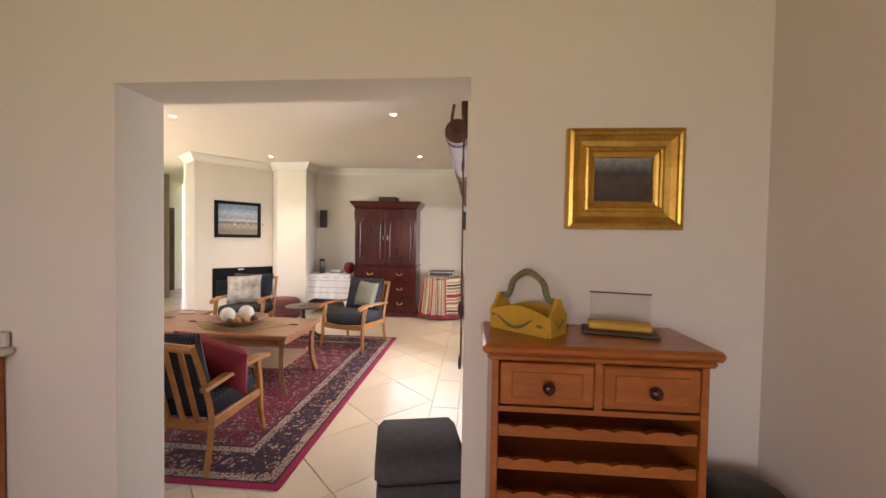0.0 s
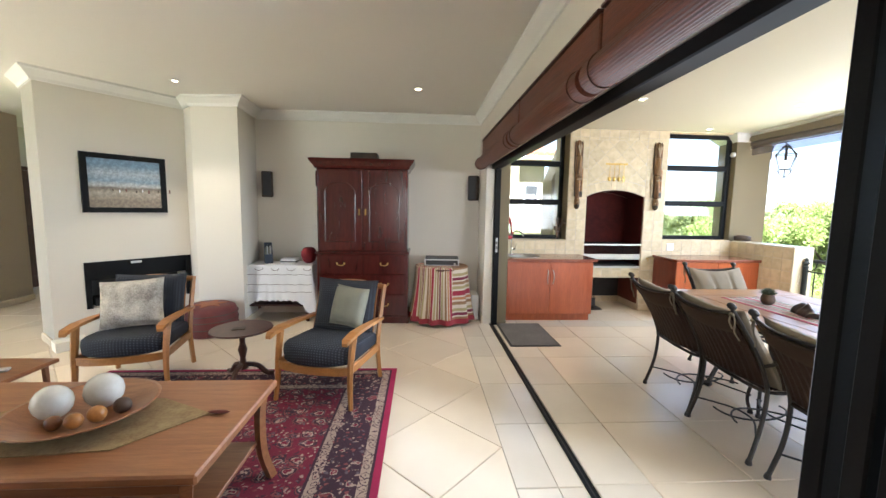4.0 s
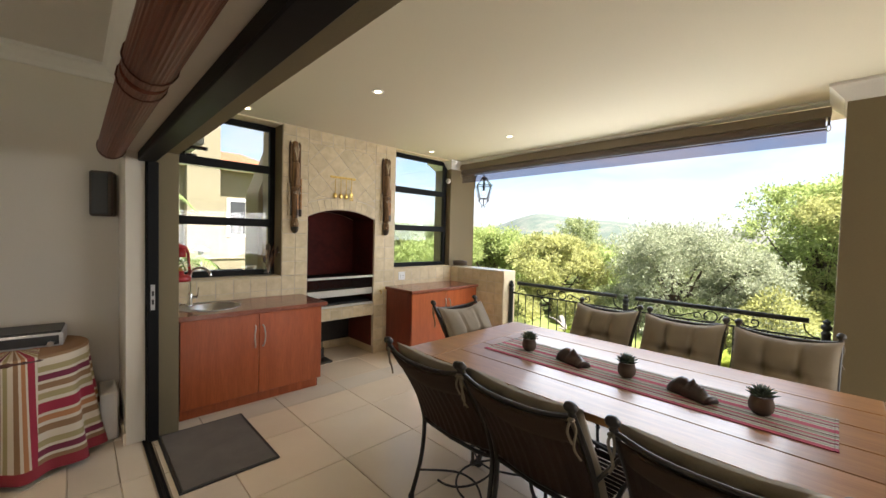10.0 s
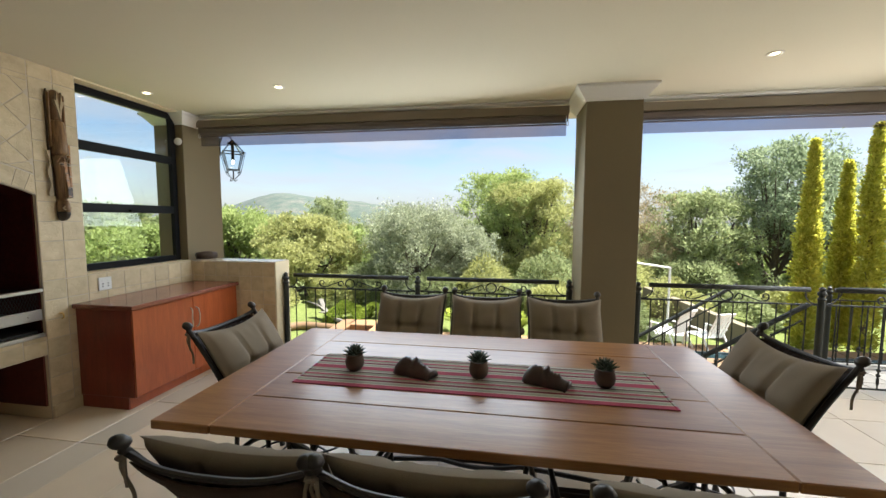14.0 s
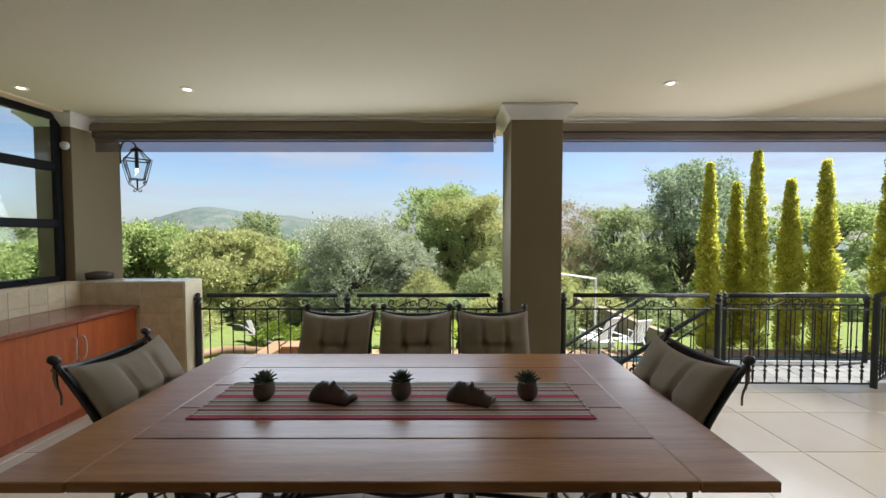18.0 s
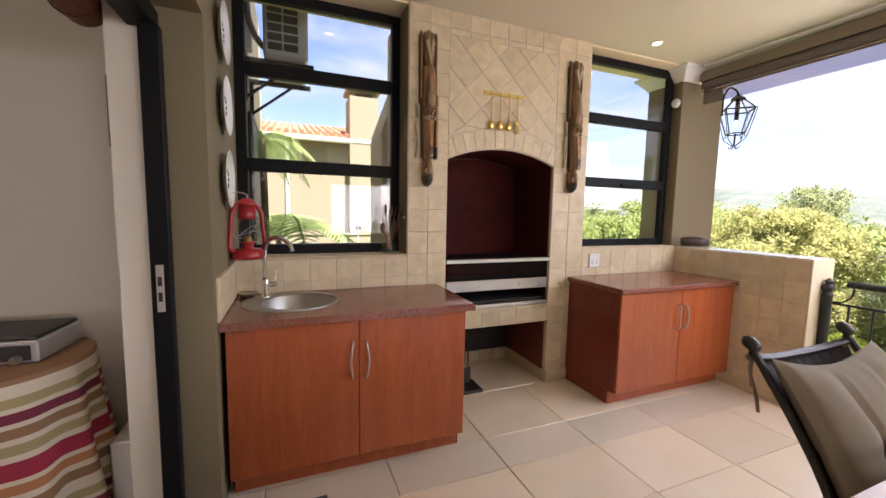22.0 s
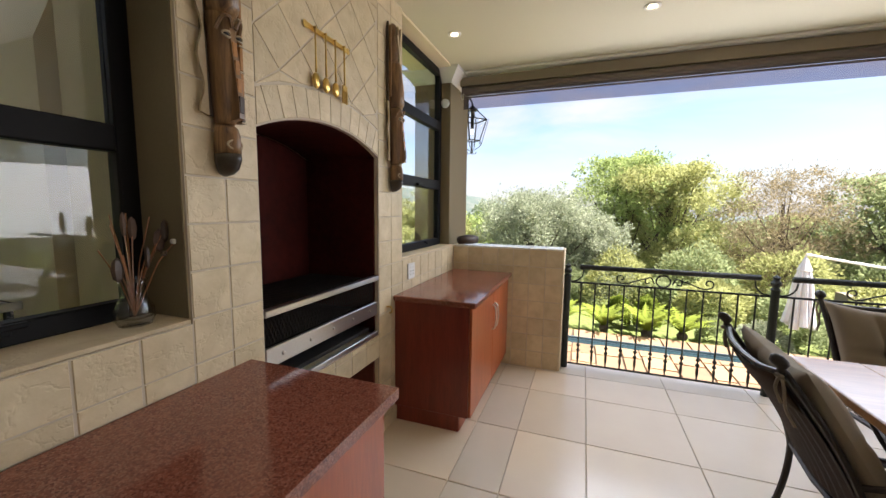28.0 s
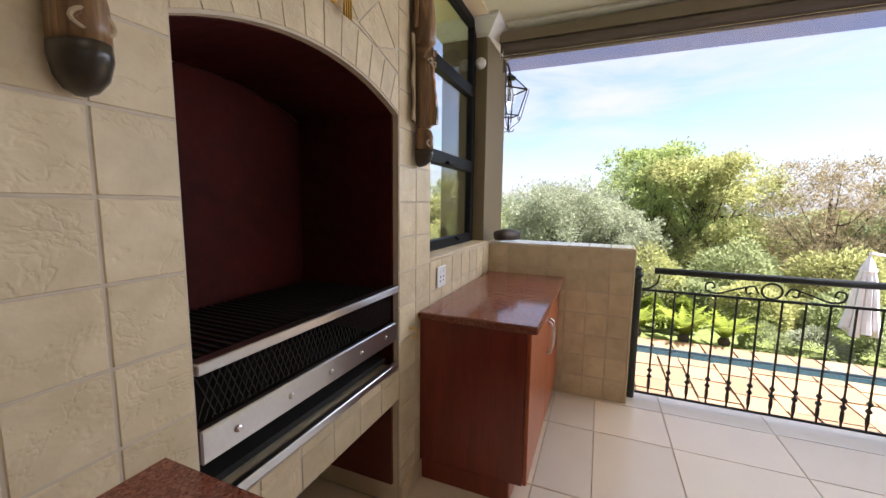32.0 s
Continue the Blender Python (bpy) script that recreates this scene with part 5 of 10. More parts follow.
# light switch beside the door
sw = thing("light_switch", "white wall plate with two rocker switches", "light switch", 0.06, 1.83, 1.30)
part("plate", box(B(), -0.010, -0.001, -0.04, 0.04, -0.06, 0.06, 0.003), PLASTICWHITE, sw)
for k in (-0.022, 0.022):
    part("rocker", box(B(), -0.016, -0.0105, -0.015, 0.015, k - 0.014, k + 0.014, 0.002), PLASTICWHITE, sw)


# recessed ceiling lamps
def downlight(x, y, z, watts, group):
    d = thing("downlight", "small recessed ceiling spotlight with a white rim", "ceiling light", x, y, z, group=group)
    rim = B()
    skin(rim, [[Vector((r * math.cos(2 * math.pi * i / 20), r * math.sin(2 * math.pi * i / 20), h)) for i in range(20)] for r, h in ((0.033, -0.001), (0.036, -0.008), (0.048, -0.006), (0.05, -0.001))])
    part("rim", rim, WHITE, d)
    part("lamp", lathe(B(), ((0.001, -0.006), (0.024, -0.006), (0.026, -0.002), (0.001, -0.0015)), n=16), LAMPGLOW, d, "glowing lamp face")
    lamp = new("spot", bpy.data.lights.new("spot", "SPOT"))
    lamp.data.energy, lamp.data.spot_size, lamp.data.spot_blend, lamp.data.shadow_soft_size, lamp.data.color = watts, radians(80), 0.6, 0.03, (1.0, 0.82, 0.6)
    lamp.matrix_world = pose(x, y, z - 0.03)


for x, y in ((-3.31, 5.945), (-0.80, 5.945), (-3.31, 3.858), (-0.79, 3.858), (-5.0, 4.2)):
    downlight(x, y, LCEIL, 5, "living room downlights")
for x, y in ((1.55, 5.72), (3.32, 5.73), (3.29, 7.00), (0.955, 6.97), (3.197, 2.01), (1.55, 2.0)):
    downlight(x, y, TCEIL, 1.5, "veranda downlights")


# ---- veranda kitchen ----
def base_cabinet(name, x0, x1, yf, label, open_side):
    """A two-door cabinet from the wall face to yf, on a set-back kick board."""
    c = thing(name, label, "cabinet", 0, 0, 0, group="veranda cabinets")
    z0, z1 = 0.10, 0.815
    # end panels are darker and redder than the doors
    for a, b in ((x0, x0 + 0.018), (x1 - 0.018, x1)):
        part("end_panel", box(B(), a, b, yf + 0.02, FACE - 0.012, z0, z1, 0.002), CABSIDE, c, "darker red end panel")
    part("back_panel", box(B(), x0 + 0.0185, x1 - 0.0185, FACE - 0.022, FACE - 0.012, z0, z1), CAB, c)
    part("floor_panel", box(B(), x0 + 0.0185, x1 - 0.0185, yf + 0.02, FACE - 0.0225, z0, z0 + 0.018), CAB, c)
    part("front_rail", box(B(), x0 + 0.0185, x1 - 0.0185, yf + 0.02, yf + 0.038, z1 - 0.08, z1), CAB, c)
    part("kick_board", box(B(), x0 + 0.01, x1 - 0.008, yf + 0.075, yf + 0.095, 0.0, z0 - 0.001, 0.002), CAB, c)
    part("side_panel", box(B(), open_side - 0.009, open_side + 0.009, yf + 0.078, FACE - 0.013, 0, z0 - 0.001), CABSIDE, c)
    mid = (x0 + x1) / 2
    for i, (a, b) in enumerate(((x0 + 0.002, mid - 0.0015), (mid + 0.0015, x1 - 0.002))):
        d = part("door", box(B(), a, b, yf, yf + 0.0185, z0 + 0.005, z1 - 0.006, 0.003), CAB, c)
        hx, sw = (mid - 0.030, -0.014) if i == 0 else (mid + 0.030, 0.014)
        bm = B()
        tube(bm, curve_pts([(hx, yf, 0.515), (hx + sw * 0.4, yf - 0.024, 0.535), (hx + sw, yf - 0.030, 0.61), (hx + sw * 0.4, yf - 0.024, 0.685), (hx, yf, 0.705)], 5), 0.006, 8)
        part("handle", bm, STEEL, d, "bowed brushed steel handle", True)
    return c


base_cabinet("base_cabinet", 0.385, 1.548, 6.615, "cherry veneer two-door sink cabinet on a set-back kick board", 1.539)
base_cabinet("base_cabinet", 2.742, 3.928, 6.672, "cherry veneer two-door cabinet beside the barbecue", 2.751)


def granite_top(x0, x1, y0, hole=None):
    bm = B()
    z0, z1 = 0.816, 0.852
    if not hole:
        box(bm, x0, x1, y0, FACE - 0.013, z0, z1, 0.006)
        return bm
    cx, cy, rx, ry = hole
    n = 40
    inner = [(cx + rx * math.cos(2 * math.pi * i / n), cy + ry * math.sin(2 * math.pi * i / n)) for i in range(n)]
    y1 = FACE - 0.013
    outer = []
    for i in range(n):
        c, s = math.cos(2 * math.pi * i / n), math.sin(2 * math.pi * i / n)
        k = min(((x1 - cx) / c) if c > 1e-6 else ((x0 - cx) / c if c < -1e-6 else 1e9), ((y1 - cy) / s) if s > 1e-6 else ((y0 - cy) / s if s < -1e-6 else 1e9))
        outer.append((cx + c * k, cy + s * k))
    for cxn, cyn in ((x0, y0), (x1, y0), (x1, y1), (x0, y1)):
        j = min(range(n), key=lambda q: (outer[q][0] - cxn) ** 2 + (outer[q][1] - cyn) ** 2)
        outer[j] = (cxn, cyn)
    skin(bm, [[Vector((p[0], p[1], z)) for p in ring] for ring, z in ((inner, z0), (inner, z1), (outer, z1), (outer, z0))], False, True)
    bmesh.ops.recalc_face_normals(bm, faces=bm.faces)
    return bm


SINK = (0.661, 6.945, 0.245, 0.245)
single("worktop", granite_top(WX + 0.004, 1.592, 6.588, (SINK[0] + 0.037, SINK[1] - 0.012, 0.192, 0.184)), GRANITE, "polished red granite worktop round a sink", "worktop")
single("worktop", granite_top(2.714, 3.936, 6.643), GRANITE, "polished red granite worktop beside the barbecue", "worktop")
sink = thing("sink", "round stainless steel sink set in the granite", "sink", SINK[0], SINK[1], 0.852)
n = 40
rings = []
for rx, ry, z, ox in ((0.245, 0.245, 0.001, 0), (0.244, 0.244, 0.005, 0), (0.236, 0.236, 0.007, 0), (0.198, 0.190, 0.004, 0.037), (0.190, 0.182, -0.004, 0.037), (0.183, 0.176, -0.12, 0.037), (0.165, 0.158, -0.145, 0.037), (0.04, 0.04, -0.152, 0.037), (0.001, 0.001, -0.153, 0.037)):
    rings.append([Vector((ox + rx * math.cos(2 * math.pi * i / n), (-0.012 if ox else 0) + ry * math.sin(2 * math.pi * i / n), z)) for i in range(n)])
part("bowl", skin(B(), rings, False), SINKSTEEL, sink, "", True)
part("drain", lathe(B(), ((0.036, 0), (0.036, 0.004), (0.02, 0.005), (0.001, 0.003)), 0.037, -0.012, -0.152, 18), CHROME, sink)
# black disc in place of the dark overflow hole
part("overflow", lathe(B(), ((0.013, 0), (0.013, 0.004), (0.007, 0.005), (0.001, 0.002)), n=14), SOOT, sink).matrix_basis = pose(-0.147, 0.02, -0.045, 0, 90, 0)
tap = thing("tap", "chrome swan-neck mixer tap with a side lever", "tap", 0.528, 7.035, 0.858)
part("body", lathe(B(), ((0.026, 0), (0.026, 0.012), (0.02, 0.016), (0.02, 0.10), (0.014, 0.115), (0.001, 0.118)), n=18), CHROME, tap, "", True)
part("spout", tube(B(), curve_pts([(0, 0, 0.10), (0, 0, 0.25), (0.02, -0.015, 0.315), (0.075, -0.05, 0.335), (0.125, -0.085, 0.305), (0.14, -0.095, 0.265)], 6), 0.0115, 10), CHROME, tap, "", True)
part("lever", rod(rod(B(), (0, 0, 0.075), (0.055, -0.03, 0.08), 0.013, n=10), (0.05, -0.027, 0.08), (0.06, -0.03, 0.165), 0.005, 0.0035), CHROME, tap)
dish = single("soap_dish", lathe(B(), ((0.02, 0), (0.035, 0.004), (0.05, 0.018), (0.053, 0.02), (0.045, 0.016), (0.02, 0.008), (0.001, 0.007)), n=20), STEEL, "small round metal dish on the granite worktop", "dish", at=pose(0.430, 7.135, 0.853), smooth=True)

# storm lantern on the wall by the sink
lan = thing("storm_lantern", "red enamelled storm lantern hung from a hook on the wall", "lantern")
lan.matrix_world = pose(0.451, 7.0, 1.085, 0, 0, 34) @ Matrix.Scale(0.915, 4)
part("tank", lathe(B(), ((0.001, 0), (0.085, 0), (0.09, 0.012), (0.088, 0.04), (0.07, 0.055), (0.03, 0.06), (0.03, 0.085), (0.05, 0.095)), n=24), REDENAMEL, lan, "", True)
part("globe", lathe(B(), ((0.045, 0.095), (0.062, 0.14), (0.06, 0.17), (0.042, 0.225)), n=20), CLEARGLASS, lan, "clear glass chimney", True)
part("burner", lathe(B(), ((0.02, 0.085), (0.024, 0.11), (0.012, 0.125)), n=12), BRASS, lan)
part("cap", lathe(B(), ((0.05, 0.225), (0.048, 0.25), (0.042, 0.30), (0.062, 0.305), (0.05, 0.325), (0.015, 0.345), (0.001, 0.346)), n=22), REDENAMEL, lan, "", True)
for s in (-1, 1):
    part("side_tube", tube(B(), curve_pts([(s * 0.075, 0, 0.045), (s * 0.103, 0, 0.07), (s * 0.092, 0, 0.17), (s * 0.085, 0, 0.26), (s * 0.045, 0, 0.315)], 5), 0.0125, 10), REDENAMEL, lan, "", True)
part("guard_wire", tube(B(), curve_pts([(-0.07, -0.03, 0.13), (0, -0.075, 0.16), (0.07, -0.03, 0.13), (0, -0.07, 0.19), (-0.07, -0.03, 0.13)], 5), 0.0018, 5), STEEL, lan)
part("hook", tube(B(), curve_pts([(-0.106, 0, 0.36), (-0.06, 0, 0.375), (0, 0, 0.365), (0.004, 0, 0.346)], 5), 0.004, 6), STEEL, lan, "steel wall hook")
part("bail", tube(B(), curve_pts([(-0.088, 0, 0.25), (-0.06, 0.06, 0.15), (0, 0.085, 0.11), (0.06, 0.06, 0.15), (0.088, 0, 0.25)], 5), 0.002, 5), STEEL, lan)

# glass vase of dry stems and feathers
vase = thing("vase", "small clear glass vase with dry grasses and feathers", "vase")
vase.matrix_world = pose(1.277, 7.30, 1.064) @ Matrix.Scale(1.2, 4)
part("glass", lathe(B(), ((0.001, 0.004), (0.034, 0.0), (0.042, 0.02), (0.04, 0.045), (0.022, 0.075), (0.022, 0.09), (0.032, 0.115), (0.029, 0.116), (0.018, 0.09), (0.018, 0.075), (0.035, 0.045), (0.036, 0.02), (0.001, 0.01)), n=22), CLEARGLASS, vase, "", True)
rg = random.Random(5)
for k in range(13):
    a, l, o = rg.uniform(0, 6.28), rg.uniform(0.14, 0.26), rg.uniform(0.03, 0.09)
    tip = (o * math.cos(a), o * math.sin(a) * 0.6, 0.02 + l)
    st = part("stem", tube(B(), [(0, 0, 0.02), (tip[0] * 0.4, tip[1] * 0.4, 0.02 + l * 0.55), tip], 0.0016, 4), TEAK, vase)
    if k % 2:
        bm = B()
        ball(bm, (tip[0] * 0.92, tip[1] * 0.92, tip[2] - 0.02), 0.007 + 0.004 * (k % 3), 0.006, 0.03, 6)
        part("seed_head", bm, CHARRED if k % 4 == 1 else POTCLAY, st)
st = part("stem", tube(B(), [(0, 0, 0.02), (0.05, -0.02, 0.15), (0.13, -0.06, 0.27)], 0.0016, 4), TEAK, vase)
for k in range(4):
    part("feather", box(B(), 0.055 + k * 0.02, 0.066 + k * 0.02, -0.035 - k * 0.009, -0.02 - k * 0.009, 0.165 + k * 0.03, 0.178 + k * 0.03, 0.003), CERAMIC if k % 2 else CHARRED, st)


# three plates on the veranda wall by the window
def wall_plate(y, z, r):
    p = thing("wall_plate", "cream decorative plate hung flat on the khaki wall", "plate", WX, y, z, group="wall plates")
    rim = part("plate", lathe(B(), ((0.001, 0.012), (r * 0.55, 0.010), (r * 0.62, 0.014), (r * 0.95, 0.030), (r, 0.032), (r, 0.036), (r * 0.93, 0.036), (r * 0.62, 0.021), (r * 0.55, 0.018), (0.001, 0.018)), n=36), CERAMIC, p, "", True)
    rim.matrix_basis = pose(0, 0, 0, 0, 90, 0)
    bm = B()
    for k in range(9):
        a = k * 0.7
        ball(bm, (0.020, r * 0.3 * math.cos(a), r * 0.3 * math.sin(a)), 0.003, r * 0.09, r * 0.07, 6)
    part("motif", bm, POTCLAY, p, "painted floral motif")
    return p


for y, z in ((6.87, 2.155), (6.87, 1.825), (6.87, 1.485)):
    wall_plate(y, z, 0.136)


# long carved wooden masks
def half_body(rows, seed=0.0, rough=0.06):
    """A half-round body against the wall, from rows of height, half width and depth."""
    bm = B()
    rings = []
    for z, w, d in rows:
        ring = []
        for i in range(15):
            a = math.pi * i / 14
            r = 1 + rough * noise.noise(Vector((math.cos(a) * 3 + seed, z * 9, math.sin(a) * 3)))
            ring.append(Vector((w * math.cos(a) * r, -0.012 - d * math.sin(a) * r, z)))
        rings.append(ring)
    skin(bm, rings)
    bmesh.ops.recalc_face_normals(bm, faces=bm.faces)
    return bm


def oval(cx, cy, cz, rx, rz, r):
    return tube(B(), [(cx + rx * math.cos(t), cy + 0.004 * math.cos(2 * t), cz + rz * math.sin(t)) for t in [2 * math.pi * k / 18 for k in range(18)]], r, 6, True)


def carved_mask(x, seed):
    mk = thing("carved_mask", "tall narrow carved wooden mask with hollow eyes hung on the tiles", "mask", x, FACE - 0.016, 2.01, group="carved masks")
    part("back_board", prism(B(), [(-0.048, -0.31), (0.048, -0.31), (0.058, 0.0), (0.062, 0.43), (0.05, 0.485), (0.035, 0.45), (-0.035, 0.45), (-0.05, 0.485), (-0.062, 0.43), (-0.058, 0.0)], -0.013, 0.0, "y"), CHARRED, mk)
    part("wrapped_brow", half_body(((0.0, 0.044, 0.055), (0.02, 0.047, 0.074), (0.09, 0.047, 0.072), (0.17, 0.045, 0.066), (0.25, 0.041, 0.055), (0.262, 0.036, 0.04)), seed, 0.14), CARVED, mk, "", True)
    part("crown", half_body(((0.262, 0.034, 0.035), (0.33, 0.036, 0.042), (0.42, 0.040, 0.036), (0.47, 0.030, 0.026), (0.488, 0.012, 0.012)), seed + 2, 0.1), CARVED, mk, "", True)
    for sd in (-1, 1):
        part("crest_leaf", prism(B(), [(0, 0.27), (sd * 0.012, 0.33), (sd * 0.034, 0.41), (sd * 0.020, 0.40), (sd * 0.016, 0.46), (sd * 0.002, 0.35)], -0.060, -0.040, "y"), BONE, mk, "pale forked leaf")
        part("crest_strip", box(B(), sd * 0.050 - 0.006, sd * 0.050 + 0.006, -0.032, -0.0135, 0.06, 0.46, 0.003), CARVED, mk)
    part("face", half_body(((-0.335, 0.026, 0.045), (-0.32, 0.031, 0.055), (-0.24, 0.036, 0.064), (-0.14, 0.040, 0.066), (-0.07, 0.043, 0.058), (-0.035, 0.045, 0.060), (0.0, 0.044, 0.054)), seed + 5, 0.05), CARVED, mk, "", True)
    part("nose", prism(B(), [(-0.055, -0.03), (-0.070, -0.03), (-0.100, -0.285), (-0.098, -0.318), (-0.055, -0.326)], -0.011, 0.011, "x"), CARVED, mk)
    for sd in (-1, 1):
        part("brow", tube(B(), curve_pts([(sd * 0.042, -0.050, -0.055), (sd * 0.034, -0.070, -0.022), (sd * 0.016, -0.080, -0.018), (sd * 0.006, -0.078, -0.045)], 5), 0.0065, 6), CARVED, mk)
        part("eyelid", oval(sd * 0.022, -0.074, -0.068, 0.0145, 0.0085, 0.0034), BONE, mk, "pale eye rim")
        # black ball stands in for the shade of the eye hollow
        part("eye", ball(B(), (sd * 0.022, -0.070, -0.068), 0.011, 0.008, 0.007, 10), SOOT, mk)
    part("upper_lip", half_body(((-0.425, 0.036, 0.0655), (-0.40, 0.036, 0.066), (-0.37, 0.035, 0.066), (-0.345, 0.031, 0.058), (-0.334, 0.024, 0.04)), seed + 1, 0.05), CARVED, mk, "", True)
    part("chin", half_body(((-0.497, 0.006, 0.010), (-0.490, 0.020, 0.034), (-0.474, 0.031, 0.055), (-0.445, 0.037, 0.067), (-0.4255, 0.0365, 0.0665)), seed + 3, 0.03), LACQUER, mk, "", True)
    part("lip_ring", oval(0, -0.0665, -0.398, 0.027, 0.0155, 0.0036), BONE, mk, "pale carved lips")
    part("lip_ring", oval(0, -0.0685, -0.398, 0.021, 0.0105, 0.0030), CARVED, mk)
    # black ball painted as the dark of the open mouth
    part("mouth", ball(B(), (0, -0.0625, -0.398), 0.020, 0.008, 0.010, 10), SOOT, mk)
    part("tongue", ball(B(), (-0.006, -0.0665, -0.403), 0.011, 0.004, 0.005, 8), BONE, mk)
    for k in range(4):
        z1 = -0.085 - k * 0.055
        yf = -0.0665 + (z1 + 0.03) * 0.1176
        part("nose_inlay", box(B(), -0.0085, 0.0085, yf - 0.0085, yf + 0.004, z1 - 0.052, z1, 0.0015), OAK if k < 3 else CHARRED, mk, "pale inlaid strip")
    wave = [(-0.058, 0.03)] + [(-0.072 - 0.010 * math.cos(k * 1.05), 0.03 - k * 0.028) for k in range(13)] + [(-0.052, -0.315)]
    part("ear", prism(B(), wave, -0.022, -0.0135, "y"), BONE, mk, "pale wavy ear strip")
    for k in range(5):
        z1 = 0.09 - k * 0.082
        part("inlay", box(B(), 0.047, 0.063, -0.046, -0.0135, z1 - 0.076, z1, 0.003), OAK if k < 4 else CHARRED, mk)
        part("inlay_line", box(B(), 0.0465, 0.0635, -0.0465, -0.0135, z1 - 0.0815, z1 - 0.0765), BONE, mk)
    return mk


carved_mask(1.505, 1.0)
carved_mask(2.687, 7.0)

# brass utensils on a rail
ut = thing("utensil_rail", "brass kitchen utensils hanging from a shaped brass rail", "utensils", 2.08, FACE - 0.018, 2.175)
bm = B()
box(bm, -0.145, 0.145, -0.006, 0.0, -0.012, 0.012, 0.003)
for s in (-1, 1):
    ball(bm, (s * 0.152, -0.003, 0.0), 0.016, 0.004, 0.016, 10)
part("rail", bm, BRASS, ut)
for k, x in enumerate((-0.105, -0.035, 0.035, 0.105)):
    bm = B()
    rod(bm, (x, -0.014, -0.18), (x, -0.014, 0.006), 0.0045, 0.0035, 6)
    rod(bm, (x, -0.02, 0.004), (x, 0.0, 0.004), 0.004, n=5)
    if k < 3:
        ball(bm, (x, -0.014, -0.215), 0.024, 0.012, 0.034, 12)
    else:
        box(bm, x - 0.02, x + 0.02, -0.018, -0.011, -0.205, -0.175, 0.003)
        for q in range(4):
            box(bm, x - 0.02 + q * 0.0113, x - 0.015 + q * 0.0113, -0.018, -0.011, -0.26, -0.203, 0.001)
    part(("ladle", "skimmer", "spoon", "fork")[k], bm, BRASS, ut, "", k < 3)

# socket, alarm sensor, log on the parapet, doormat, hook
sk = thing("wall_socket", "white double wall socket on the tiles", "socket", 2.978, FACE - 0.014, 0.975)
part("plate", box(B(), -0.055, 0.055, -0.010, 0, -0.055, 0.055, 0.004), PLASTICWHITE, sk)
for dx in (-0.022, 0.022):
    # pin holes are black patches, their inner shade put on as colour
    for dz in (0.0, -0.022):
        part("pin_hole", box(B(), dx - 0.005, dx + 0.005, -0.0112, -0.0102, dz - 0.004, dz + 0.004), SOOT, sk)
    part("switch", box(B(), dx - 0.01, dx + 0.01, -0.014, -0.0105, 0.02, 0.038, 0.002), PLASTICWHITE, sk)
single("alarm_sensor", lathe(B(), ((0.001, 0.032), (0.03, 0.032), (0.038, 0.02), (0.04, 0.0)), n=22), PLASTICWHITE, "round white alarm sensor on the khaki column", "sensor", at=pose(3.93, 7.295, 2.365, 0, -90, 0), smooth=True)
bm = B()
tube(bm, [(-0.10, 0, 0.045), (-0.03, 0.004, 0.05), (0.04, -0.003, 0.048), (0.10, 0.002, 0.044)], 0.04, 12, radii=[0.036, 0.044, 0.043, 0.036])
single("log", bm, CHARRED, "short charred log lying on the low wall", "log", at=pose(4.00, 7.08, 1.078, 0, 0, -38), smooth=True)
mat_ob = thing("doormat", "plain grey rubber doormat with a smooth edge on the tiles", "doormat", 0.515, 6.10, 0.002)
part("mat", box(B(), -0.265, 0.265, -0.40, 0.40, 0, 0.011, 0.003), MATGREY, mat_ob)
for a in ((-0.285, 0.285, -0.42, -0.4005), (-0.285, 0.285, 0.4005, 0.42), (-0.285, -0.2655, -0.40, 0.40), (0.2655, 0.285, -0.40, 0.40)):
    part("edge_strip", box(B(), a[0], a[1], a[2], a[3], 0, 0.006, 0.002), BLACKPLASTIC, mat_ob)
single("wall_hook", tube(B(), curve_pts([(0, 0, 0.02), (0, -0.03, 0.02), (0, -0.035, -0.01), (0, -0.02, -0.02)], 4), 0.005, 6), BRASS, "small brass hook on the tiles", "hook", at=pose(2.63, FACE - 0.014, 0.78))


# ---- dining table on the veranda ----
TX0, TX1, TY0, TY1, TZ = 1.435, 2.705, 2.68, 5.145, 0.762
table = thing("dining_table", "long oiled wooden table with breadboard ends on wrought iron legs", "table", (TX0 + TX1) / 2, (TY0 + TY1) / 2, 0)
hx, hy = (TX1 - TX0) / 2, (TY1 - TY0) / 2
END = 0.25
nb = 5
bw = 2 * hx / nb
for i in range(nb):
    part("board", box(B(), -hx + i * bw + 0.0025, -hx + (i + 1) * bw - 0.0025, -hy + END + 0.003, hy - END - 0.003, TZ - 0.036, TZ, 0.003), TABLETOP, table)
for s in (-1, 1):
    y0, y1 = (-hy, -hy + END) if s < 0 else (hy - END, hy)
    m_end = box(B(), -hx, hx, y0, y1, TZ - 0.036, TZ, 0.004)
    part("end_board", m_end, TABLETOP, table)
for sd in (-1, 1):
    part("apron", box(B(), sd * (hx - 0.135) - 0.015, sd * (hx - 0.135) + 0.015, -hy + 0.3, hy - 0.3, TZ - 0.09, TZ - 0.037), IRON, table)


def scroll(cx, cz, r, turns, start, sgn, plane_y):
    return [(cx + r * (1 - k / 30 * 0.8) * math.cos(start + sgn * turns * 2 * math.pi * k / 30), plane_y, cz + r * (1 - k / 30 * 0.8) * math.sin(start + sgn * turns * 2 * math.pi * k / 30)) for k in range(31)]


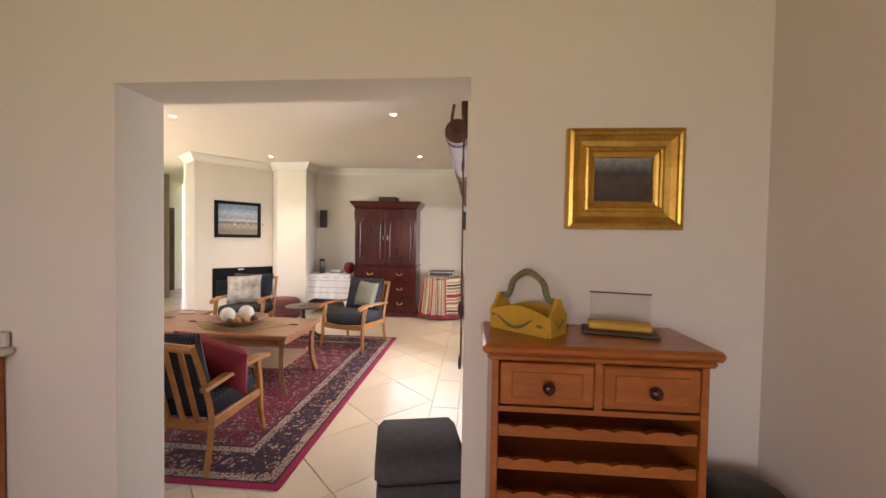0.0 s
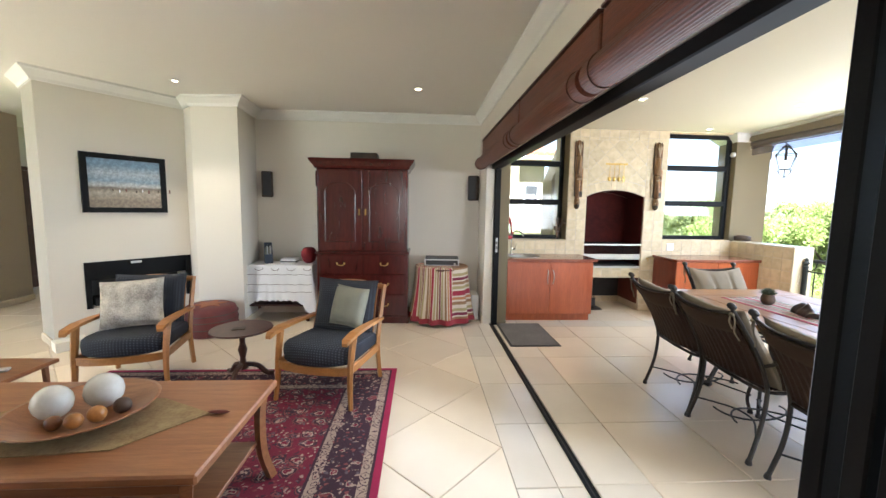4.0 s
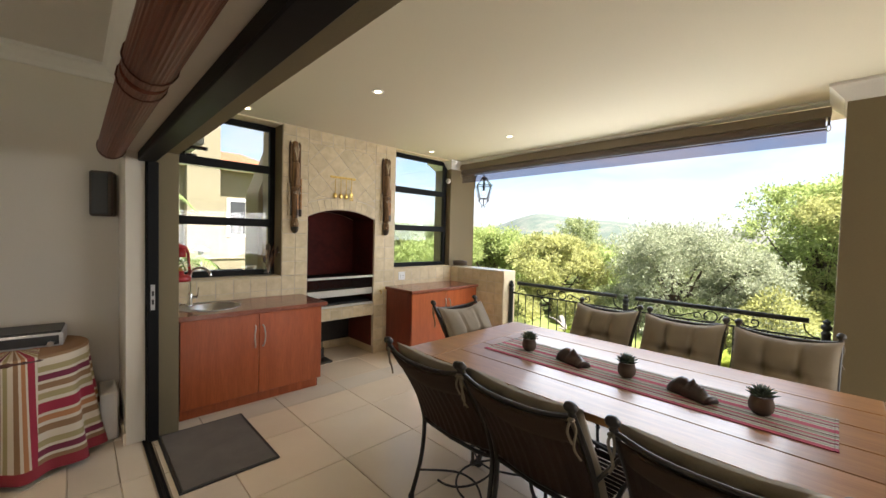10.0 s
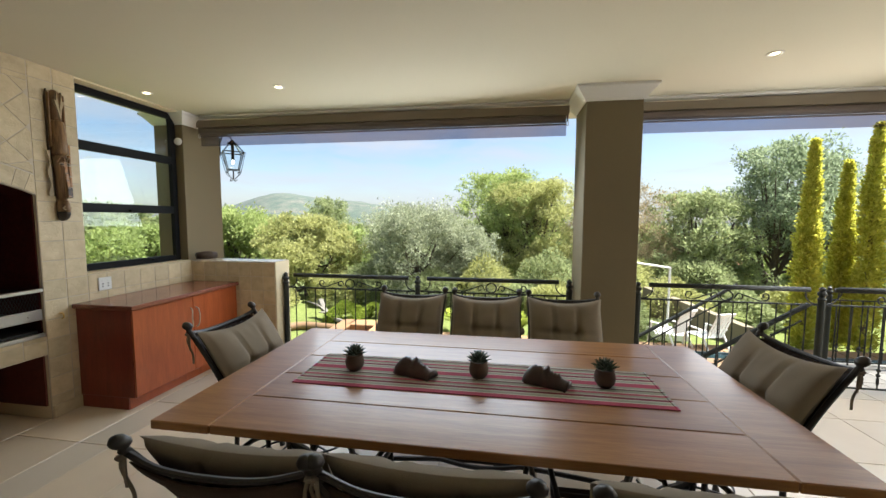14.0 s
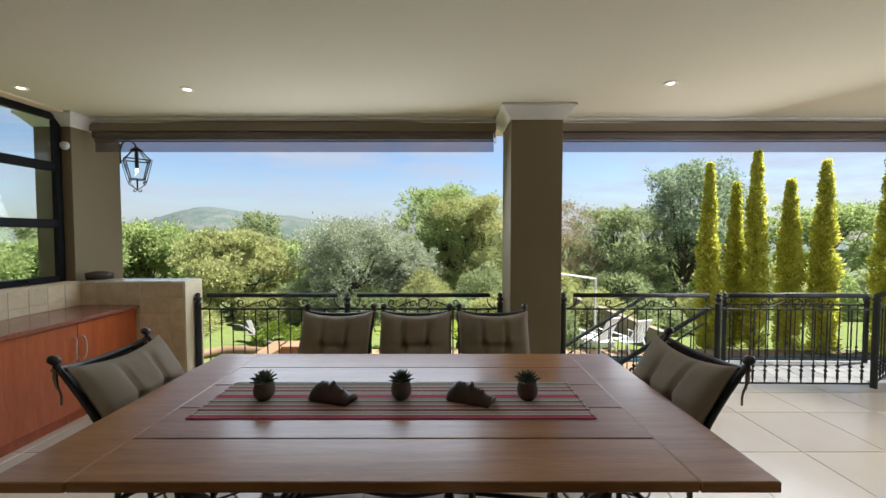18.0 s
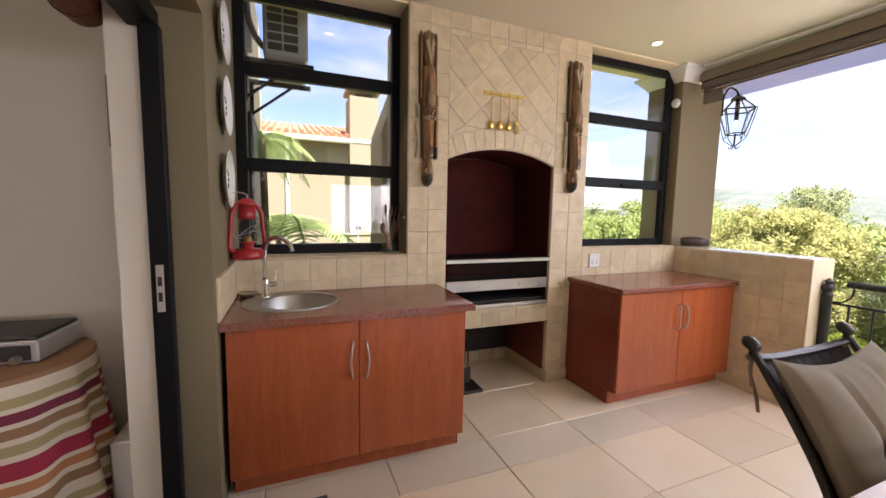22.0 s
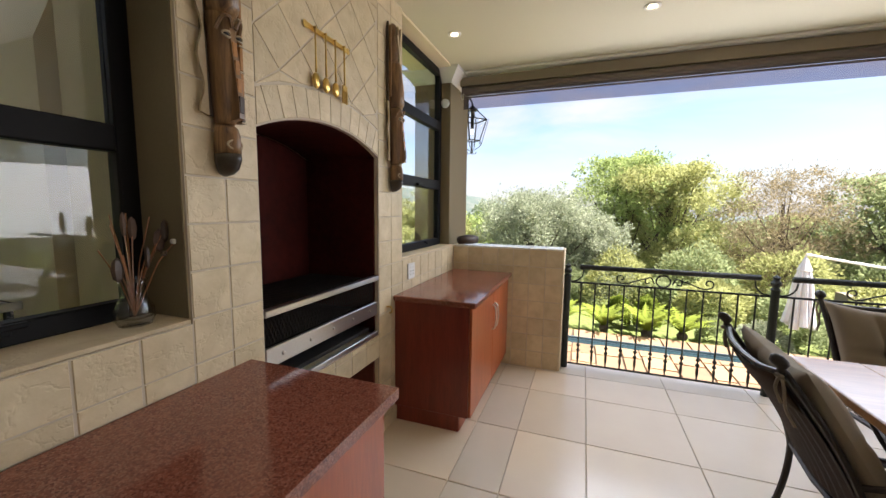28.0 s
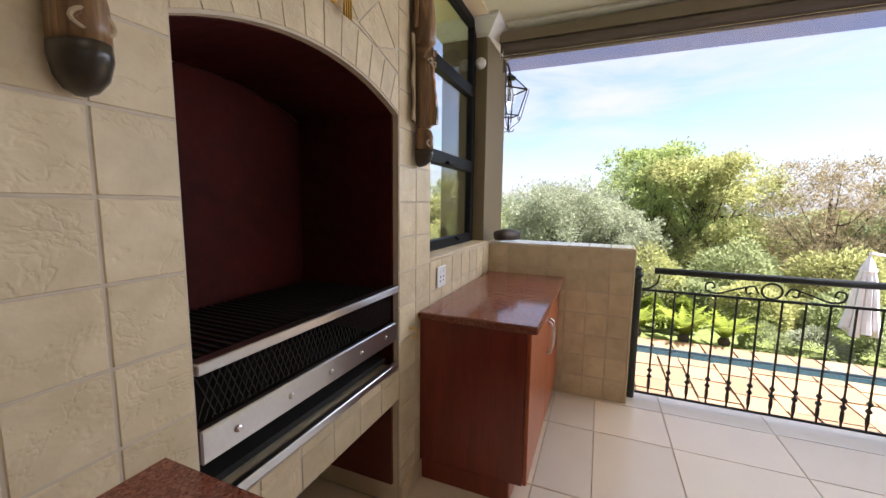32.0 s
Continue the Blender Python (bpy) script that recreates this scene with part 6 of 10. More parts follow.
for s in (-1, 1):
    yy = s * (hy - 0.42)
    for q in (-1, 1):
        leg = B()
        tube(leg, curve_pts([(q * 0.42, yy, TZ - 0.09), (q * 0.36, yy, 0.55), (q * 0.20, yy, 0.38), (q * 0.26, yy, 0.20), (q * 0.34, yy, 0.03)], 6), 0.017, 8)
        ball(leg, (q * 0.34, yy, 0.026), 0.034, 0.034, 0.026, 10)
        tube(leg, scroll(q * 0.30, 0.56, 0.085, 1.3, 0 if q > 0 else math.pi, -q, yy), 0.010, 6)
        part("leg", leg, IRON, table, "scrolled wrought iron leg")
    part("cross_bar", tube(B(), curve_pts([(-0.22, yy, 0.36), (0, yy, 0.44), (0.22, yy, 0.36)], 6), 0.012, 6), IRON, table)
for q in (-1, 1):
    part("stretcher", tube(B(), curve_pts([(q * 0.2, -(hy - 0.42), 0.37), (0, -0.2, 0.30), (0, 0.2, 0.30), (q * 0.2, hy - 0.42, 0.37)], 8), 0.011, 6), IRON, table)

RX0, RX1, RY0, RY1 = 1.835, 2.225, 3.09, 4.79
runner = thing("table_runner", "striped red, green and cream woven table runner", "table runner", (RX0 + RX1) / 2, (RY0 + RY1) / 2, TZ + 0.001)
rw, rl = (RX1 - RX0) / 2, (RY1 - RY0) / 2
part("weave", box(B(), -rw, rw, -rl + 0.012, rl - 0.012, 0, 0.003, 0.001), RUNNER, runner)
for sd in (-1, 1):
    part("hem", box(B(), -rw, rw, sd * (rl - 0.0055) - 0.006, sd * (rl - 0.0055) + 0.006, 0, 0.0045, 0.0015), RUNNER, runner)


def succulent(x, y, rz):
    s = thing("potted_succulent", "small spiky aloe in a round clay pot", "potted plant", x, y, TZ + 0.004, rz, "potted succulents")
    part("pot", lathe(B(), ((0.001, 0), (0.03, 0), (0.045, 0.02), (0.048, 0.045), (0.040, 0.075), (0.043, 0.08), (0.036, 0.08), (0.034, 0.07), (0.001, 0.07)), n=20), POTCLAY, s, "", True)
    rg3 = random.Random(11)
    for k in range(46):
        a = k * 2.39996
        el = 0.18 + 1.25 * (k / 46)
        l = 0.062 - 0.014 * (k / 46)
        d = Vector((math.cos(a) * math.cos(el), math.sin(a) * math.cos(el), math.sin(el)))
        b0 = Vector((0, 0, 0.078)) + d * 0.006
        bm = B()
        u, v = frame_of(d)
        skin(bm, [ring_pts(b0, u, v, 0.006, 4), ring_pts(b0 + d * l * 0.55, u, v, 0.0052, 4), ring_pts(b0 + d * l, u, v, 0.0006, 4)])
        part("leaf", bm, SUCCULENT, s)
    return s


succ = succulent(2.03, 4.555, 0)
for x, y, r in ((2.035, 3.92, 70), (2.03, 3.335, 150)):
    copy_thing(succ, pose(x, y, TZ + 0.004, 0, 0, r))


def wooden_carving(x, y, rz, seed):
    bm = B()
    prof = ((-0.135, 0.030, 0.020, 0.0), (-0.128, 0.048, 0.046, 0.0), (-0.105, 0.060, 0.066, 0.0), (-0.075, 0.062, 0.074, 0.004), (-0.066, 0.058, 0.066, 0.004), (-0.045, 0.058, 0.064, 0.014), (-0.032, 0.055, 0.054, 0.012), (-0.016, 0.055, 0.052, 0.026), (0.002, 0.054, 0.050, 0.040), (0.012, 0.052, 0.049, 0.036), (0.018, 0.051, 0.050, 0.012), (0.030, 0.050, 0.049, 0.022), (0.037, 0.049, 0.048, 0.008), (0.046, 0.048, 0.047, 0.018), (0.056, 0.046, 0.045, 0.008), (0.070, 0.045, 0.046, 0.016), (0.084, 0.044, 0.038, 0.002), (0.118, 0.044, 0.036, 0.0), (0.130, 0.046, 0.038, 0.0))
    rings = []
    for px, w, h, ridge in prof:
        ring = []
        for i in range(24):
            a = 2 * math.pi * i / 24
            k = 1 + 0.07 * noise.noise(Vector((px * 24 + seed, math.cos(a) * 2, math.sin(a) * 2)))
            up = max(0.0, math.sin(a))
            ring.append(Vector(((px + 0.006 * up) * 0.80, w * math.cos(a) * k, (h * up + ridge * math.exp(-(math.cos(a) / 0.34) ** 2) * (1 if math.sin(a) > 0 else 0)) * k)))
        rings.append(ring)
    skin(bm, rings)
    return single("wooden_carving", bm, STONEHEAD, "small dark polished wooden head carving lying on the runner", "carving", "carved heads", True, pose(x, y, TZ + 0.005, 0, 0, rz))


wooden_carving(2.02, 4.235, -114, 1)
wooden_carving(2.01, 3.60, -118, 7)


# ---- wrought iron chairs ----
def tufted(w, h, d, m, n=30):
    """A hanging back cushion: corners drawn up to the posts, two tufts with gathers running from them."""
    rows = []
    for side in (-1, 1):
        grid = []
        for j in range(n + 1):
            row = []
            for i in range(n + 1):
                u, v = 2 * i / n - 1, 2 * j / n - 1
                e = max(0.0, 1 - abs(u) ** 4) ** 0.42 * max(0.0, 1 - abs(v) ** 4) ** 0.42
                pull = 1.0
                for tx in (-0.32, 0.32):
                    pull -= 0.50 * math.exp(-((u - tx) ** 2 + (v - 0.05) ** 2) / 0.012)
                    lane = (0.52 if v > 0.05 else 0.30) * (1 - 0.45 * abs(v - 0.05))
                    pull -= lane * math.exp(-((u - tx - 0.05 * (v - 0.05) * (1 if tx > 0 else -1)) / 0.045) ** 2)
                pull -= (0.24 if abs(u) < 0.34 else 0.12) * math.exp(-((v - 0.05) / 0.05) ** 2)
                pull += 0.05 * math.sin(u * 21 + side) * max(0.0, v - 0.45) / 0.55
                wob = 1 + 0.10 * noise.noise(Vector((u * 2.6 + side * 5, v * 2.6, 1.7)))
                wide = 1 - 0.035 * (1 - v * v) + 0.03 * max(0.0, v - 0.7) / 0.3
                row.append(Vector((u * w / 2 * wide, side * d / 2 * e * max(0.14, pull) * wob, v * h / 2 - 0.045 * (1 - u * u) * max(0.0, v) ** 1.5)))
            grid.append(row)
        rows.append(grid)
    bm = B()
    vs = [[[bm.verts.new(m @ p) for p in row] for row in grid] for grid in rows]
    for sd, g in enumerate(vs):
        for j in range(n):
            for i in range(n):
                q = (g[j][i], g[j][i + 1], g[j + 1][i + 1], g[j + 1][i])
                bm.faces.new(q if sd == 0 else q[::-1])
    edge = [(0, i) for i in range(n)] + [(j, n) for j in range(n)] + [(n, i) for i in range(n, 0, -1)] + [(j, 0) for j in range(n, 0, -1)]
    for k in range(len(edge)):
        a, b = edge[k], edge[(k + 1) % len(edge)]
        bm.faces.new((vs[0][b[0]][b[1]], vs[0][a[0]][a[1]], vs[1][a[0]][a[1]], vs[1][b[0]][b[1]]))
    return bm


def lean(bm):
    """Rakes the upper part of a chair's back."""
    for v in bm.verts:
        if v.co.z > 0.44:
            f = (v.co.z - 0.44) / 0.545
            v.co.y -= 0.147 * f ** 1.25
            v.co.z = 0.44 + (v.co.z - 0.44) * 0.9
    return bm


def iron_chair():
    c = thing("dining_chair", "wrought iron chair with brown woven sling and olive tufted cushion", "chair", 0, 0, 0, group="chairs round the table")
    w = 0.255
    for s in (-1, 1):
        up = B()
        tube(up, curve_pts([(s * (w + 0.01), -0.285, 0.012), (s * w, -0.225, 0.22), (s * w, -0.205, 0.44), (s * w, -0.235, 0.70), (s * (w + 0.004), -0.315, 0.985)], 7), 0.0125, 8)
        lathe(up, ((0.018, 0), (0.018, 0.012), (0.013, 0.03)), s * (w + 0.01), -0.285, 0, 8)
        part("back_post", lean(up), IRON, c)
        part("finial", lean(lathe(B(), ((0.012, -0.01), (0.016, 0.0), (0.011, 0.008), (0.024, 0.024), (0.025, 0.036), (0.016, 0.052), (0.002, 0.058)), s * (w + 0.004), -0.318, 0.985, 12)), IRON, c, "ball finial", True)
        lg = B()
        tube(lg, curve_pts([(s * 0.245, 0.215, 0.445), (s * 0.245, 0.225, 0.30), (s * 0.225, 0.205, 0.12), (s * 0.24, 0.225, 0.012)], 6), 0.0115, 8)
        lathe(lg, ((0.019, 0), (0.019, 0.014), (0.012, 0.03)), s * 0.24, 0.225, 0, 8)
        ball(lg, (s * 0.228, 0.208, 0.14), 0.019, 0.019, 0.012, 8)
        part("front_leg", lg, IRON, c)
        arm = B()
        tube(arm, curve_pts([(s * w, -0.25, 0.60), (s * (w + 0.025), -0.11, 0.635), (s * (w + 0.03), 0.06, 0.635), (s * (w + 0.02), 0.15, 0.60), (s * (w + 0.01), 0.14, 0.55), (s * (w + 0.01), 0.10, 0.565)], 6), 0.010, 7)
        tube(arm, curve_pts([(s * (w + 0.028), 0.03, 0.63), (s * (w + 0.02), 0.07, 0.54), (s * 0.247, 0.12, 0.445)], 5), 0.009, 6)
        part("arm", arm, IRON, c)
        part("ring_stretcher", tube(B(), [(s * 0.10 + 0.17 * math.cos(a), 0.0 + 0.235 * math.sin(a), 0.165 + 0.012 * math.sin(a * 2)) for a in [math.pi * (0.5 + k / 20) if s > 0 else math.pi * (-0.5 + k / 20) for k in range(21)]], 0.006, 6), IRON, c)
    part("top_rail", lean(tube(B(), curve_pts([(-w, -0.318, 0.975), (-0.14, -0.345, 0.952), (0, -0.352, 0.946), (0.14, -0.345, 0.952), (w, -0.318, 0.975)], 6), 0.0115, 8)), IRON, c)
    part("lower_rail", tube(B(), curve_pts([(-w, -0.205, 0.475), (0, -0.235, 0.465), (w, -0.205, 0.475)], 6), 0.009, 6), IRON, c)
    part("back_stretcher", tube(B(), curve_pts([(-w, -0.245, 0.155), (-0.1, -0.12, 0.165), (0, -0.09, 0.165), (0.1, -0.12, 0.165), (w, -0.245, 0.155)], 6), 0.006, 6), IRON, c)
    part("front_stretcher", tube(B(), curve_pts([(-0.228, 0.208, 0.145), (-0.1, 0.10, 0.16), (0, 0.07, 0.16), (0.1, 0.10, 0.16), (0.228, 0.208, 0.145)], 6), 0.006, 6), IRON, c)
    bm = B()
    tube(bm, curve_pts([(-w, -0.205, 0.445), (-0.25, 0.05, 0.445), (-0.235, 0.23, 0.435), (0, 0.255, 0.43), (0.235, 0.23, 0.435), (0.25, 0.05, 0.445), (w, -0.205, 0.445), (0, -0.235, 0.445)], 5), 0.011, 7, True)
    part("seat_frame", bm, IRON, c)
    for k in range(15):
        y = -0.205 + k * 0.031
        part("seat_strap", box(B(), -0.245, 0.245, y - 0.012, y + 0.012, 0.452 - 0.012 * math.sin(math.pi * k / 14), 0.457 - 0.012 * math.sin(math.pi * k / 14), 0.002), WEAVE, c)
    bm = B()
    nx, nz = 22, 14
    grid = []
    for j in range(nz + 1):
        t = j / nz
        z = 0.475 + 0.475 * t
        row = []
        for i in range(nx + 1):
            u = 2 * i / nx - 1
            y = -0.205 - 0.06 * t ** 1.6 - 0.06 * t - 0.032 * (1 - u * u)
            row.append(Vector((u * w * 0.97, y + 0.0045 * (i % 2), z - 0.028 * (1 - u * u) * t)))
        grid.append(row)
    for off in (0.0, -0.004):
        vs = [[bm.verts.new(p + Vector((0, off, 0))) for p in row] for row in grid]
        for j in range(nz):
            for i in range(nx):
                q = (vs[j][i], vs[j][i + 1], vs[j + 1][i + 1], vs[j + 1][i])
                bm.faces.new(q if off else q[::-1])
    part("back_sling", lean(bm), WEAVE, c, "dark brown woven back")
    cm = pose(0, -0.192, 0.722, 14.5, 0, 0)
    part("back_cushion", lean(tufted(0.53, 0.56, 0.135, cm)), CUSHION, c, "tufted olive cushion tied to the back", True)
    bm = B()
    rows2 = []
    for j in range(6):
        t = 0.74 + 0.28 * j / 5
        rows2.append([Vector((u * w * (0.86 if j == 0 else 0.92), -0.205 - 0.06 * t ** 1.6 - 0.06 * t - 0.032 * (1 - u * u) - 0.010 - 0.006 * math.sin(math.pi * j / 5), 0.475 + 0.475 * t - 0.028 * (1 - u * u) * t)) for u in [2 * i / 14 - 1 for i in range(15)]])
    skin(bm, [row + [p + Vector((0, 0.005, 0)) for p in row[::-1]] for row in rows2])
    bmesh.ops.recalc_face_normals(bm, faces=bm.faces)
    part("cushion_flap", lean(bm), FLAP, c, "brown flap folded over the top rail", True)
    for s in (-1, 1):
        bm = B()
        tube(bm, curve_pts([(s * 0.258, -0.325, 0.975), (s * 0.275, -0.335, 0.93), (s * 0.262, -0.345, 0.85), (s * 0.28, -0.34, 0.80)], 4), 0.005, 5)
        tube(bm, curve_pts([(s * 0.258, -0.325, 0.975), (s * 0.25, -0.35, 0.92), (s * 0.262, -0.352, 0.87)], 4), 0.005, 5)
        ball(bm, (s * 0.262, -0.332, 0.968), 0.014, 0.014, 0.011, 8)
        part("tie", lean(bm), CUSHION, c, "knotted cloth tie")
    return c


chair = iron_chair()
chair.matrix_world = pose(1.495, 4.525, 0, 0, 0, -90)
for x, y, rz in ((1.495, 3.985, -91), (1.50, 3.345, -89), (2.80, 4.53, 90), (2.80, 3.925, 91), (2.80, 3.35, 89), (2.235, 4.995, 179), (2.19, 2.85, 6)):
    copy_thing(chair, pose(x, y, 0, 0, 0, rz))


# ---- railings ----
def ornate_post(bm, x, y, z0, h):
    rod(bm, (x, y, z0), (x, y, z0 + h), 0.028, n=12)
    lathe(bm, ((0.028, 0), (0.034, 0.01), (0.02, 0.03), (0.034, 0.05), (0.034, 0.065), (0.018, 0.085), (0.026, 0.105), (0.002, 0.125)), x, y, z0 + h, 12)


def railing(a, b, z0=0.0, posts=(True, True), first="railing"):
    """A run of railing: round handrail, frame, knuckled balusters and a scrolled crest."""
    a, b = Vector((a[0], a[1], z0)), Vector((b[0], b[1], z0))
    L = (b - a).length
    ang = math.degrees(math.atan2(b.y - a.y, b.x - a.x))
    r = thing("railing", "dark painted iron railing with a round handrail and scrollwork", "railing", a.x, a.y, z0, ang, "veranda railings")
    for on, x in zip(posts, (0, L)):
        if on:
            bm = B()
            ornate_post(bm, x, 0, 0, 0.825)
            part("post", bm, RAIL, r)
    part("handrail", rod(B(), (0.10, 0, 0.920), (L - 0.10, 0, 0.920), 0.022, n=12), RAIL, r, "", True)
    part("top_bar", box(B(), 0.03, L - 0.03, -0.006, 0.006, 0.775, 0.79), RAIL, r)
    part("bottom_bar", box(B(), 0.03, L - 0.03, -0.006, 0.006, 0.035, 0.05), RAIL, r)
    for x, s in ((0.03, 1), (L - 0.03, -1)):
        part("bracket", tube(B(), curve_pts([(x, 0, 0.79), (x + s * 0.05, 0, 0.80), (x + s * 0.09, 0, 0.84), (x + s * 0.10, 0, 0.895)], 4), 0.006, 6), RAIL, r)
    n = max(2, int(round(L / 0.115)))
    proto = None
    for k in range(1, n):
        x = L * k / n
        if proto is None:
            bm = B()
            rod(bm, (0, 0, 0.05), (0, 0, 0.775), 0.0065, n=6)
            for z in (0.17, 0.215):
                lathe(bm, ((0.007, -0.016), (0.016, -0.004), (0.016, 0.004), (0.007, 0.016)), 0, 0, z, 8)
            lathe(bm, ((0.007, 0), (0.011, 0.02), (0.011, 0.06), (0.007, 0.08)), 0, 0, 0.075, 6)
            proto = mesh_of("baluster", bm, RAIL)
        piece("baluster", proto, r, x, 0, 0)
    bm = B()
    m = L / 2
    tube(bm, [(m + 0.052 * math.cos(t), 0, 0.84 + 0.048 * math.sin(t)) for t in [2 * math.pi * k / 18 for k in range(18)]], 0.0065, 6, True)
    for s in (-1, 1):
        tube(bm, curve_pts([(m + s * 0.065, 0, 0.815), (m + s * 0.09, 0, 0.862), (m + s * 0.13, 0, 0.852), (m + s * 0.125, 0, 0.815), (m + s * 0.098, 0, 0.822)], 4), 0.006, 6)
        tube(bm, curve_pts([(m + s * 0.13, 0, 0.855), (m + s * 0.20, 0, 0.83), (m + s * 0.28, 0, 0.800), (m + s * 0.34, 0, 0.815), (m + s * 0.345, 0, 0.858), (m + s * 0.31, 0, 0.868), (m + s * 0.298, 0, 0.84), (m + s * 0.315, 0, 0.832)], 4), 0.006, 6)
    part("scrollwork", bm, RAIL, r, "scrolled crest")
    return r


railing((4.07, 6.17), (4.07, 4.68), posts=(True, True))
railing((4.07, 4.68), (4.07, 3.155), posts=(False, True))
railing((4.07, 2.52), (4.05, 0.985), posts=(True, True))
railing((4.05, 0.985), (4.02, -0.56), posts=(False, True))
railing((4.02, -0.56), (4.85, -1.95), posts=(False, True))
railing((5.35, -0.05), (5.30, -1.9), -0.19, posts=(True, True))

# rolled outdoor blinds between the columns, with a clear hem
def roll_blind(y0, y1):
    b = thing("roll_blind", "rolled brown canvas weather blind with a clear lower strip", "blind", 0, 0, 0, group="veranda weather blinds")
    head = B()
    rows = []
    for k in range(13):
        y = y0 + (y1 - y0) * k / 12
        lift = 0.018 * math.sin(math.pi * k / 12) ** 2 + 0.003 * math.sin(k * 2.3)
        rows.append([Vector((4.07, y, 2.545)), Vector((4.16, y, 2.545)), Vector((4.16, y, TCEIL - 0.050 + lift)), Vector((4.075, y, TCEIL - 0.044 + lift))])
    skin(head, rows)
    bmesh.ops.recalc_face_normals(head, faces=head.faces)
    part("canvas_head", head, CANVASHEAD, b, "pale khaki canvas head band")
    part("roll", rod(B(), (4.10, y0 + 0.03, 2.505), (4.10, y1 - 0.03, 2.508), 0.034, n=14), CANVAS, b)
    for z in (2.475, 2.455):
        part("batten", rod(B(), (4.105, y0 + 0.02, z), (4.105, y1 - 0.02, z - 0.004), 0.009, n=8), CANVAS, b)
    film = part("clear_strip", box(B(), 4.112, 4.114, y0 + 0.02, y1 - 0.02, 2.345, 2.45), BLINDFILM, b, "clear plastic strip")
    film.visible_shadow = False
    for y in (y0 + 0.012, y1 - 0.012):
        part("buckle", tube(B(), [(4.10, y + 0.012 * math.cos(t), 2.46 + 0.025 * math.sin(t)) for t in [2 * math.pi * k / 12 for k in range(12)]], 0.004, 5, True), STEEL, b)
        part("strap", box(B(), 4.095, 4.105, y - 0.008, y + 0.008, 2.48, 2.60), CANVAS, b)
    return b


roll_blind(3.20, 7.20)
roll_blind(-1.05, 2.58)


def carriage_lamp(x, y, z, reach):
    """A four-sided lantern on an arm of the given reach."""
    l = thing("carriage_lamp", "black iron carriage lantern with clear panes and a lit bulb", "outdoor lamp", x, y, z, 0, "carriage lamps")
    top, bot, h, hr, cap = 0.155, 0.085, 0.21, 0.10, 0.05

    def corner(r, k, zz):
        return Vector((r * math.cos(math.pi * k / 2), r * math.sin(math.pi * k / 2), zz))
    for k in range(4):
        b0, b1, t0, t1 = corner(bot, k, 0), corner(bot, k + 1, 0), corner(top, k, h), corner(top, k + 1, h)
        r0, r1 = corner(cap, k, h + hr), corner(cap, k + 1, h + hr)
        for nm, q in (("pane", (b0, b1, t1, t0)), ("roof_pane", (t0, t1, r1, r0))):
            bm = B()
            bm.faces.new([bm.verts.new(p) for p in q])
            g = part(nm, bm, CLEARGLASS, l)
            g.visible_shadow = False
        part("bar", rod(B(), b0, t0, 0.0055, n=6), IRON, l)
        part("roof_bar", rod(B(), t0, r0, 0.0055, n=6), IRON, l)
        part("top_edge", rod(B(), t0, t1, 0.007, n=6), IRON, l)
        part("bottom_edge", rod(B(), b0, b1, 0.006, n=6), IRON, l)
        cs, sn = math.cos(math.pi * k / 2), math.sin(math.pi * k / 2)
        pts = [(0.17, h + 0.005), (0.165, h - 0.03), (0.125, 0.04), (0.105, -0.03), (0.085, -0.035), (0.082, -0.015), (0.098, -0.02), (0.095, -0.05), (0.05, -0.085), (0.012, -0.115), (0.02, -0.135), (0.045, -0.13), (0.045, -0.115)]
        part("curl", tube(B(), curve_pts([(r * cs, r * sn, zz) for r, zz in pts], 3), 0.0035, 5), IRON, l)
    part("cap", lathe(B(), ((cap + 0.008, h + hr), (cap + 0.006, h + hr + 0.012), (0.03, h + hr + 0.03), (0.012, h + hr + 0.05)), n=12), IRON, l)
    part("lamp_holder", rod(B(), (0, 0, h + hr), (0, 0, 0.125), 0.018, n=12), IRON, l)
    part("bulb", ball(B(), (0, 0, 0.095), 0.014, 0.014, 0.026, 10), BULB, l, "glowing bulb")
    part("stem", rod(B(), (0, 0, 0.0), (0, 0, -0.115), 0.008, n=8), IRON, l)
    part("arm", tube(B(), curve_pts([(0, 0, h + hr + 0.04), (-0.04, 0, h + hr + 0.08), (-0.6 * reach, 0, h + hr + 0.08), (0.012 - reach, 0, h + 0.03)], 5), 0.009, 6), IRON, l)
    part("wall_plate", box(B(), -reach, 0.012 - reach, -0.03, 0.03, h - 0.08, h + 0.12, 0.004), IRON, l)
    return l


BIG = Matrix.Scale(1.05, 4)
carriage_lamp(4.735, 7.27, 2.165, 0.247).matrix_world = pose(4.735, 7.27, 2.165) @ BIG
lamp0 = carriage_lamp(4.72, 2.80, 2.20, 0.523)
lamp0.matrix_world = pose(4.72, 2.80, 2.20) @ BIG
copy_thing(lamp0, pose(4.72, -1.585, 2.20))


# ---- living room ----
RUGX, RUGY, RHX, RHY = -2.235, 3.46, 1.27, 1.665
RUG = rug_material(RHX, RHY)
rug = thing("rug", "red and navy patterned Persian rug on cream tiles", "rug", RUGX, RUGY, 0.002)
part("carpet", box(B(), -RHX, RHX, -RHY, RHY, 0, 0.010, 0.004), RUG, rug)
for s in (-1, 1):
    bm = B()
    for k in range(120):
        x = -RHX + 2 * RHX * (k + 0.5) / 120
        rod(bm, (x, s * RHY, 0.004), (x + 0.006 * math.sin(k * 1.7), s * (RHY + 0.035), 0.003), 0.0025, n=4)
    tagged(part("fringe", bm, LINEN, rug), "", "", "", "stuff")


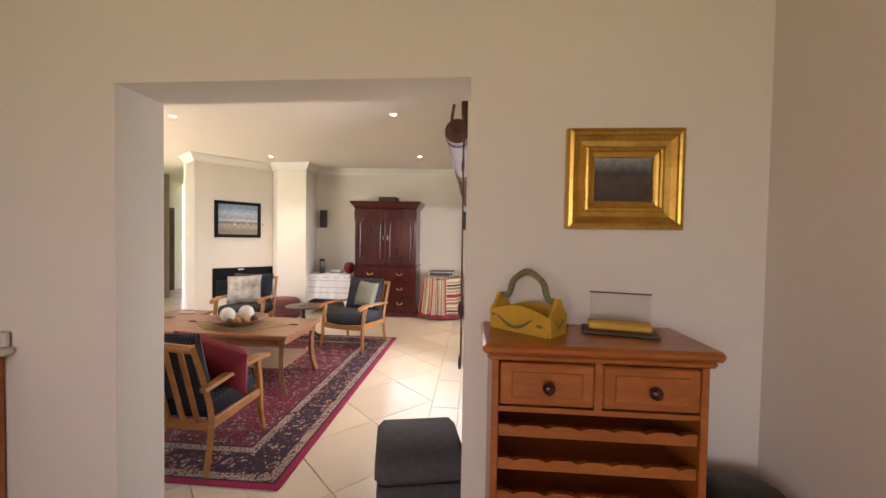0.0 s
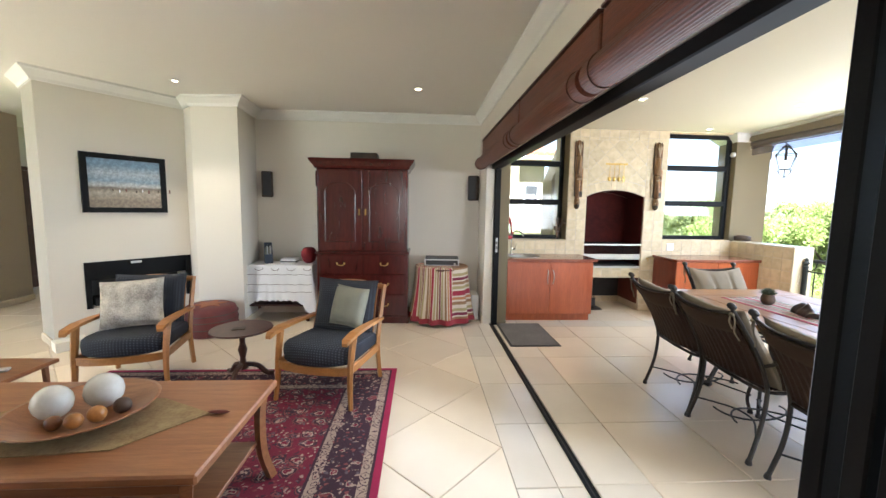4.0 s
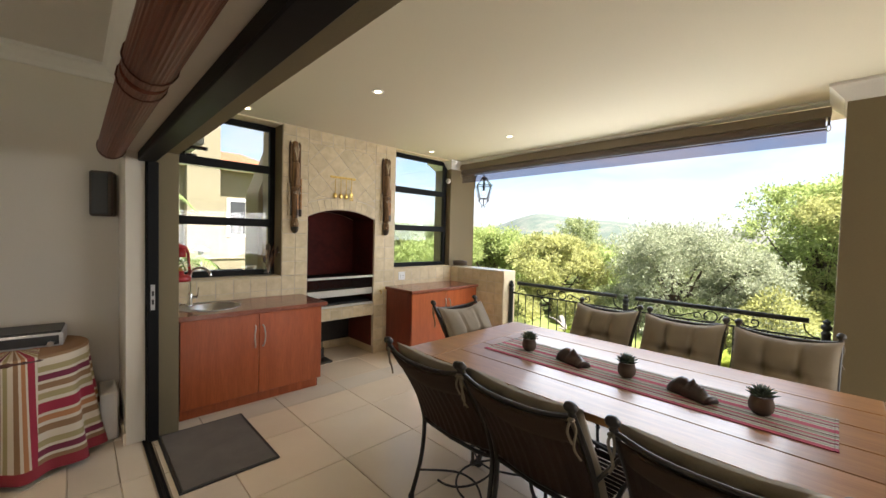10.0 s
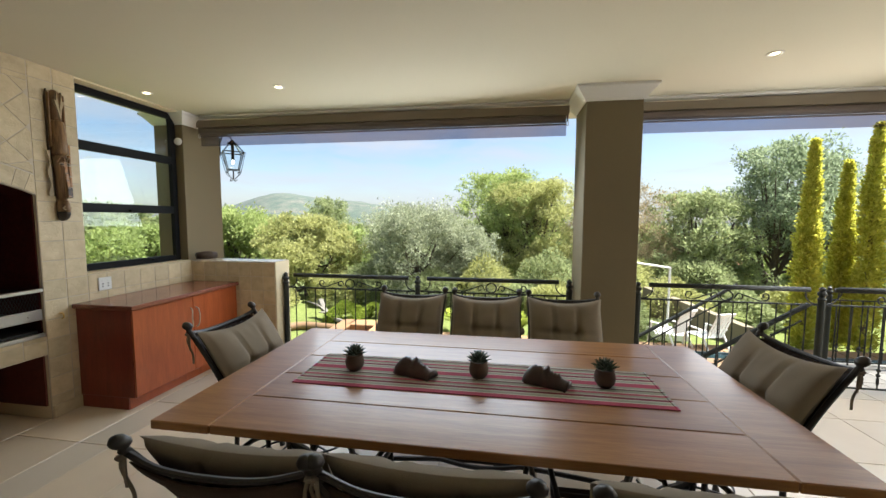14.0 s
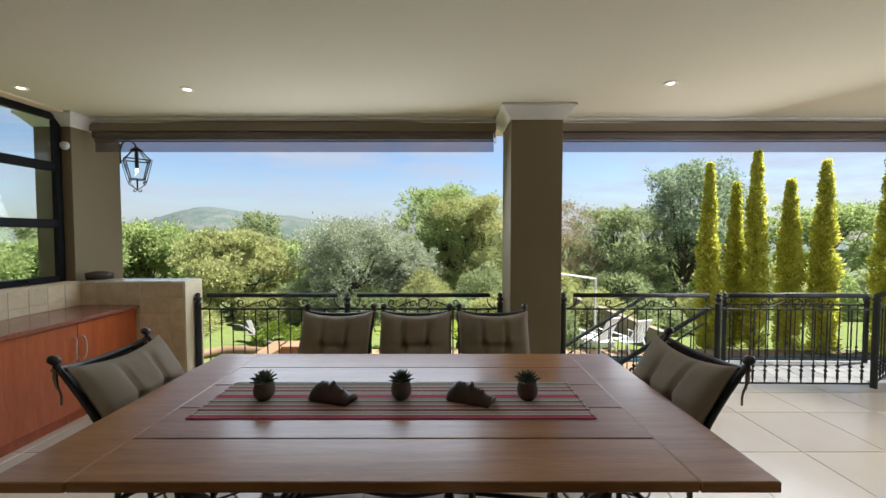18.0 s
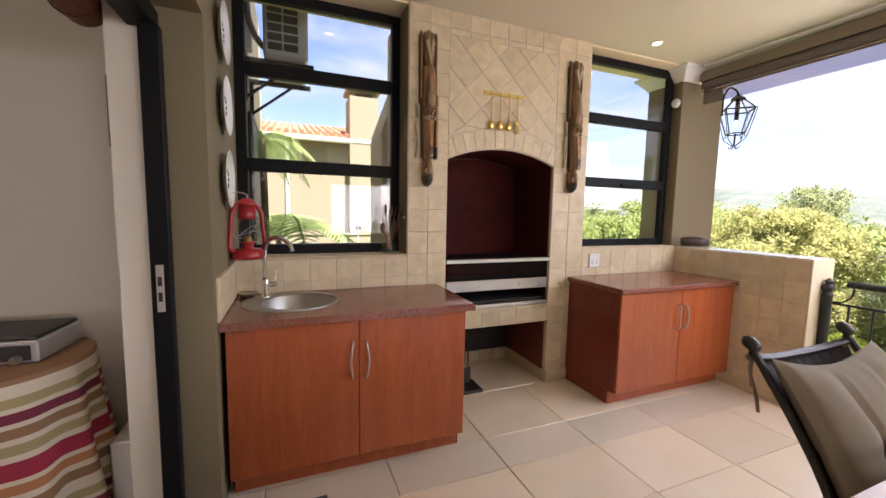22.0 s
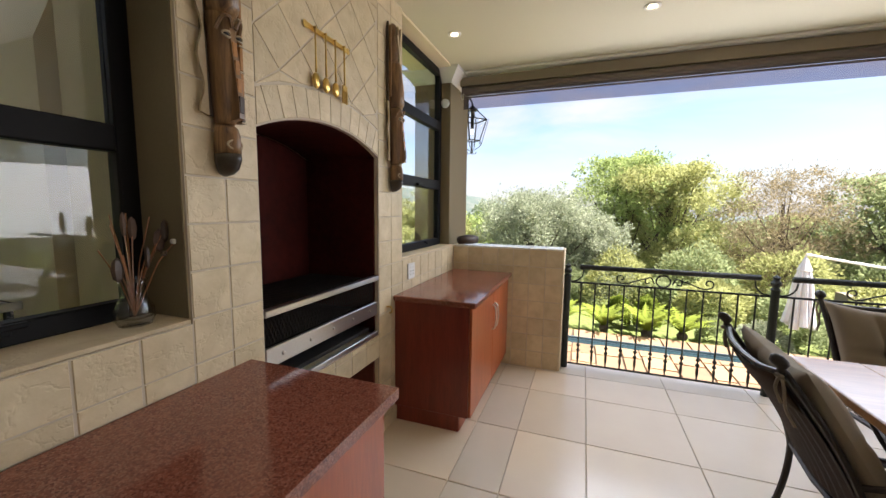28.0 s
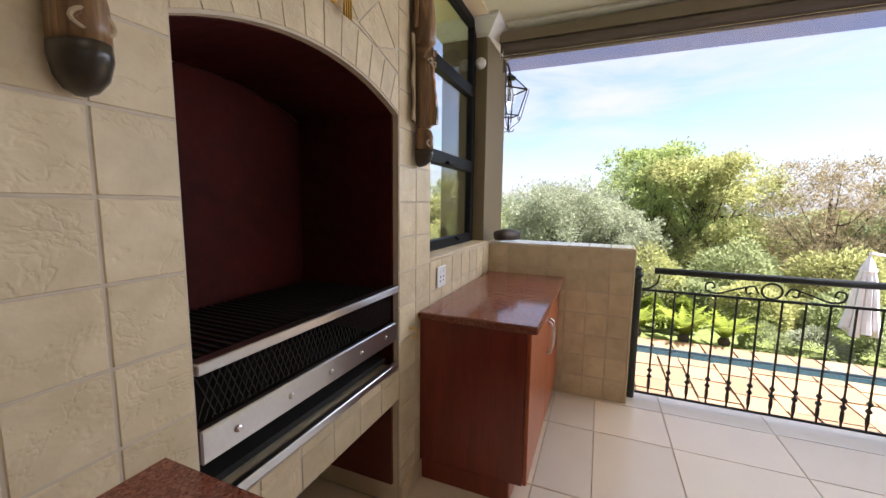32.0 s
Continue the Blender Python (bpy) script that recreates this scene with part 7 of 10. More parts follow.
def slat_chair(label, pillow_material, pillow_label, wide=0.60, high=0.80, wing=False):
    """A low wooden lounge chair, seat towards -y, with loose cushions."""
    c = thing("armchair", label, "armchair", 0, 0, 0, group="living room armchairs")
    w = wide / 2
    for s in (-1, 1):
        bm = B()
        tube(bm, curve_pts([(s * (w + 0.012), -0.285, 0.0), (s * w, -0.272, 0.16), (s * w, -0.258, 0.33), (s * (w + 0.005), -0.215, 0.53)], 5), 0, 6, radii=[0.018 + 0.0007 * min(i, 15) for i in range(16)])
        part("front_leg", bm, OAK, c)
        bm = B()
        tube(bm, curve_pts([(s * w, 0.30, 0.0), (s * w, 0.26, 0.2), (s * w, 0.255, 0.36), (s * w, 0.33, 0.60), (s * w, 0.41, high)], 5), 0.021, 4)
        part("back_leg", bm, OAK, c)
        bm = B()
        rings = []
        for k, (y, z, hw) in enumerate(((-0.36, 0.515, 0.020), (-0.33, 0.535, 0.032), (-0.2, 0.55, 0.036), (0.0, 0.545, 0.030), (0.2, 0.53, 0.024), (0.33, 0.52, 0.02))):
            rings.append([Vector((s * (w + 0.005) - hw, y, z - 0.012)), Vector((s * (w + 0.005) + hw, y, z - 0.012)), Vector((s * (w + 0.005) + hw, y, z + 0.012)), Vector((s * (w + 0.005) - hw, y, z + 0.012))])
        skin(bm, rings)
        bmesh.ops.recalc_face_normals(bm, faces=bm.faces)
        part("arm_rest", bm, OAK, c)
        part("side_rail", box(B(), s * w - 0.012, s * w + 0.012, -0.25, 0.26, 0.255, 0.315, 0.006), OAK, c)
    bow = [(w * math.cos(a), -0.255 - 0.075 * math.sin(a)) for a in [math.pi * k / 14 for k in range(15)]]
    part("front_rail", prism(B(), bow + [(x, y + 0.026) for x, y in bow[::-1]], 0.255, 0.312), OAK, c, "bowed front rail")
    part("back_rail", box(B(), -w, w, 0.245, 0.27, 0.255, 0.31, 0.006), OAK, c)
    part("top_rail", tube(B(), curve_pts([(-w, 0.405, high - 0.02), (0, 0.43, high + 0.005), (w, 0.405, high - 0.02)], 5), 0.024, 6), OAK, c)
    for k in range(6):
        x = -w + 0.075 + k * (wide - 0.15) / 5
        part("slat", box(B(), x - 0.016, x + 0.016, -0.008, 0.008, 0, 0.52, 0.004), OAK, c).matrix_basis = pose(0, 0.265, 0.30, -16.5, 0, 0)
    ring = [(w * 0.97, 0.24)] + [(w * 0.97 * math.cos(a), -0.17 - 0.17 * math.sin(a)) for a in [math.pi * k / 20 for k in range(21)]] + [(-w * 0.97, 0.24)]
    pad = skin(B(), [[Vector((x * f, (y + 0.03) * f - 0.03, z - 0.05 * (y + 0.03) * f * (z > 0.36))) for x, y in ring] for z, f in ((0.313, 0.93), (0.322, 0.99), (0.375, 1.01), (0.418, 0.99), (0.437, 0.93), (0.447, 0.72), (0.452, 0.3))])
    bmesh.ops.recalc_face_normals(pad, faces=pad.faces)
    part("seat_cushion", pad, NAVY, c, "buttoned navy quilted seat cushion", True)
    part("back_cushion", pillow(B(), wide - 0.04, 0.47, 0.13, pose(0, 0.255, 0.625, -17, 0, 0), ((0.4, 0.2), (-0.4, 0.2)), 0.0, 14, 0.25), NAVY, c, "navy quilted back cushion", True)
    if wing:
        for s in (-1, 1):
            part("wing", pillow(B(), 0.20, 0.34, 0.09, pose(s * (w - 0.02), 0.22, 0.88, -12, 0, s * 70), (), 0, 10, 0.3), NAVY, c, "", True)
        part("head_cushion", pillow(B(), wide - 0.02, 0.40, 0.12, pose(0, 0.33, 0.93, -12, 0, 0), (), 0, 12, 0.3), NAVY, c, "", True)
    return c


def throw(x, y, z, rx, ry, rz, w, h, material, label, cat="cushion", plump=0.15):
    ob = single("scatter_cushion", pillow(B(), w, h, plump, None, (), 0, 14, 0.42), material, label, cat, "scatter cushions", True, pose(x, y, z, rx, ry, rz))
    return ob


ac = slat_chair("honey oak lounge chair with navy quilted cushions", None, "")
ac.matrix_world = pose(-1.475, 4.745, 0.012, 0, 0, -16)
throw(-1.355, 4.90, 0.655, -18, 4, -24, 0.32, 0.34, SAGE, "sage green square cushion resting in the armchair")
copy_thing(ac, pose(-3.12, 4.95, 0.012, 0, 0, 12))
throw(-3.16, 4.97, 0.66, -16, -4, 12, 0.47, 0.40, FURWHITE, "white and grey cowhide cushion resting in the armchair", plump=0.18)
copy_thing(ac, pose(-1.74, 2.16, 0.012, 0, 0, 180))
throw(-1.62, 2.16, 0.565, 28, 17, 4, 0.50, 0.42, REDVELVET, "deep red velvet cushion leaning in the armchair", plump=0.20)
wc = slat_chair("honey oak wing chair with tall navy cushions", None, "", 0.62, 0.86, True)
wc.matrix_world = pose(-3.62, 3.18, 0.012, 0, 0, 82)

# coffee table with a lower shelf
ct = thing("coffee_table", "teak coffee table with tapered legs and a lower shelf", "coffee table", -2.30, 3.37, 0.012)
CX, CY = 0.77, 0.38
part("tabletop", box(B(), -CX, CX, -CY, CY, 0.495, 0.535, 0.008), TEAK, ct)
part("shelf", box(B(), -CX + 0.09, CX - 0.09, -CY + 0.07, CY - 0.07, 0.20, 0.222, 0.004), TEAK, ct)
for sx in (-1, 1):
    for sy in (-1, 1):
        part("leg", tube(B(), curve_pts([(sx * (CX - 0.03), sy * (CY - 0.04), 0), (sx * (CX - 0.07), sy * (CY - 0.055), 0.15), (sx * (CX - 0.075), sy * (CY - 0.06), 0.35), (sx * (CX - 0.06), sy * (CY - 0.05), 0.495)], 4), 0.028, 4, radii=None), TEAK, ct)
    part("apron", box(B(), sx * (CX - 0.065) - 0.01, sx * (CX - 0.065) + 0.01, -CY + 0.08, CY - 0.08, 0.43, 0.494, 0.003), TEAK, ct)
for sy in (-1, 1):
    part("apron", box(B(), -CX + 0.09, CX - 0.09, sy * (CY - 0.055) - 0.01, sy * (CY - 0.055) + 0.01, 0.43, 0.494, 0.003), TEAK, ct)
cloth = thing("table_cloth", "small gold fringed cloth laid across the coffee table", "cloth", -2.18, 3.34, 0.549)
part("cloth", prism(B(), [(-0.50, 0.05), (-0.2, -0.24), (0.25, -0.20), (0.48, 0.06), (0.2, 0.20), (-0.25, 0.22)], 0, 0.004), SHAWL, cloth)
for x, y in ((-0.53, 0.05), (0.52, 0.06)):
    part("tassel", ball(B(), (x, y, 0.008), 0.05, 0.012, 0.008, 8), LEATHER, cloth)
bowl = single("bowl", lathe(B(), ((0.001, 0), (0.13, 0), (0.20, 0.03), (0.265, 0.06), (0.27, 0.064), (0.255, 0.062), (0.19, 0.038), (0.12, 0.014), (0.001, 0.012)), n=30), TEAK, "broad turned wooden bowl on the coffee table", "bowl", at=pose(-2.20, 3.36, 0.555), smooth=True)
for x, y, r, mt, nm, lb in ((-2.30, 3.33, 0.072, CERAMIC, "ostrich_egg", "white ostrich egg in the wooden bowl"), (-2.17, 3.43, 0.076, CERAMIC, "ostrich_egg", "white ostrich egg in the wooden bowl"), (-2.10, 3.30, 0.035, OAK, "wooden_ball", "small turned wooden ball in the bowl"), (-2.05, 3.37, 0.035, POTCLAY, "wooden_ball", "small dark wooden ball in the bowl"), (-2.15, 3.25, 0.033, OAK, "wooden_ball", "small turned wooden ball in the bowl"), (-2.22, 3.24, 0.03, TEAK, "wooden_ball", "small turned wooden ball in the bowl")):
    single(nm, ball(B(), (0, 0, r), r, r * 0.92, r, 16), mt, lb, "ornament", "ornaments in the bowl", True, pose(x, y, 0.575))
side = thing("side_table", "small teak side table beside the wing chair", "side table", -3.28, 3.98, 0.0)
part("tabletop", box(B(), -0.24, 0.24, -0.2, 0.2, 0.48, 0.505, 0.006), TEAK, side)
for sx in (-1, 1):
    for sy in (-1, 1):
        part("leg", rod(B(), (sx * 0.2, sy * 0.16, 0), (sx * 0.19, sy * 0.15, 0.48), 0.014, 0.02, 6), TEAK, side)
single("remote_control", box(B(), -0.08, 0.08, -0.022, 0.022, 0, 0.018, 0.006), SILVER, "silver remote control lying on the side table", "remote control", at=pose(-3.22, 3.96, 0.506, 0, 0, 20))

# round pedestal table
pt = thing("pedestal_table", "dark round tripod table with a turned stem", "side table", -2.26, 4.93, 0.012)
pt.scale = (1.0, 1.0, 0.87)
part("tabletop", lathe(B(), ((0.001, 0.495), (0.235, 0.495), (0.245, 0.503), (0.24, 0.515), (0.001, 0.515)), n=36), DARKWOOD, pt)
part("stem", lathe(B(), ((0.035, 0.10), (0.045, 0.13), (0.025, 0.17), (0.022, 0.22), (0.038, 0.30), (0.022, 0.36), (0.024, 0.44), (0.05, 0.495)), n=18), DARKWOOD, pt, "", True)
for k in range(3):
    a = 2.1 * k + 0.4
    part("foot", tube(B(), curve_pts([(0.02 * math.cos(a), 0.02 * math.sin(a), 0.15), (0.11 * math.cos(a), 0.11 * math.sin(a), 0.12), (0.18 * math.cos(a), 0.18 * math.sin(a), 0.035), (0.235 * math.cos(a), 0.235 * math.sin(a), 0.02)], 5), 0.023, 6), DARKWOOD, pt)
single("coaster", box(B(), -0.05, 0.05, -0.035, 0.035, 0, 0.006, 0.002), CHARRED, "dark coaster on the round table", "coaster", at=pose(-2.27, 4.90, 0.4605, 0, 0, 15))

# linen press: tall mahogany cabinet
AX, AYF, AW = -1.495, 6.56, 1.15
arm = thing("armoire", "tall mahogany linen press with arched doors over drawers", "cabinet", AX, 7.09, 0)
D0 = -(7.09 - AYF)
part("lower_body", box(B(), -AW / 2, AW / 2, D0, -0.005, 0.09, 0.90, 0.006), MAHOG, arm)
part("plinth", box(B(), -AW / 2 - 0.015, AW / 2 + 0.015, D0 - 0.015, -0.005, 0.0, 0.09, 0.006), MAHOG, arm)
part("waist_moulding", box(B(), -AW / 2 - 0.018, AW / 2 + 0.018, D0 - 0.018, -0.005, 0.90, 0.93, 0.008), MAHOG, arm)
part("upper_body", box(B(), -AW / 2 + 0.012, AW / 2 - 0.012, D0 + 0.02, -0.005, 0.93, 1.99, 0.005), MAHOG, arm)
part("cornice", moulding(B(), [(-AW / 2 + 0.01, -0.006), (AW / 2 - 0.01, -0.006), (AW / 2 - 0.01, D0 + 0.02), (-AW / 2 + 0.01, D0 + 0.02)], [(0, 1.96), (0.02, 1.97), (0.03, 2.0), (0.07, 2.05), (0.085, 2.085), (0, 2.085)], True), MAHOG, arm)
part("top_board", box(B(), -AW / 2 + 0.015, AW / 2 - 0.015, D0 + 0.025, -0.01, 2.07, 2.083), MAHOG, arm)
for i, (a, b) in enumerate(((-AW / 2 + 0.03, -0.004), (0.004, AW / 2 - 0.03))):
    d = part("door", box(B(), a, b, D0 + 0.0, D0 + 0.0195, 0.945, 1.945, 0.004), MAHOG, arm)
    cx, hw = (a + b) / 2, (b - a) / 2 - 0.085
    zb, zs = 1.06, 1.66
    outline = [(cx - hw, zb), (cx + hw, zb), (cx + hw, zs)] + [(cx + hw * math.cos(t), zs + 0.14 * math.sin(t)) for t in [math.pi * k / 14 for k in range(1, 14)]] + [(cx - hw, zs)]
    part("panel_moulding", tube(B(), [(x, D0 - 0.002, z) for x, z in outline], 0.011, 6, True), MAHOG, d)
    part("panel", prism(B(), [(cx + (x - cx) * 0.84, zb + 0.05 + (z - zb) * 0.90) for x, z in outline], D0 - 0.006, D0 - 0.0005, "y"), MAHOG, d)
    hx = b - 0.035 if i == 0 else a + 0.035
    part("handle", tube(box(B(), hx - 0.008, hx + 0.008, D0 - 0.004, D0 - 0.0005, 1.39, 1.47, 0.002), curve_pts([(hx, D0 - 0.004, 1.46), (hx, D0 - 0.016, 1.45), (hx, D0 - 0.018, 1.42), (hx, D0 - 0.006, 1.40)], 4), 0.004, 6), BRASS, d, "brass drop handle")
for s in (-1, 1):
    part("corbel", tube(B(), curve_pts([(s * (AW / 2 - 0.022), D0 + 0.005, 1.93), (s * (AW / 2 - 0.022), D0 - 0.012, 1.88), (s * (AW / 2 - 0.022), D0 + 0.0, 1.80), (s * (AW / 2 - 0.022), D0 + 0.01, 1.74)], 4), 0.018, 6), MAHOG, arm)
for z0, z1, cols in ((0.64, 0.885, 2), (0.38, 0.625, 1), (0.11, 0.365, 1)):
    for k in range(cols):
        a = -AW / 2 + 0.03 + k * (AW - 0.06) / cols + 0.004
        b = -AW / 2 + 0.03 + (k + 1) * (AW - 0.06) / cols - 0.004
        d = part("drawer", box(B(), a, b, D0 - 0.014, D0 - 0.0005, z0, z1, 0.005), MAHOG, arm)
        for hx in (((a + b) / 2,) if cols == 2 else (-0.28, 0.28)):
            zc = (z0 + z1) / 2 + 0.01
            bm = B()
            tube(bm, curve_pts([(hx - 0.045, D0 - 0.016, zc + 0.01), (hx - 0.04, D0 - 0.03, zc - 0.008), (hx, D0 - 0.034, zc - 0.014), (hx + 0.04, D0 - 0.03, zc - 0.008), (hx + 0.045, D0 - 0.016, zc + 0.01)], 4), 0.0045, 6)
            for q in (-1, 1):
                ball(bm, (hx + q * 0.045, D0 - 0.016, zc + 0.01), 0.011, 0.006, 0.011, 8)
            part("handle", bm, BRASS, d, "brass swan-neck handle")
cen = thing("centre_speaker", "black centre loudspeaker lying on the cabinet", "loudspeaker", AX + 0.0, 6.83, 2.086)
part("case", box(B(), -0.17, 0.17, -0.12, 0.12, 0.0, 0.10, 0.01), BLACKPLASTIC, cen)
part("grille", box(B(), -0.16, 0.16, -0.126, -0.1205, 0.008, 0.092, 0.004), CHARRED, cen)
for x, rz in ((-2.86, 22), (-0.01, -20)):
    sp = thing("wall_speaker", "slim dark grey and black loudspeaker on the cream wall", "loudspeaker", x, 7.098, 1.78, rz, "wall speakers")
    part("case", box(B(), -0.07, 0.07, -0.12, -0.02, -0.17, 0.17, 0.012), CHARRED, sp)
    part("grille", box(B(), -0.052, 0.045, -0.128, -0.1205, -0.155, 0.155, 0.006), BLACKPLASTIC, sp)
    part("bracket", box(B(), -0.02, 0.02, -0.03, 0.0, -0.03, 0.03), BLACKPLASTIC, sp)


# cloth-covered tables
def draped(name, label, x, y, hx, hy, top, drop, folds, material, scallop=0.0, round_=False, amp=0.02):
    t = thing(name, label, "table", x, y, 0)
    n = 160
    rings = []
    for j in range(10):
        f = j / 9
        ring = []
        for i in range(n):
            a = 2 * math.pi * i / n
            if round_:
                px, py = hx * math.cos(a), hy * math.sin(a)
            else:
                k = max(abs(math.cos(a)) / 1, abs(math.sin(a)) / 1)
                px, py = hx * math.cos(a) / k, hy * math.sin(a) / k
            out = 1 + (amp * (1 + 1.4 * math.sin(folds * a + 1.3 * math.sin(3 * a))) + 0.05 * f) * f / max(0.25, hx)
            low = drop * (1 + (0.46 * (2 * abs(math.cos(a) * math.sin(a))) ** 14 if not round_ else 0)) - (scallop * abs(math.sin(24 * a)) if j == 9 else 0)
            ring.append(Vector((px * out, py * out, top - (top - (top - low)) * f if f else top)))
        rings.append(ring)
    rings.insert(0, [Vector((p.x * 0.985, p.y * 0.985, top + 0.004)) for p in rings[0]])
    bm = B()
    skin(bm, rings, False)
    bm.faces.new([bm.verts.new(p + Vector((0, 0, 0.0005))) for p in rings[0]])
    part("cloth", bm, material, t, "", True)
    return t


wt = draped("cloth_table", "side table under a white scalloped lace cloth", -2.60, 6.83, 0.45, 0.22, 0.735, 0.46, 22, LINEN, 0.022, amp=0.020)
for sx in (-1, 1):
    for sy in (-1, 1):
        part("leg", box(B(), sx * 0.38 - 0.02, sx * 0.38 + 0.02, sy * 0.17 - 0.02, sy * 0.17 + 0.02, 0, 0.72, 0.004), DARKWOOD, wt)
part("shelf", box(B(), -0.40, 0.40, -0.19, 0.19, 0.20, 0.22), DARKWOOD, wt)
for zz, oy in ((0.625, 0.240), (0.50, 0.252), (0.405, 0.262)):
    part("drawn_thread", tube(B(), [(-0.465 + 0.031 * k, -oy - 0.008 - 0.003 * (k % 2), zz + 0.003 * math.sin(k * 1.3)) for k in range(31)], 0.0028, 5), POTCLAY, wt, "dark stitched band")
for k in range(5):
    part("stitched_swag", tube(B(), [(-0.40 + 0.2 * k + 0.05 * math.cos(t), -0.238, 0.71 - 0.035 * math.sin(t)) for t in [math.pi * q / 8 for q in range(9)]], 0.003, 5), POTCLAY, wt)
rt = draped("round_cloth_table", "round table under a striped red and cream cloth", -0.475, 6.74, 0.35, 0.33, 0.735, 0.70, 13, ROUNDCLOTH, 0, True, 0.026)
part("tabletop", lathe(B(), ((0.001, 0.70), (0.33, 0.70), (0.335, 0.715), (0.33, 0.733), (0.001, 0.733)), n=32), DARKWOOD, rt)
part("pedestal", lathe(B(), ((0.16, 0.0), (0.16, 0.03), (0.05, 0.06), (0.03, 0.3), (0.045, 0.66), (0.1, 0.699)), n=18), DARKWOOD, rt)
pr = thing("disc_player", "grey and silver disc player on the round table", "disc player", -0.47, 6.83, 0.741, -3)
part("body", box(B(), -0.23, 0.23, -0.16, 0.14, 0.0, 0.085, 0.006), SILVER, pr)
part("front_panel", box(B(), -0.21, 0.21, -0.166, -0.1605, 0.012, 0.072, 0.003), BLACKPLASTIC, pr)
part("knob", rod(B(), (0.17, -0.185, 0.02), (0.17, -0.166, 0.02), 0.016, n=14), STEEL, pr)
part("lid", box(B(), -0.22, 0.22, -0.15, 0.13, 0.0855, 0.10, 0.005), BLACKPLASTIC, pr)
kt = thing("magazine_file", "dark blue upright magazine file with papers on the lace cloth", "magazine file", -2.78, 6.86, 0.741, 24)
for sx in (-1, 1):
    part("side_panel", prism(B(), [(-0.11, 0), (0.11, 0), (0.11, 0.26), (0.02, 0.26), (-0.11, 0.12)], sx * 0.045 - 0.003, sx * 0.045 + 0.003, "x"), FILEBLUE, kt)
part("back_panel", box(B(), -0.0415, 0.0415, 0.104, 0.11, 0.004, 0.26, 0.001), FILEBLUE, kt)
part("front_panel", box(B(), -0.0415, 0.0415, -0.11, -0.104, 0.004, 0.12, 0.001), FILEBLUE, kt)
part("floor_panel", box(B(), -0.0415, 0.0415, -0.1035, 0.1035, 0.0, 0.004), FILEBLUE, kt)
for k in range(4):
    part("paper", box(B(), -0.034 + k * 0.018, -0.024 + k * 0.018, -0.095, 0.10, 0.005, 0.20 + 0.015 * (k % 2)), LINEN if k % 2 else SAGE, kt)
for k in range(4):
    single("book", box(B(), -0.10, 0.10, -0.07, 0.07, 0, 0.016, 0.002), (CERAMIC, GREYCLOTH, LINEN, SILVER)[k], "thin book in a low stack on the lace cloth", "book", "stacked books", at=pose(-2.50 + 0.006 * k, 6.83, 0.742 + k * 0.017, 0, 0, 4 - 3 * k))
vs = thing("red_vase", "round dark red lacquered vase on the lace cloth", "vase", -2.25, 6.86, 0.741)
part("body", lathe(B(), ((0.04, 0), (0.075, 0.03), (0.10, 0.10), (0.098, 0.15), (0.07, 0.20), (0.045, 0.21), (0.04, 0.20), (0.001, 0.19)), n=26), REDVELVET, vs, "", True)
pf = thing("pouffe", "round maroon leather pouffe with stitched bands", "pouffe", -3.22, 6.22, 0)
part("body", lathe(B(), ((0.001, 0), (0.26, 0.0), (0.285, 0.04), (0.295, 0.15), (0.29, 0.25), (0.27, 0.31), (0.22, 0.335), (0.001, 0.34)), n=36), LEATHER, pf, "", True)
for z in (0.10, 0.18, 0.25):
    part("stitched_band", tube(B(), [(0.2955 * math.cos(t), 0.2955 * math.sin(t), z) for t in [2 * math.pi * k / 36 for k in range(36)]], 0.006, 5, True), POTCLAY, pf)
part("top_star", prism(B(), [((0.20 if k % 2 else 0.09) * math.cos(math.pi * k / 6), (0.20 if k % 2 else 0.09) * math.sin(math.pi * k / 6)) for k in range(12)], 0.338, 0.343), TERRACOTTA, pf)
single("white_box", box(B(), -0.05, 0.05, -0.16, 0.16, 0, 0.34, 0.008), PLASTICWHITE, "slim white appliance standing by the wall", "appliance", at=pose(-0.02, 6.86, 0.0))

# framed seascape on the chimney wall
pic = thing("framed_painting", "dark framed coastal painting on the chimney wall", "painting")
pcx, pcz, pw, ph = 0.665, 1.705, 0.76, 0.63


def fp_quad(s0, s1, z0, z1, o0, o1):
    return prism(B(), [fp(s0, o0), fp(s1, o0), fp(s1, o1), fp(s0, o1)], z0, z1)


for s0, s1, z0, z1 in ((pcx - pw / 2, pcx + pw / 2, pcz + ph / 2 - 0.055, pcz + ph / 2), (pcx - pw / 2, pcx + pw / 2, pcz - ph / 2, pcz - ph / 2 + 0.055), (pcx - pw / 2, pcx - pw / 2 + 0.055, pcz - ph / 2 + 0.055, pcz + ph / 2 - 0.055), (pcx + pw / 2 - 0.055, pcx + pw / 2, pcz - ph / 2 + 0.055, pcz + ph / 2 - 0.055)):
    part("frame", fp_quad(s0, s1, z0, z1, -0.035, -0.003), BLACK, pic)
for k in range(9):
    part("painted_figure", ball(B(), (0.30 + 0.07 * k - 0.012 * (k % 3), 0, 0), 0.008 + 0.003 * (k % 2), 0.002, 0.018 + 0.004 * (k % 3), 6), (CHARRED, LINEN, LEATHER)[k % 3], pic).matrix_basis = Matrix.Translation((*fp(pcx - 0.42, -0.019), pcz - 0.07 - 0.012 * (k % 2))) @ Matrix.Rotation(math.atan2(fw.y, fw.x), 4, "Z")
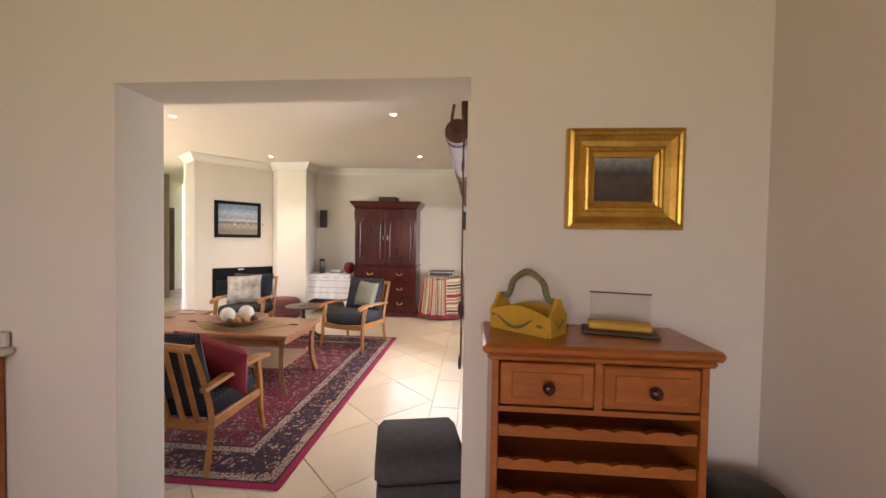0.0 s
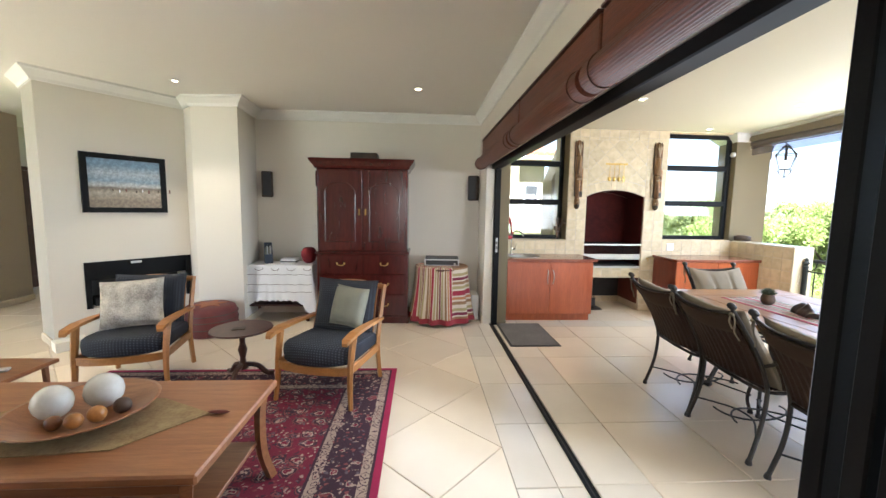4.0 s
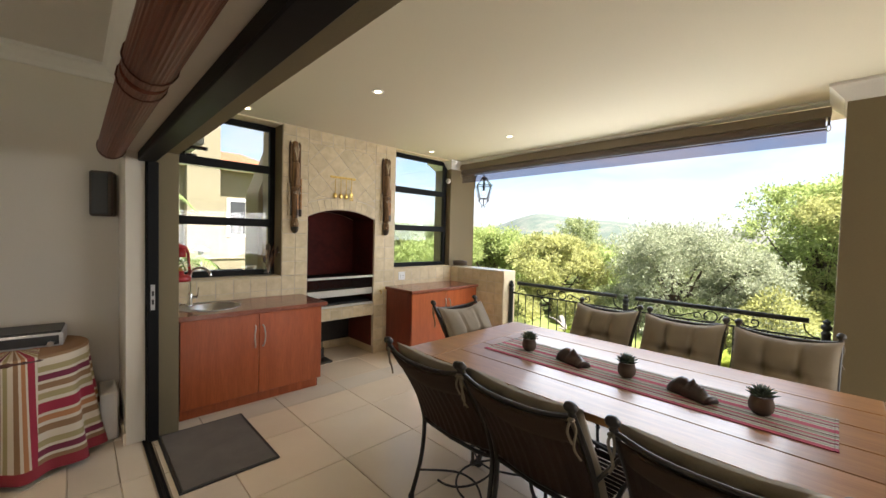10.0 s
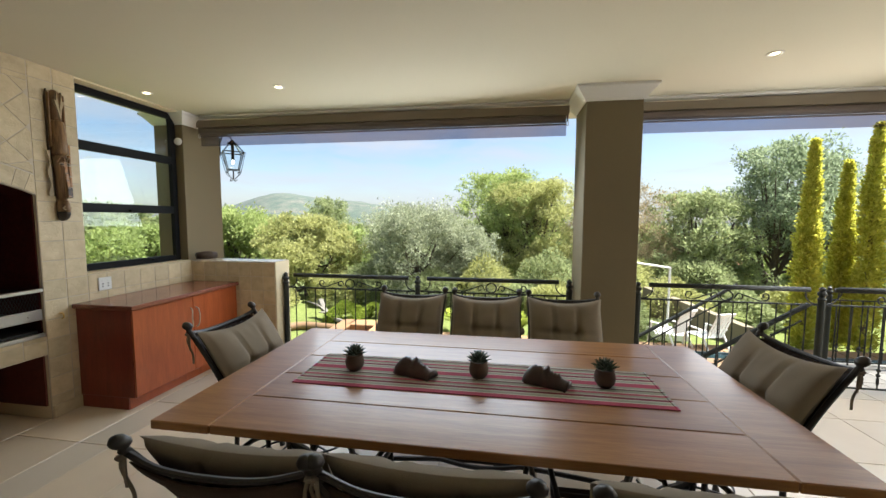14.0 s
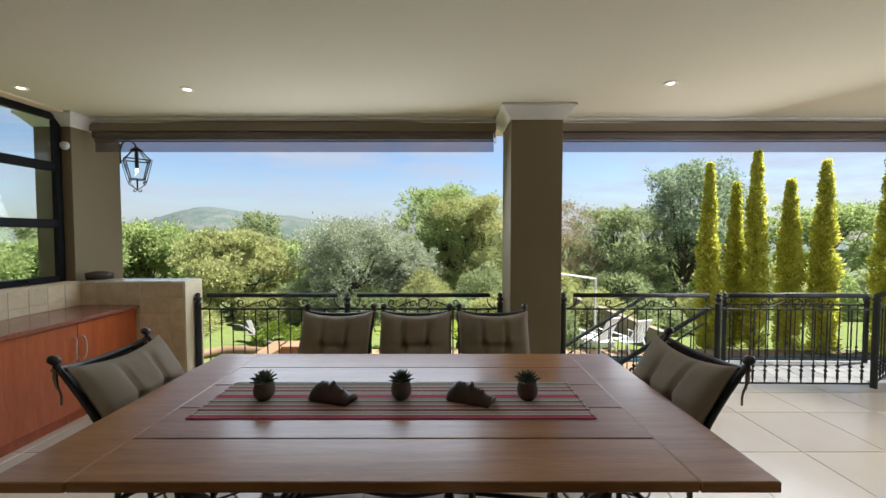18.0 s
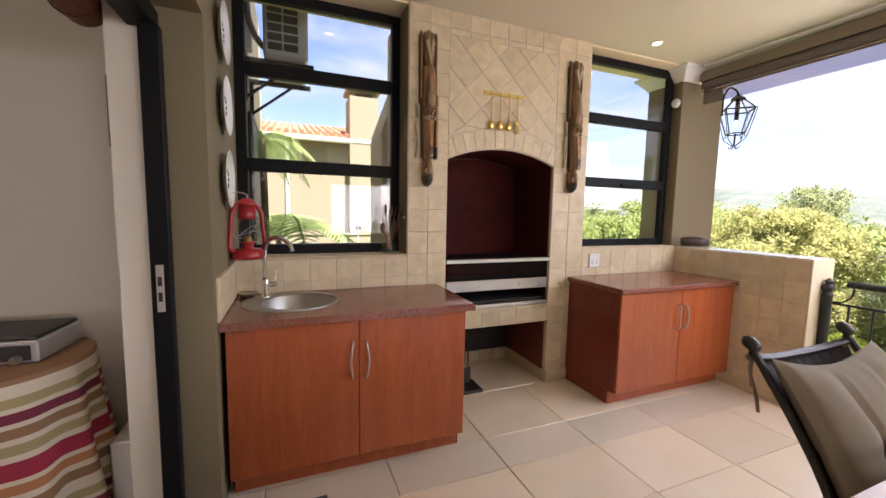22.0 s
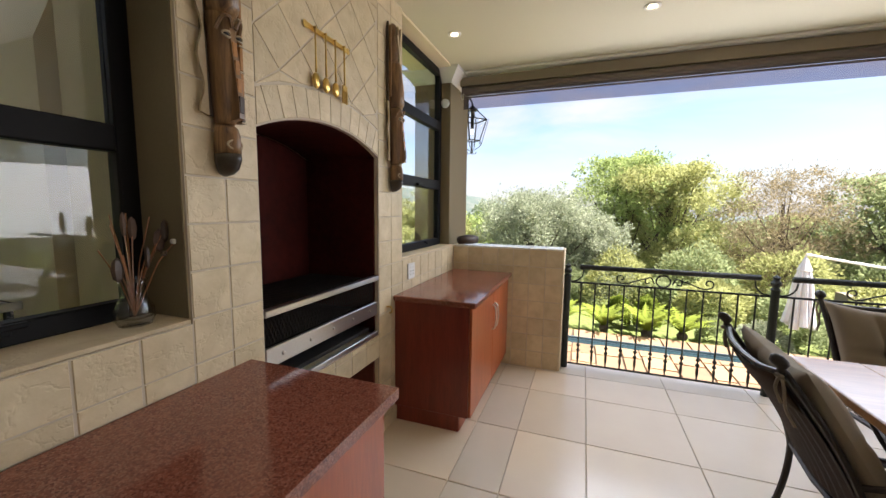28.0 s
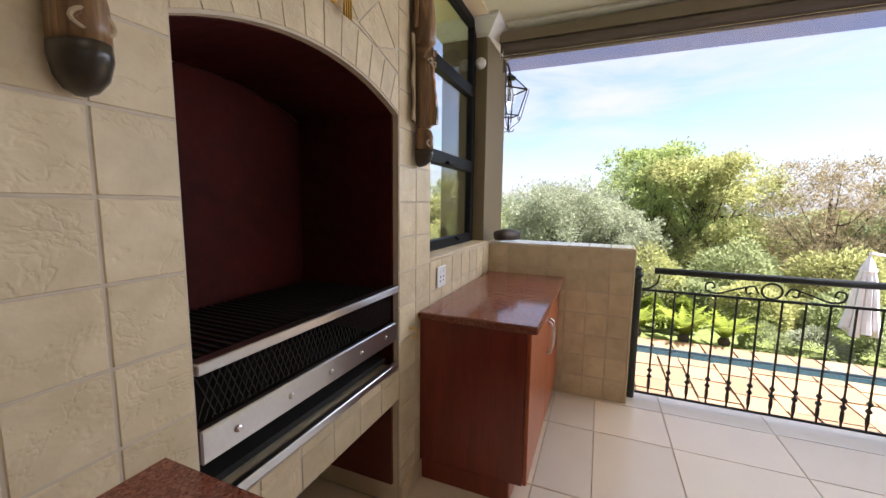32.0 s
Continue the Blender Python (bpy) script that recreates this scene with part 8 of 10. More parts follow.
cv = part("canvas", box(B(), -pw / 2 + 0.05, pw / 2 - 0.05, -0.006, 0.006, -ph / 2 + 0.05, ph / 2 - 0.05), SEASCAPE, pic, "painted sea and pale shore under a blue sky")
mid = fp(pcx, -0.014)
cv.matrix_basis = pose(mid[0], mid[1], pcz, 0, 0, math.degrees(math.atan2(fw.y, fw.x)))

# glazed display cabinet, heater and pots in the hall
chn = thing("display_cabinet", "dark wooden cabinet with tall mirrored doors in the hall", "cabinet", -8.27, 7.2, 0)
chn.scale = (0.79, 1.0, 1.0)
part("body", box(B(), -0.85, 0.85, -0.02, 0.22, 0.0, 1.83, 0.006), DARKWOOD, chn)
part("cornice", box(B(), -0.92, 0.92, -0.24, 0.22, 1.83, 1.92, 0.02), DARKWOOD, chn)
part("side", box(box(B(), -0.85, -0.81, -0.20, -0.021, 0, 1.829), 0.81, 0.85, -0.20, -0.021, 0, 1.829), DARKWOOD, chn)
part("base", box(B(), -0.80, 0.80, -0.20, -0.021, 0, 0.42, 0.004), DARKWOOD, chn)
for k in range(4):
    a = -0.80 + k * 0.4
    d = part("door", box(box(box(box(B(), a, a + 0.055, -0.22, -0.201, 0.43, 1.82), a + 0.345, a + 0.399, -0.22, -0.201, 0.43, 1.82), a + 0.055, a + 0.345, -0.22, -0.201, 0.43, 0.5), a + 0.055, a + 0.345, -0.22, -0.201, 1.74, 1.82), TAN, chn, "pale framed mirror door")
    part("pane", box(B(), a + 0.055, a + 0.345, -0.212, -0.208, 0.5, 1.74), MIRROR, d, "mirror panel")
for x in (-0.55, 0.6):
    single("clay_pot", lathe(B(), ((0.001, 0), (0.06, 0), (0.075, 0.05), (0.07, 0.12), (0.085, 0.2), (0.06, 0.2), (0.001, 0.18)), n=16), POTCLAY, "dark clay pot standing on the display cabinet", "pot", "pots on the cabinet", at=pose(-8.2 + x, 7.15, 1.92))
ht = thing("gas_heater", "black cabinet gas heater against the hall wall", "heater", -7.29, 6.80, 0)
part("case", box(B(), -0.17, 0.17, -0.16, 0.12, 0.03, 0.72, 0.02), BLACKPLASTIC, ht)
part("grille", box(B(), -0.13, 0.13, -0.175, -0.161, 0.38, 0.62, 0.006), SILVER, ht)
for k in range(5):
    part("bar", box(B(), -0.13, 0.13, -0.182, -0.1755, 0.40 + k * 0.045, 0.412 + k * 0.045), STEEL, ht)
part("castor", box(box(B(), -0.16, -0.12, -0.1, -0.06, 0, 0.03), 0.12, 0.16, -0.1, -0.06, 0, 0.03), BLACKPLASTIC, ht)

# ---- dining room, seen at the start ----
ott = thing("footstool", "square dark grey quilted footstool", "footstool", -0.165, 1.70, 0, 12)
part("cushion", box(B(), -0.215, 0.215, -0.215, 0.215, 0.28, 0.42, 0.035), GREYCLOTH, ott, "", True)
part("base", box(B(), -0.205, 0.205, -0.205, 0.205, 0.06, 0.28, 0.01), GREYCLOTH, ott)
for sx in (-1, 1):
    for sy in (-1, 1):
        part("foot", rod(B(), (sx * 0.17, sy * 0.17, 0), (sx * 0.17, sy * 0.17, 0.06), 0.016, 0.022), DARKWOOD, ott)
CHX0, CHX1, CHY0, CHZ = 0.16, 0.80, 0.955, 1.085
ch = thing("wine_rack_chest", "orange pine chest with two drawers over wine rack shelves", "chest", 0, 0, 0)
part("top_board", box(B(), CHX0 - 0.03, CHX1 + 0.03, CHY0 - 0.03, 1.255, CHZ, CHZ + 0.03, 0.010), PINE, ch)
part("top_moulding", box(B(), CHX0 - 0.015, CHX1 + 0.015, CHY0 - 0.015, 1.255, CHZ - 0.022, CHZ - 0.0005, 0.008), PINE, ch)
for x in (CHX0, CHX1 - 0.022):
    part("side_panel", box(B(), x, x + 0.022, CHY0, 1.255, 0, CHZ - 0.023, 0.003), PINE, ch)
part("back_panel", box(B(), CHX0 + 0.022, CHX1 - 0.022, 1.24, 1.255, 0.02, CHZ - 0.023), PINE, ch)
part("divider", box(B(), CHX0 + 0.022, CHX1 - 0.022, CHY0 + 0.005, 1.239, 0.900, 0.916), PINE, ch)
part("plinth", box(B(), CHX0 + 0.022, CHX1 - 0.022, CHY0 + 0.01, CHY0 + 0.03, 0.0, 0.08, 0.003), PINE, ch)
midx = (CHX0 + CHX1) / 2
for a, b in ((CHX0 + 0.026, midx - 0.012), (midx + 0.012, CHX1 - 0.026)):
    d = part("drawer", box(B(), a, b, CHY0 - 0.004, CHY0 + 0.016, 0.925, CHZ - 0.030, 0.005), PINE, ch)
    part("drawer_panel", box(B(), a + 0.035, b - 0.035, CHY0 - 0.009, CHY0 - 0.0045, 0.950, CHZ - 0.055, 0.003), PINE, d)
    part("knob", lathe(B(), ((0.008, 0), (0.008, 0.012), (0.019, 0.022), (0.017, 0.032), (0.001, 0.036)), n=14), MAHOG, d, "turned dark knob", True).matrix_basis = pose((a + b) / 2, CHY0 - 0.009, 0.990, 90)
part("mid_stile", box(B(), midx - 0.011, midx + 0.011, CHY0 - 0.001, CHY0 + 0.02, 0.9165, CHZ - 0.023), PINE, ch)
for k in range(6):
    z = 0.855 - k * 0.105
    for y in (CHY0 + 0.012, 1.20):
        pts = [(CHX0 + 0.024, z - 0.035)]
        n = 48
        pts.append((CHX1 - 0.024, z - 0.035))
        for i in range(n, -1, -1):
            f = i / n
            pts.append((CHX0 + 0.024 + f * (CHX1 - CHX0 - 0.048), z - 0.016 * max(0.0, math.cos((f * 6 - 0.5) * 2 * math.pi) - 0.45)))
        part("rack_rail", prism(B(), pts, y, y + 0.018, "y"), PINE, ch, "scalloped bottle rail")
    part("rack_shelf", box(B(), CHX0 + 0.022, CHX1 - 0.022, CHY0 + 0.03, 1.20, z - 0.045, z - 0.0355), PINE, ch)
bag = thing("basket", "yellow painted wooden carrier with a green arched handle", "basket", 0.288, 1.128, CHZ + 0.031, -39)
for sd in (-1, 1):
    pts = [(-0.108, 0), (0.108, 0), (0.112, 0.066)] + [(0.112 - 0.224 * k / 12, 0.066 + 0.026 * math.sin(math.pi * k / 12)) for k in range(1, 12)] + [(-0.112, 0.066)]
    part("side_board", prism(B(), pts, sd * 0.055 - 0.005, sd * 0.055 + 0.005, "y"), YELLOW, bag)
    bm = B()
    tube(bm, [Vector((-0.085 + 0.14 * k / 12, sd * 0.0605, 0.052 - 0.034 * math.sin(math.pi * k / 12))) for k in range(13)], 0.004, 5, radii=[0.002 + 0.004 * math.sin(math.pi * k / 12) for k in range(13)])
    ball(bm, (0.082, sd * 0.0605, 0.034), 0.014, 0.002, 0.006, 8)
    ball(bm, (-0.100, sd * 0.0605, 0.050), 0.008, 0.002, 0.005, 8)
    part("painted_leaf", bm, GREENPAINT, bag, "painted green garland")
    part("end_board", prism(B(), [(-0.052, 0.0), (0.052, 0.0), (0.058, 0.066), (0.034, 0.088), (0.012, 0.122), (-0.012, 0.122), (-0.034, 0.088), (-0.058, 0.066)], sd * 0.113 - 0.006, sd * 0.113 + 0.006, "x"), YELLOW, bag)
    part("painted_leaf", tube(B(), [(sd * 0.1195, -0.022, 0.050), (sd * 0.1195, -0.004, 0.026), (sd * 0.1195, 0.028, 0.048)], 0.0045, 5), GREENPAINT, bag, "painted green sprig")
part("floor_board", box(B(), -0.105, 0.105, -0.048, 0.048, 0.0, 0.008), YELLOW, bag)
part("handle", tube(B(), curve_pts([(-0.105, 0, 0.112), (-0.082, 0, 0.114), (-0.070, 0, 0.135), (-0.056, 0, 0.172), (0, 0, 0.205), (0.056, 0, 0.172), (0.070, 0, 0.135), (0.082, 0, 0.114), (0.105, 0, 0.112)], 4), 0.011, 8), GREENPAINT, bag, "speckled green arched handle", True)
frm = thing("glass_holder", "yellow and black table holder with a clear glass upright", "holder", 0.60, 1.13, CHZ + 0.031, -14)
part("tray", box(B(), -0.12, 0.12, -0.055, 0.055, 0, 0.012, 0.004), CHARRED, frm)
part("base_block", box(B(), -0.10, 0.10, -0.03, 0.03, 0.012, 0.04, 0.006), YELLOW, frm)
part("upright", box(B(), -0.095, 0.095, -0.003, 0.003, 0.04, 0.135), CLEARGLASS, frm)
part("top_strip", box(B(), -0.097, 0.097, -0.004, 0.004, 0.135, 0.14), DARKWOOD, frm)
gp = thing("framed_picture", "small dark landscape in a broad stepped gilt frame", "painting", 0.642, 1.259, 1.66)
GILT = ((0.0, 0.0), (0.0, 0.034), (0.006, 0.046), (0.018, 0.050), (0.026, 0.046), (0.029, 0.038), (0.046, 0.026), (0.064, 0.023), (0.068, 0.031), (0.076, 0.033), (0.082, 0.029), (0.084, 0.020), (0.094, 0.017), (0.097, 0.021), (0.102, 0.020), (0.106, 0.010), (0.106, 0.0))
fw2, fh2 = 0.207, 0.184
for turn, half, other in ((0, fw2, fh2), (90, fh2, fw2), (180, fw2, fh2), (270, fh2, fw2)):
    bm = B()
    skin(bm, [[Vector((e * (half - i), -d, other - i)) for i, d in GILT] for e in (-1, 1)])
    part("frame_rail", bm, GOLD, gp).matrix_basis = pose(0, 0, 0, 0, turn)
part("canvas", box(B(), -0.102, 0.102, -0.012, -0.002, -0.079, 0.079), LANDSCAPE, gp, "dark painted hills under a grey sky")
single("black_bag", pillow(B(), 0.3, 0.22, 0.2, None, (), 0, 10), BLACKPLASTIC, "black soft bag slumped on the floor by the wall", "bag", at=pose(0.99, 1.08, 0.55, 90), smooth=True)
single("bag_stand", box(B(), -0.14, 0.14, -0.14, 0.14, 0, 0.45, 0.01), DARKWOOD, "low dark stand by the wall", "stand", at=pose(1.0, 1.10, 0))

# built-in dresser with glazed shelves
dr = thing("dresser", "cherry wood dresser with glazed upper doors and cream worktop", "cabinet", 0, 0, 0)
part("base", box(B(), -2.68, -1.93, -1.4, 1.24, 0.0, 0.905, 0.004), PINE, dr)
for k in range(5):
    d = part("door", box(B(), -1.929, -1.911, 1.225 - 0.5 * (k + 1), 1.22 - 0.5 * k, 0.10, 0.89, 0.004), PINE, dr)
part("corner_post", box(B(), -1.9285, -1.905, 1.228, 1.253, 0, 0.905, 0.003), PINE, dr)
part("worktop", box(B(), -2.69, -1.85, -1.4, 1.252, 0.906, 0.936, 0.006), CERAMIC, dr, "cream worktop")
part("upstand", box(B(), -2.2, -1.875, 1.23, 1.255, 0.937, 1.0, 0.004), CERAMIC, dr)
XF = -2.04
part("hutch_drawer", box(B(), -2.6, XF, -1.35, 1.245, 0.955, 1.12, 0.004), PINE, dr)
part("bar_handle", tube(B(), curve_pts([(XF + 0.001, 0.62, 1.04), (XF + 0.035, 0.66, 1.045), (XF + 0.04, 0.78, 1.045), (XF + 0.035, 0.90, 1.045), (XF + 0.001, 0.94, 1.04)], 4), 0.006, 6), STEEL, dr)
for z in (1.12, 2.55):
    part("hutch_rail", box(B(), -2.6, XF, -1.35, 1.245, z, z + 0.045, 0.004), PINE, dr)
part("hutch_back", box(B(), -2.68, -2.66, -1.35, 1.245, 0.94, 2.6), CABBACK, dr)
part("hutch_side", box(B(), -2.6, XF, 1.22, 1.245, 1.166, 2.549, 0.003), PINE, dr)
for k in range(3):
    y1 = 1.219 - k * 0.62
    d = part("glazed_door", box(box(box(box(B(), XF - 0.02, XF, y1 - 0.05, y1, 1.168, 2.548, 0.004), XF - 0.02, XF, y1 - 0.615, y1 - 0.565, 1.168, 2.548, 0.004), XF - 0.02, XF, y1 - 0.565, y1 - 0.05, 1.168, 1.24, 0.004), XF - 0.02, XF, y1 - 0.565, y1 - 0.05, 2.47, 2.548, 0.004), PINE, dr)
    part("pane", box(B(), XF - 0.012, XF - 0.008, y1 - 0.565, y1 - 0.05, 1.24, 2.47), DARKGLASS, d)
for z in (1.52, 1.86, 2.18):
    part("glass_shelf", box(B(), -2.6, XF - 0.03, -1.3, 1.16, z, z + 0.008), SHELFGLASS, dr)
rg4 = random.Random(2)
tum = [(0.024, 0), (0.03, 0.002), (0.034, 0.09), (0.032, 0.09), (0.026, 0.008), (0.001, 0.006)]
stm = [(0.03, 0), (0.004, 0.006), (0.004, 0.08), (0.035, 0.13), (0.045, 0.17), (0.043, 0.17), (0.03, 0.13), (0.001, 0.09)]
tm, sm = mesh_of("tumbler", lathe(B(), tum, n=14), GLASSWARE, True), mesh_of("wine_glass", lathe(B(), stm, n=14), GLASSWARE, True)
for z, me, nm in ((1.166, tm, "tumbler"), (1.529, tm, "tumbler"), (1.869, sm, "wine_glass"), (2.189, sm, "wine_glass")):
    for k in range(9):
        g = new(nm, me)
        g.matrix_world = pose(-2.26 + rg4.uniform(-0.10, 0.10), 1.13 - k * 0.115 + rg4.uniform(-0.02, 0.02), z)
        tagged(g, "clear drinking glass on a dresser shelf" if nm == "tumbler" else "stemmed wine glass on a dresser shelf", "glass", "glasses in the dresser")


# ---- garden, pool deck, neighbours and hills ----
DECK, LAWN, YARD = -1.20, -1.30, -1.30
# the garden is drawn on a plan at 1 : 1.4 and lies a storey below the veranda
PLAN = Matrix.Translation((0.5, 4.6, 1.45)) @ Matrix.Scale(1.4, 4) @ Matrix.Translation((-0.5, -4.6, -1.45))
TERRACE = (PLAN @ Vector((0, 0, DECK))).z
indoors = set(bpy.data.objects)


def lay_out(before):
    """Brings what was drawn on the garden plan to its true size and level."""
    for ob in set(bpy.data.objects) - before:
        if ob.parent is None:
            ob.matrix_basis = PLAN @ ob.matrix_basis



def ground_z(x, y):
    """Lawn by the house, falling to the valley, with a long hill on the far side."""
    d = math.hypot(x - 2, y - 3)
    z = LAWN - 0.08
    if d > 22:
        z -= 34 * (1 - math.exp(-(d - 22) / 130)) + (d - 22) * 0.006
    if d > 350:
        a = math.degrees(math.atan2(y - 3, x - 2))
        w = min(1.0, (d - 350) / 650)
        w = w * w * (3 - 2 * w)
        h = 82 * math.exp(-((a - 32.5) / 6.5) ** 2) + 62 * math.exp(-((a - 23) / 6.5) ** 2) + 45 * math.exp(-((a - 14) / 8) ** 2) + 35 * math.exp(-((a - 49) / 12) ** 2) + 35 * math.exp(-((a - 75) / 16) ** 2) + 24 * math.exp(-((a + 26) / 8) ** 2) + 20 * math.exp(-((a + 42) / 9) ** 2) + 10
        rough = noise.fractal(Vector((x * 0.0035, y * 0.0035, 2.0)), 0.9, 2.1, 5) * 16
        z += w * (h + rough)
    return z


bm = B()
rs = [0.5, 6, 12, 18, 24, 32, 42, 56, 75, 100, 135, 180, 240, 320, 400, 480, 560, 640, 720, 800, 880, 960, 1050, 1150, 1300, 1600, 2200, 3600]
na = 240
rings = []
for r in rs:
    rings.append([Vector((2 + r * math.cos(2 * math.pi * i / na), 3 + r * math.sin(2 * math.pi * i / na), ground_z(2 + r * math.cos(2 * math.pi * i / na), 3 + r * math.sin(2 * math.pi * i / na)))) for i in range(na)])
skin(bm, rings, False)


def ground_material():
    m, nt, p = shader("ground_cover")
    v = coords(nt)
    n1, n2, n3 = noise_of(nt, v, 0.035, 5, 0.62), noise_of(nt, v, 0.4, 5, 0.7), noise_of(nt, v, 14, 4)
    far = ramp(nt, n1, ((0.32, (0.055, 0.08, 0.045)), (0.5, (0.09, 0.105, 0.065)), (0.66, (0.155, 0.14, 0.10))))
    spots = ramp(nt, n2, ((0.42, 0.55), (0.6, 1.1)))
    mm = nod(nt, "ShaderNodeMix", data_type="RGBA", blend_type="MULTIPLY")
    mm.inputs[0].default_value = 1
    nt.links.new(far, mm.inputs[6])
    nt.links.new(spots, mm.inputs[7])
    ln = nod(nt, "ShaderNodeVectorMath", operation="LENGTH")
    nt.links.new(v, ln.inputs[0])
    lawn = ramp(nt, n3, ((0.3, (0.095, 0.125, 0.035)), (0.7, (0.165, 0.19, 0.06))))
    near = nod(nt, "ShaderNodeMapRange", {"From Min": 16.0, "From Max": 26.0})
    nt.links.new(ln.outputs["Value"], near.inputs["Value"])
    col = rgbmix(nt, near.outputs[0], lawn, mm.outputs[2])
    # distance haze is painted in: blue-grey mixed into the base colour
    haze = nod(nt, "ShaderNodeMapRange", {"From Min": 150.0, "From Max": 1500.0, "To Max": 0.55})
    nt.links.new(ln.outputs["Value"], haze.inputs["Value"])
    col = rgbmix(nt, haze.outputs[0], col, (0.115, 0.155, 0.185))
    nt.links.new(col, p.inputs["Base Color"])
    p.inputs["Roughness"].default_value = 0.95
    p.inputs["Specular IOR Level"].default_value = 0.1
    bump(nt, p, n3, 0.5, 0.03)
    return m


setting("ground", bm, ground_material(), "lawn falling to a wooded valley and hills with haze in their colour", True)


def leaf_mesh(name, pts, dirs, size, material, aspect=0.5, seed=1, droop=0.0):
    """Many folded leaves in one mesh, at points with rough outward directions."""
    rng = np.random.RandomState(seed)
    n = len(pts)
    d = dirs + rng.normal(0, 0.55, (n, 3))
    d[:, 2] -= droop
    d /= np.linalg.norm(d, axis=1)[:, None]
    s = np.cross(d, rng.normal(0, 1, (n, 3)))
    s /= np.linalg.norm(s, axis=1)[:, None] + 1e-9
    up = np.cross(s, d)
    L = (size * rng.uniform(0.6, 1.3, n))[:, None]
    W = L * aspect
    base = pts
    v = np.empty((n, 4, 3))
    v[:, 0] = base
    v[:, 1] = base + d * L * 0.5 + s * W * 0.5 + up * W * 0.15
    v[:, 2] = base + d * L
    v[:, 3] = base + d * L * 0.5 - s * W * 0.5 + up * W * 0.15
    me = bpy.data.meshes.new(name)
    me.vertices.add(n * 4)
    me.vertices.foreach_set("co", v.reshape(-1))
    me.loops.add(n * 4)
    me.loops.foreach_set("vertex_index", np.arange(n * 4, dtype=np.int32))
    me.polygons.add(n)
    me.polygons.foreach_set("loop_start", np.arange(0, n * 4, 4, dtype=np.int32))
    me.update(calc_edges=True)
    me.materials.append(material)
    return me


def crown_points(clumps, n, seed):
    """Points near the skins of overlapping clumps, denser outside, with their outward ways."""
    rng = np.random.RandomState(seed)
    vol = np.array([c[3] ** 2 for c in clumps])
    pick = rng.choice(len(clumps), n, p=vol / vol.sum())
    c = np.array(clumps)[pick]
    d = rng.normal(0, 1, (n, 3))
    d /= np.linalg.norm(d, axis=1)[:, None]
    r = c[:, 3] * rng.uniform(0.30, 1.15, n) ** 0.6
    loose = rng.uniform(0, 1, n) < 0.16
    r = np.where(loose, r * rng.uniform(1.1, 1.9, n), r)
    p = c[:, :3] + d * r[:, None] * np.array([1, 1, 0.8])
    return p, d + np.array([0, 0, 0.25])


